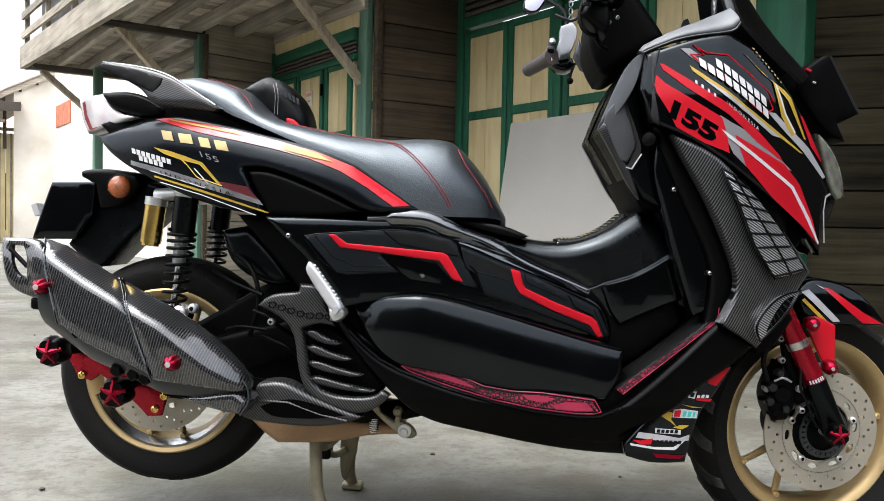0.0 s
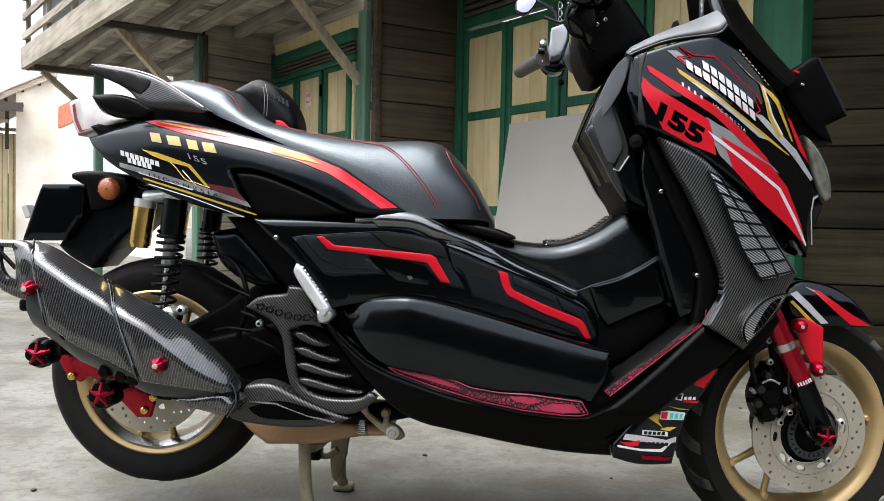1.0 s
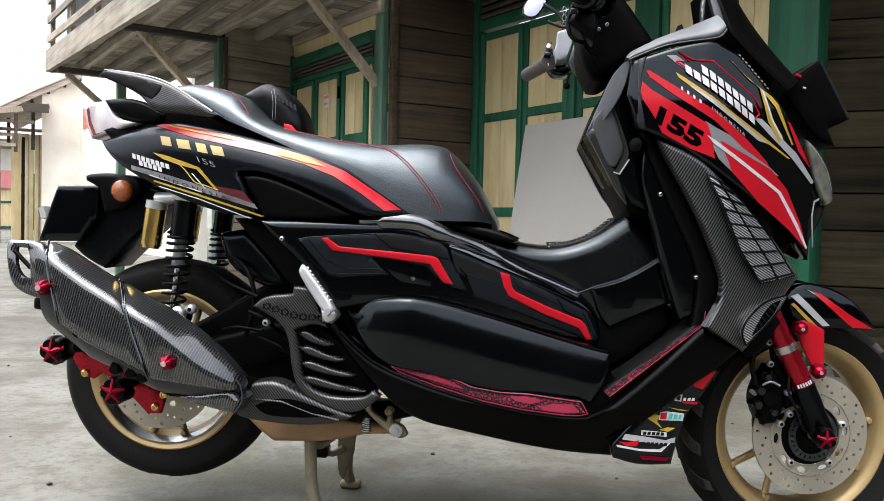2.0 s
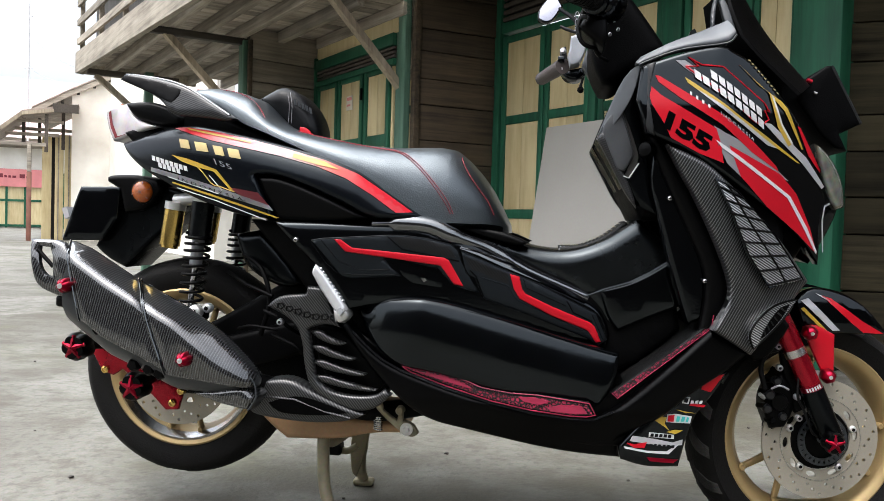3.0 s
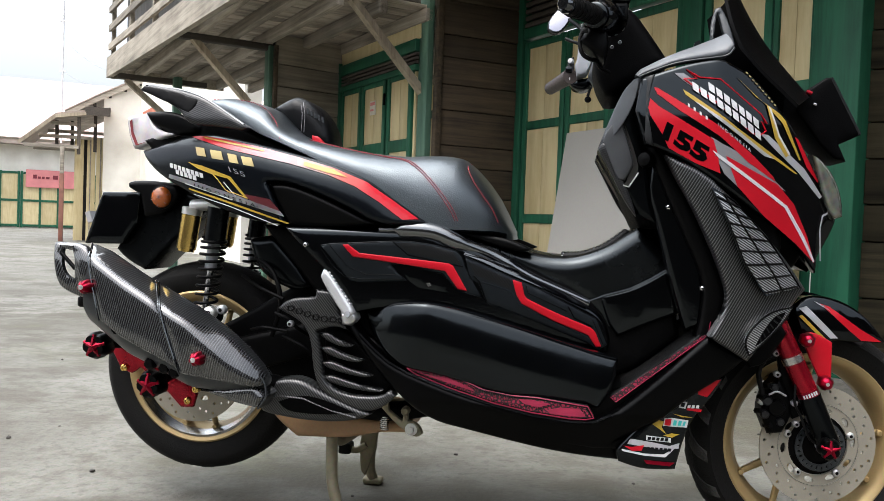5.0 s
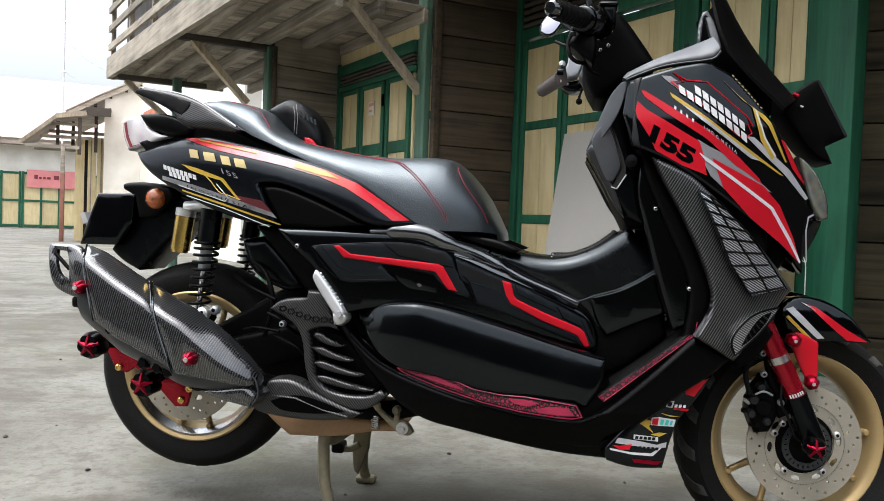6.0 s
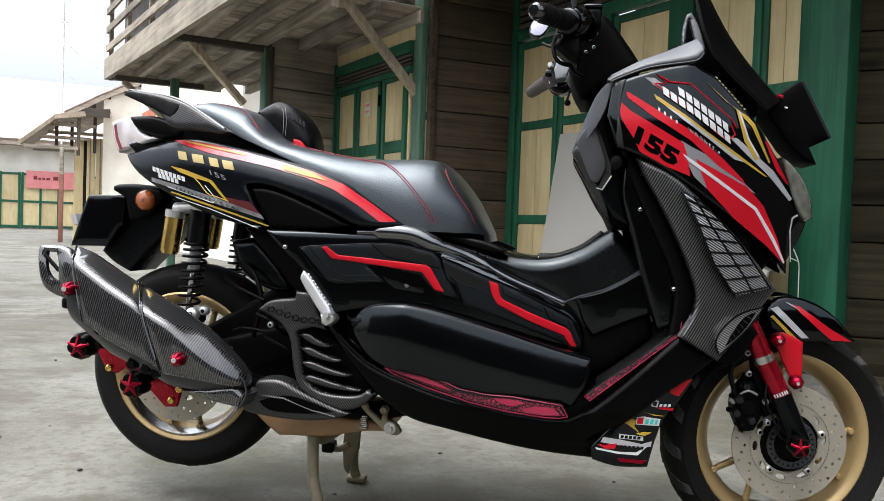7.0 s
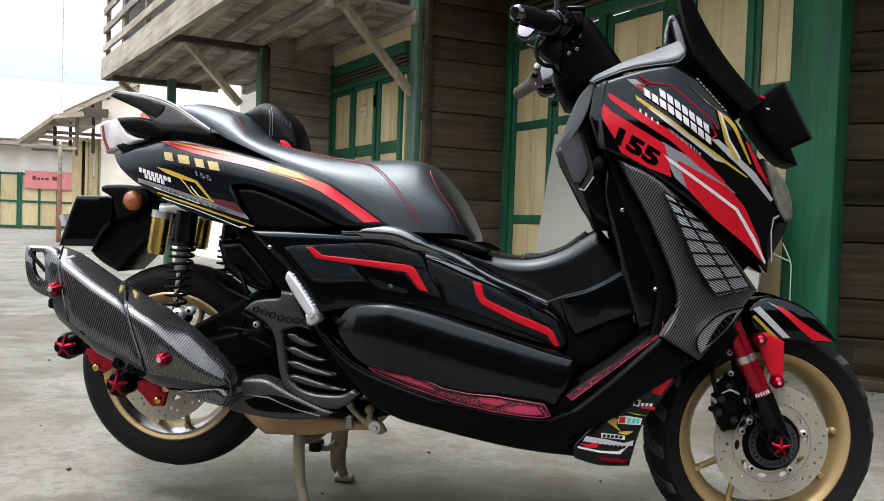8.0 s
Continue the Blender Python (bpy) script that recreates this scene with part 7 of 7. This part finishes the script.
# -- rear shocks with gold reservoirs
for y, dx in ((-0.152, 0.0), (0.205, -0.055)):
    top, bot = Vector((-0.482 + dx, y, 0.664)), Vector((-0.509 + dx, y, 0.440))
    d = bot - top
    sh = part("rear_shock", tube([top, top + d * 0.34], 0.0230, 24), M["satin"], bike, "black rear shock with coil spring")
    part("shaft_cover", tube([top + d * 0.34, top + d * 0.60], 0.0125, 16), M["steel"], sh)
    part("rod", tube([top + d * 0.6, bot], 0.006, 12), M["silver"], sh, "bright piston rod")
    part("top_mount", lathe([(0.0001, 0.024), (0.017, 0.024), (0.0245, 0.016), (0.0245, 0.0), (0.022, -0.004)], top, -d.normalized(), 20), M["alu"], sh)
    ax = d.normalized()
    u = ax.orthogonal().normalized()
    v = ax.cross(u)
    pts = []
    turns = 9.5
    for i in range(int(turns * 18)):
        f = i / (turns * 18)
        g = 0.30 + 0.66 * (f ** 1.25)
        a = 2 * math.pi * turns * f
        pts.append(top + d * g + (u * math.cos(a) + v * math.sin(a)) * (0.0250 - 0.003 * f))
    part("spring", tube(pts, 0.0033, 8), M["plastic"], sh, "black coil spring")
    part("lower_eye", lathe([(0.0001, 0.022), (0.012, 0.022), (0.016, 0.016), (0.016, -0.022)], bot + Vector((0.02, -0.005, -0.008)), (0, -1, 0), 20), M["deep"], sh)
    c0, c1 = Vector((-0.547 + dx * 1.35, y + 0.012, 0.660)), Vector((-0.560 + dx * 1.35, y + 0.012, 0.572))
    part("reservoir", tube([c0 + (c1 - c0) * 0.17, c1], 0.0205, 28), M["goldpol"], sh, "gold gas reservoir")
    part("reservoir_head", tube([c0, c0 + (c1 - c0) * 0.17], 0.0215, 28), M["alu"], sh)
    part("reservoir_tail", tube([c1, c1 + (c1 - c0) * 0.06], 0.0175, 28), M["goldpol"], sh)
    part("bridge", tube([c0 + Vector((0, 0, 0.004)), top + Vector((0, 0, 0.006))], 0.013, 12), M["alu"], sh)
bolt(bike, -0.481, -0.185, 0.443, 0.014, "alu", 0.010)
bolt(bike, -0.462, -0.17, 0.449, 0.010, "steel", 0.008)

# -- carbon engine guards, footpeg, pan
GUARD = [(-0.321, 0.464), (-0.298, 0.486), (-0.244, 0.491), (-0.242, 0.506), (-0.202, 0.503), (-0.195, 0.457), (-0.172, 0.428), (-0.205, 0.436), (-0.238, 0.424), (-0.226, 0.36), (-0.222, 0.325), (-0.18, 0.300),
         (-0.105, 0.300), (-0.088, 0.315), (-0.072, 0.306), (-0.095, 0.283), (-0.124, 0.270), (-0.16, 0.273), (-0.226, 0.302), (-0.244, 0.345), (-0.25, 0.409), (-0.272, 0.442)]
eg = part("engine_guard", plate(GUARD, 0.222, -1, 0.012, 0.006, 0.02, keep=60), M["carbon_eng"], bike, "carbon patterned engine guard with slots")
for k in range(5):
    z = 0.418 - k * 0.0285
    x0 = -0.236 + k * 0.003
    x1 = -0.165 + k * 0.021
    if k < 4:
        part("guard_fin", plate([(x0, z), (x0 + 0.02, z + 0.004), (x0 + (x1 - x0) * 0.55, z - 0.010), (x1, z - 0.020), (x1 - 0.012, z - 0.026), (x0 + (x1 - x0) * 0.4, z - 0.019), (x0 + 0.012, z - 0.010)], 0.215, -1, 0.012, 0.004), M["carbon_eng"], eg)
slab("cylinder_shroud", [(-0.235, 0.43), (-0.17, 0.42), (-0.09, 0.32), (-0.11, 0.30), (-0.2, 0.31), (-0.232, 0.36)], 0.185, M["deep"], "black slotted engine shroud", 0.01)
for k in range(7):
    x = -0.298 + k * 0.0175
    z = 0.466 - min(k, 3) * 0.005 - (0.003 if k > 3 else 0)
    line("embossed_mark", [(x, z + 0.005), (x + 0.010, z + 0.006), (x + 0.013, z), (x + 0.008, z - 0.005), (x, z - 0.004), (x, z + 0.005)], lambda x_, z_: 0.2225, M["plastic"], eg, 0.0016)
part("guard_hole", lathe([(0.0001, 0.001), (0.006, 0.001), (0.006, -0.003)], (-0.268, -0.2225, 0.474), (0, -1, 0), 16), M["dark"], eg)
LOWG = [(-0.345, 0.290), (-0.341, 0.306), (-0.319, 0.322), (-0.271, 0.328), (-0.228, 0.306), (-0.161, 0.278), (-0.12, 0.266), (-0.154, 0.249), (-0.232, 0.240), (-0.340, 0.250), (-0.352, 0.262)]
lg = part("lower_guard", plate(LOWG, lambda x, z: 0.226 - 3.0 * (z - 0.285) ** 2, -1, 0.03, 0.01, 0.02), M["carbon_eng"], bike, "carbon patterned lower engine guard")
line("guard_ridge", [(-0.345, 0.279), (-0.31, 0.290), (-0.26, 0.288), (-0.20, 0.268), (-0.15, 0.258)], lambda x, z: 0.2255, M["carbon_eng"], lg, 0.0025)
# the hollow's shade is a black plate laid on the guard
part("guard_scoop", plate([(-0.311, 0.279), (-0.27, 0.294), (-0.236, 0.294), (-0.19, 0.281), (-0.155, 0.268), (-0.2, 0.26), (-0.258, 0.259), (-0.293, 0.262)], 0.2272, -1, 0.003, 0.001, 0.012), M["matte"], lg, "flat black plate painted as a dark hollow scoop")
part("guard_hole", lathe([(0.0001, 0.001), (0.007, 0.001), (0.007, -0.003)], (-0.290, -0.224, 0.303), (0, -1, 0), 16), M["dark"], lg)
peg = part("passenger_peg", plate([(-0.229, 0.539), (-0.224, 0.548), (-0.216, 0.546), (-0.165, 0.476), (-0.160, 0.464), (-0.172, 0.452), (-0.188, 0.466), (-0.230, 0.528)], 0.235, -1, 0.02, 0.007), M["peg"], bike, "folded bare aluminium passenger footpeg")
for k in range(10):
    t = k / 9
    part("tooth", lathe([(0.0001, 0.003), (0.0022, 0.002), (0.0030, -0.012)], (-0.2125 + t * 0.043, -0.228, 0.541 - t * 0.060), (0, -1, 0), 8), M["peg"], peg)
part("peg_hinge", plate([(-0.188, 0.464), (-0.160, 0.466), (-0.156, 0.452), (-0.166, 0.438), (-0.184, 0.440)], 0.230, -1, 0.03, 0.006), M["alu"], peg, "cast hinge")
part("peg_pin", tube([(-0.172, -0.238, 0.462), (-0.172, -0.19, 0.462)], 0.006, 10), M["steel"], peg)
bolt(bike, -0.382, -0.222, 0.377, 0.008, "alu", 0.006)
bolt(bike, -0.300, -0.20, 0.432, 0.007, "steel", 0.006)
for pts, r in (([(-0.34, -0.18, 0.45), (-0.31, -0.19, 0.44), (-0.29, -0.18, 0.42), (-0.27, -0.15, 0.40)], 0.005), ([(-0.40, -0.16, 0.41), (-0.36, -0.19, 0.42), (-0.31, -0.19, 0.415)], 0.004),
               ([(-0.44, -0.12, 0.52), (-0.38, -0.17, 0.50), (-0.32, -0.19, 0.48)], 0.005), ([(-0.33, -0.16, 0.40), (-0.28, -0.18, 0.385), (-0.25, -0.17, 0.36)], 0.006),
               ([(-0.40, -0.14, 0.56), (-0.35, -0.17, 0.53), (-0.33, -0.18, 0.47), (-0.35, -0.17, 0.40)], 0.006)):
    part("hose", tube(bend(pts), r * 0.8, 8), M["deep"], bike)
part("airbox", plate([(-0.42, 0.60), (-0.36, 0.61), (-0.30, 0.55), (-0.27, 0.50), (-0.32, 0.49), (-0.40, 0.53)], 0.15, -1, 0.25, 0.02), M["satin"], bike, "black air box")
pan = part("engine_pan", plate([(-0.375, 0.240), (-0.243, 0.238), (-0.143, 0.235), (-0.065, 0.228), (-0.066, 0.208), (-0.13, 0.205), (-0.195, 0.186), (-0.307, 0.182), (-0.34, 0.205)], 0.125, -1, 0.21, 0.012, keep=30), M["tan"], bike, "tan painted engine pan")
part("return_spring", tube([(-0.115 + 0.008 * math.cos(i * 0.9), -0.13 + 0.008 * math.sin(i * 0.9), 0.245 - i * 0.0006) for i in range(50)], 0.002, 6), M["silver"], bike)
br = part("stand_bracket", plate([(-0.117, 0.269), (-0.103, 0.274), (-0.100, 0.261), (-0.084, 0.249), (-0.072, 0.242), (-0.066, 0.268), (-0.061, 0.264), (-0.060, 0.243), (-0.044, 0.240), (-0.034, 0.230), (-0.029, 0.219), (-0.036, 0.213), (-0.046, 0.212), (-0.059, 0.217), (-0.083, 0.235), (-0.105, 0.255)], 0.16, -1, 0.012, 0.002, 0.006, keep=40), M["khaki"], bike, "dusty alloy side stand bracket")
part("bracket_lug", lathe([(0.0001, 0.006), (0.006, 0.006), (0.0085, 0.002), (0.0085, -0.014)], (-0.066, -0.160, 0.263), (0, -1, 0), 20), M["khaki"], br)
part("bracket_washer", lathe([(0.006, 0.0045), (0.0125, 0.0045), (0.0125, -0.004)], (-0.0515, -0.161, 0.2275), (0, -1, 0), 28), M["alu"], br, "bright washer")
part("bracket_bolt", lathe([(0.0001, 0.011), (0.0065, 0.011), (0.0075, 0.009), (0.0075, 0.0)], (-0.0515, -0.162, 0.2275), (0, -1, 0), 6), M["alu"], br, "hexagon bolt head")

# -- centre stand
stand = part("centre_stand", tube(bend([(-0.236, -0.10, 0.215), (-0.234, -0.103, 0.15), (-0.228, -0.112, 0.09), (-0.21, -0.125, 0.035), (-0.205, -0.13, 0.009)]), 0.0125, 14), M["khaki"], bike, "dusty painted centre stand")
part("stand_leg", tube(bend([(-0.20, 0.10, 0.22), (-0.205, 0.125, 0.13), (-0.214, 0.155, 0.05), (-0.210, 0.172, 0.012)]), [0.015] * 12 + [0.0125] * 13, 12), M["khaki"], stand)
part("stand_bar", tube(bend([(-0.236, -0.10, 0.185), (-0.225, -0.06, 0.165), (-0.21, 0.06, 0.17), (-0.20, 0.10, 0.19)]), 0.011, 12), M["khaki"], stand)
part("stand_gusset", plate([(-0.215, 0.20), (-0.175, 0.20), (-0.19, 0.10), (-0.212, 0.04), (-0.225, 0.05), (-0.228, 0.12)], -0.10, -1, 0.006, 0.003), M["khaki"], stand)
part("stand_foot", box(-0.234, -0.186, 0.158, 0.192, 0.0, 0.016, 0.006), M["khaki"], stand)
part("stand_foot", box(-0.225, -0.185, -0.148, -0.115, 0.0, 0.012, 0.004), M["khaki"], stand)
part("stand_tread", tube(bend([(-0.21, 0.10, 0.115), (-0.235, 0.10, 0.10), (-0.262, 0.10, 0.105)]), 0.008, 10), M["khaki"], stand)
part("tread_pad", box(-0.275, -0.245, 0.08, 0.12, 0.092, 0.118, 0.006), M["ribbed"], stand, "black rubber pad")

# -- rear hugger, indicator and plate
HUG = [(-0.723, 0.692), (-0.646, 0.704), (-0.569, 0.686), (-0.556, 0.653), (-0.587, 0.625), (-0.626, 0.589), (-0.700, 0.517), (-0.740, 0.536), (-0.770, 0.562), (-0.728, 0.622)]
slab("rear_mudguard", HUG, 0.065, M["satin"], "scuffed black rear mudguard", 0.008, keep=40)
slab("indicator_arm", [(-0.731, 0.711), (-0.720, 0.716), (-0.664, 0.718), (-0.612, 0.708), (-0.602, 0.689), (-0.635, 0.644), (-0.690, 0.636), (-0.701, 0.686), (-0.730, 0.701)], 0.09, M["plastic"], "black indicator arm", 0.01)
PLATE = [(-0.79, 0.689), (-0.698, 0.691), (-0.704, 0.623), (-0.74, 0.574), (-0.832, 0.572), (-0.809, 0.638)]
pl = slab("number_plate_holder", PLATE, 0.09, M["gloss"], "black number plate carrier", 0.004, smooth=False)
for k in range(5):
    part("plate_bar", box(-0.006, 0.006, -0.012, 0.012, -0.012, 0.012, 0, None, Matrix.Translation((-0.834, -0.06 + k * 0.03, 0.632)) @ Matrix.Rotation(radians(-20), 4, 'Y')), M["silvervinyl"], pl)
for s in (-1, 1):
    ind = part("indicator", lathe([(0.0001, 0.016), (0.012, 0.015), (0.02, 0.010), (0.0235, 0.003), (0.0235, -0.01)], (-0.647, s * 0.088, 0.681), (0, s, 0), 32), M["amber"], bike, "round amber indicator lens")
    part("indicator_rim", lathe([(0.0236, 0.004), (0.0265, 0.003), (0.0265, -0.02), (0.0236, -0.02)], (-0.647, s * 0.088, 0.681), (0, s, 0), 32, None, 0, 0, True), M["plastic"], ind)
    for k in range(6):
        a = math.pi * k / 3 + 0.3
        part("lens_rib", tube([(-0.647, s * 0.1045, 0.681), (-0.647 + math.cos(a) * 0.021, s * 0.098, 0.681 + math.sin(a) * 0.021)], 0.0012, 5), M["rust"], ind)

# -- handlebar, turned a little to its left
part("handlebar_cover", plate([(0.339, 1.094), (0.357, 1.084), (0.380, 1.054), (0.416, 1.003), (0.428, 0.983), (0.397, 0.949), (0.351, 0.928), (0.329, 0.911), (0.307, 0.914), (0.288, 0.945), (0.279, 0.985), (0.284, 1.048), (0.300, 1.092)], 0.10, -1, 0.16, 0.025, 0.014), M["matte"], bike, "black handlebar cover")
slab("dash_cowl", [(0.36, 0.92), (0.37, 0.95), (0.42, 0.968), (0.50, 0.975), (0.53, 0.965), (0.52, 0.93), (0.40, 0.92)], 0.09, M["matte"], "black dash cowl", 0.01)
END, FLANGE = Vector((0.227, -0.36, 1.024)), Vector((0.279, -0.235, 1.037))
along = (END - FLANGE).normalized()
grip = part("grip", tube([FLANGE, FLANGE.lerp(END, 0.5), END - along * 0.012], [0.0180, 0.0172, 0.0165], 24), M["ribbed"], bike, "black rubber handlebar grip")
for k in range(7):
    c = FLANGE.lerp(END, 0.12 + k * 0.105)
    part("grip_ring", tube([c, c + along * 0.004], 0.0183, 24), M["ribbed"], grip)
part("grip_flange", lathe([(0.016, -0.006), (0.0235, -0.005), (0.025, 0.0), (0.0225, 0.004), (0.017, 0.005)], FLANGE, along, 32), M["gloss"], grip, "ringed grip flange")
part("bar_end", lathe([(0.0001, 0.008), (0.0095, 0.008), (0.0105, 0.0065), (0.0150, 0.001), (0.0158, -0.004), (0.0150, -0.012), (0.0120, -0.014)], END, along, 32), M["coat"], grip, "bevelled black bar end")
part("end_screw", lathe([(0.0001, 0.0088), (0.004, 0.0088), (0.0045, 0.007)], END, along, 12), M["deep"], grip)
sw = part("switch_housing", lathe([(0.0001, 0.0), (0.024, 0.0), (0.031, -0.010), (0.033, -0.045), (0.029, -0.075), (0.0001, -0.08)], FLANGE - along * 0.010, along, 28), M["gloss"], bike, "rounded black switch housing")
part("housing_skirt", plate([(0.267, 1.025), (0.298, 1.038), (0.309, 0.989), (0.299, 0.960), (0.269, 0.982), (0.253, 0.998)], 0.215, -1, 0.06, 0.012), M["plastic"], sw)
part("switch_button", box(-0.006, 0.006, -0.005, 0.005, -0.004, 0.004, 0.0015, None, Matrix.Translation((0.262, -0.225, 1.012))), M["smoke"], sw)
res = part("brake_reservoir", box(0.311, 0.341, -0.19, -0.13, 1.040, 1.074, 0.005), M["plastic"], bike, "black brake fluid reservoir")
part("reservoir_lid", box(0.308, 0.344, -0.193, -0.127, 1.074, 1.081, 0.003), M["gloss"], res)
part("sight_glass", plate([(0.317, 1.048), (0.335, 1.048), (0.335, 1.066), (0.317, 1.066)], 0.1908, -1, 0.001, 0.0005, smooth=False), M["gloss"], res)
bolt(bike, 0.311, -0.197, 1.051, 0.0075, "silver", 0.007)
for x, z in ((0.334, 1.040), (0.330, 1.013), (0.315, 1.004)):
    bolt(bike, x, -0.124, z, 0.0035, "steel", 0.004)
part("mirror_stem", tube(bend([(0.292, -0.19, 1.05), (0.288, -0.20, 1.10), (0.286, -0.21, 1.16), (0.282, -0.23, 1.24)]), 0.0055, 12), M["satingrey"], bike, "grey mirror stem")
part("bar_cable", tube(bend([(0.262, -0.20, 1.03), (0.253, -0.20, 1.0), (0.258, -0.20, 0.976), (0.274, -0.19, 0.966), (0.30, -0.15, 0.972)]), 0.004, 8), M["ribbed"], bike)
part("bar_cable", tube(bend([(0.268, -0.19, 1.02), (0.278, -0.17, 0.985), (0.292, -0.15, 0.96), (0.312, -0.12, 0.955)]), 0.0035, 8), M["ribbed"], bike)
TIP, ROOT = Vector((0.178, 0.36, 1.004)), Vector((0.230, 0.235, 1.013))
lgrip = part("grip", tube([ROOT, ROOT.lerp(TIP, 0.5), TIP], [0.0185, 0.0170, 0.0160], 20), M["worn_grip"], bike, "worn brownish handlebar grip")
part("bar_end", lathe([(0.0001, 0.006), (0.010, 0.006), (0.0155, 0.0), (0.0155, -0.01)], TIP, TIP - ROOT, 24), M["plastic"], lgrip)
lsw = part("switch_housing", plate([(0.225, 1.002), (0.276, 1.012), (0.284, 0.994), (0.266, 0.980), (0.237, 0.984)], -0.24, -1, 0.05, 0.008), M["gloss"], bike, "black left switch housing")
for x, z in ((0.229, 1.050), (0.226, 1.006)):
    part("switch_button", lathe([(0.0001, 0.006), (0.005, 0.006), (0.007, 0.001), (0.007, -0.008)], (x, 0.24, z), (-0.3, -1, 0), 14), M["alu"], lsw)
part("switch_button", box(-0.008, 0.008, -0.006, 0.006, -0.007, 0.007, 0.002, None, Matrix.Translation((0.226, 0.236, 1.028))), M["gloss"], lsw)
part("switch_column", plate([(0.222, 1.058), (0.236, 1.062), (0.240, 1.03), (0.236, 0.998), (0.222, 1.0)], -0.245, -1, 0.03, 0.006), M["smoke"], lsw)
part("left_cover", plate([(0.245, 1.046), (0.246, 1.075), (0.272, 1.083), (0.282, 1.066), (0.282, 1.046), (0.268, 1.013), (0.246, 1.007), (0.240, 1.033)], lambda x, z: -0.20 + 0.5 * max(0, x - 0.262), -1, 0.05, 0.004, 0.01, keep=25), M["pale_grey"], bike, "pale grey plastic bar cover")
part("left_skirt", plate([(0.282, 1.034), (0.293, 1.002), (0.336, 0.964), (0.329, 0.948), (0.288, 0.970), (0.272, 0.998)], -0.14, -1, 0.03, 0.006, 0.012, keep=30), M["satingrey"], bike, "dark grey bar cover skirt")
part("rear_brake_lever", tube(bend([(0.284, 0.26, 1.002), (0.278, 0.26, 0.985), (0.273, 0.26, 0.968)]), [0.003] * 14 + [0.0035] * 3, 10), M["smoke"], bike, "dark brake lever")
part("lever_ball", lathe([(0.0001, 0.008), (0.005, 0.006), (0.008, 0.0), (0.005, -0.006), (0.0001, -0.008)], (0.274, 0.26, 0.961), (0, -1, 0), 16), M["plastic"], bike)
part("perch_lever", tube(bend([(0.220, 0.0, 1.049), (0.237, 0.0, 1.042), (0.256, 0.0, 1.038), (0.275, -0.02, 1.045)]), 0.0035, 8), M["smoke"], bike)
for k in range(3):
    part("key_ring", tube([(0.256 + 0.004 * math.cos(a * 0.5), 0.05 + 0.003 * math.sin(a), 1.085 - k * 0.016 + 0.007 * math.sin(a * 0.5)) for a in range(14)], 0.0009, 5), M["steel"], bike)
MIRR = [(0.163, 1.187), (0.163, 1.161), (0.179, 1.151), (0.200, 1.155), (0.226, 1.199), (0.215, 1.219), (0.186, 1.219)]
mir = part("mirror_shell", plate(MIRR, lambda x, z: -0.395 - 0.30 * (z - 1.18), -1, 0.02, 0.005), M["gloss"], bike, "black mirror shell")
part("mirror_glass", plate([(0.195 + (x - 0.195) * 0.86, 1.185 + (z - 1.185) * 0.86) for x, z in MIRR], lambda x, z: -0.3925 - 0.30 * (z - 1.18), -1, 0.001, 0.0015), M["mirror"], mir, "bright mirror glass")
part("mirror_arm", tube(bend([(0.262, 0.22, 1.06), (0.258, 0.29, 1.13), (0.215, 0.41, 1.195)]), 0.005, 10), M["matte"], mir)

# -- small parts at the nose
fp = slab("front_plate", [(0.679, 0.892), (0.682, 0.935), (0.693, 0.930), (0.731, 0.958), (0.744, 0.960), (0.801, 0.848), (0.761, 0.828), (0.776, 0.795), (0.753, 0.801), (0.725, 0.828)], 0.06, M["matte"], "black front number plate and holder", 0.005, smooth=False)
part("plate_edge", tube([(0.742, -0.058, 0.957), (0.798, -0.058, 0.849)], 0.003, 6), M["smoke"], fp)
part("plate_bolt", tube([(0.694, -0.066, 0.930), (0.704, -0.066, 0.926)], 0.004, 10), M["red"], fp, "red bolt")
part("plate_bolt", tube([(0.708, -0.066, 0.906), (0.714, -0.066, 0.904)], 0.003, 10), M["silver"], fp, "bright bolt")

both("screen_fin", [(0.495, 1.007), (0.496, 1.043), (0.504, 1.071), (0.513, 1.075), (0.526, 1.051), (0.539, 0.999), (0.531, 0.989), (0.518, 1.018), (0.513, 1.045), (0.508, 1.063), (0.504, 1.048), (0.501, 1.011)], lambda x, z: 0.168 - 0.3 * max(0, z - 1.0), M["satingrey"], "satin grey looped screen mount", thick=0.012, r=0.0025, step=0.008)
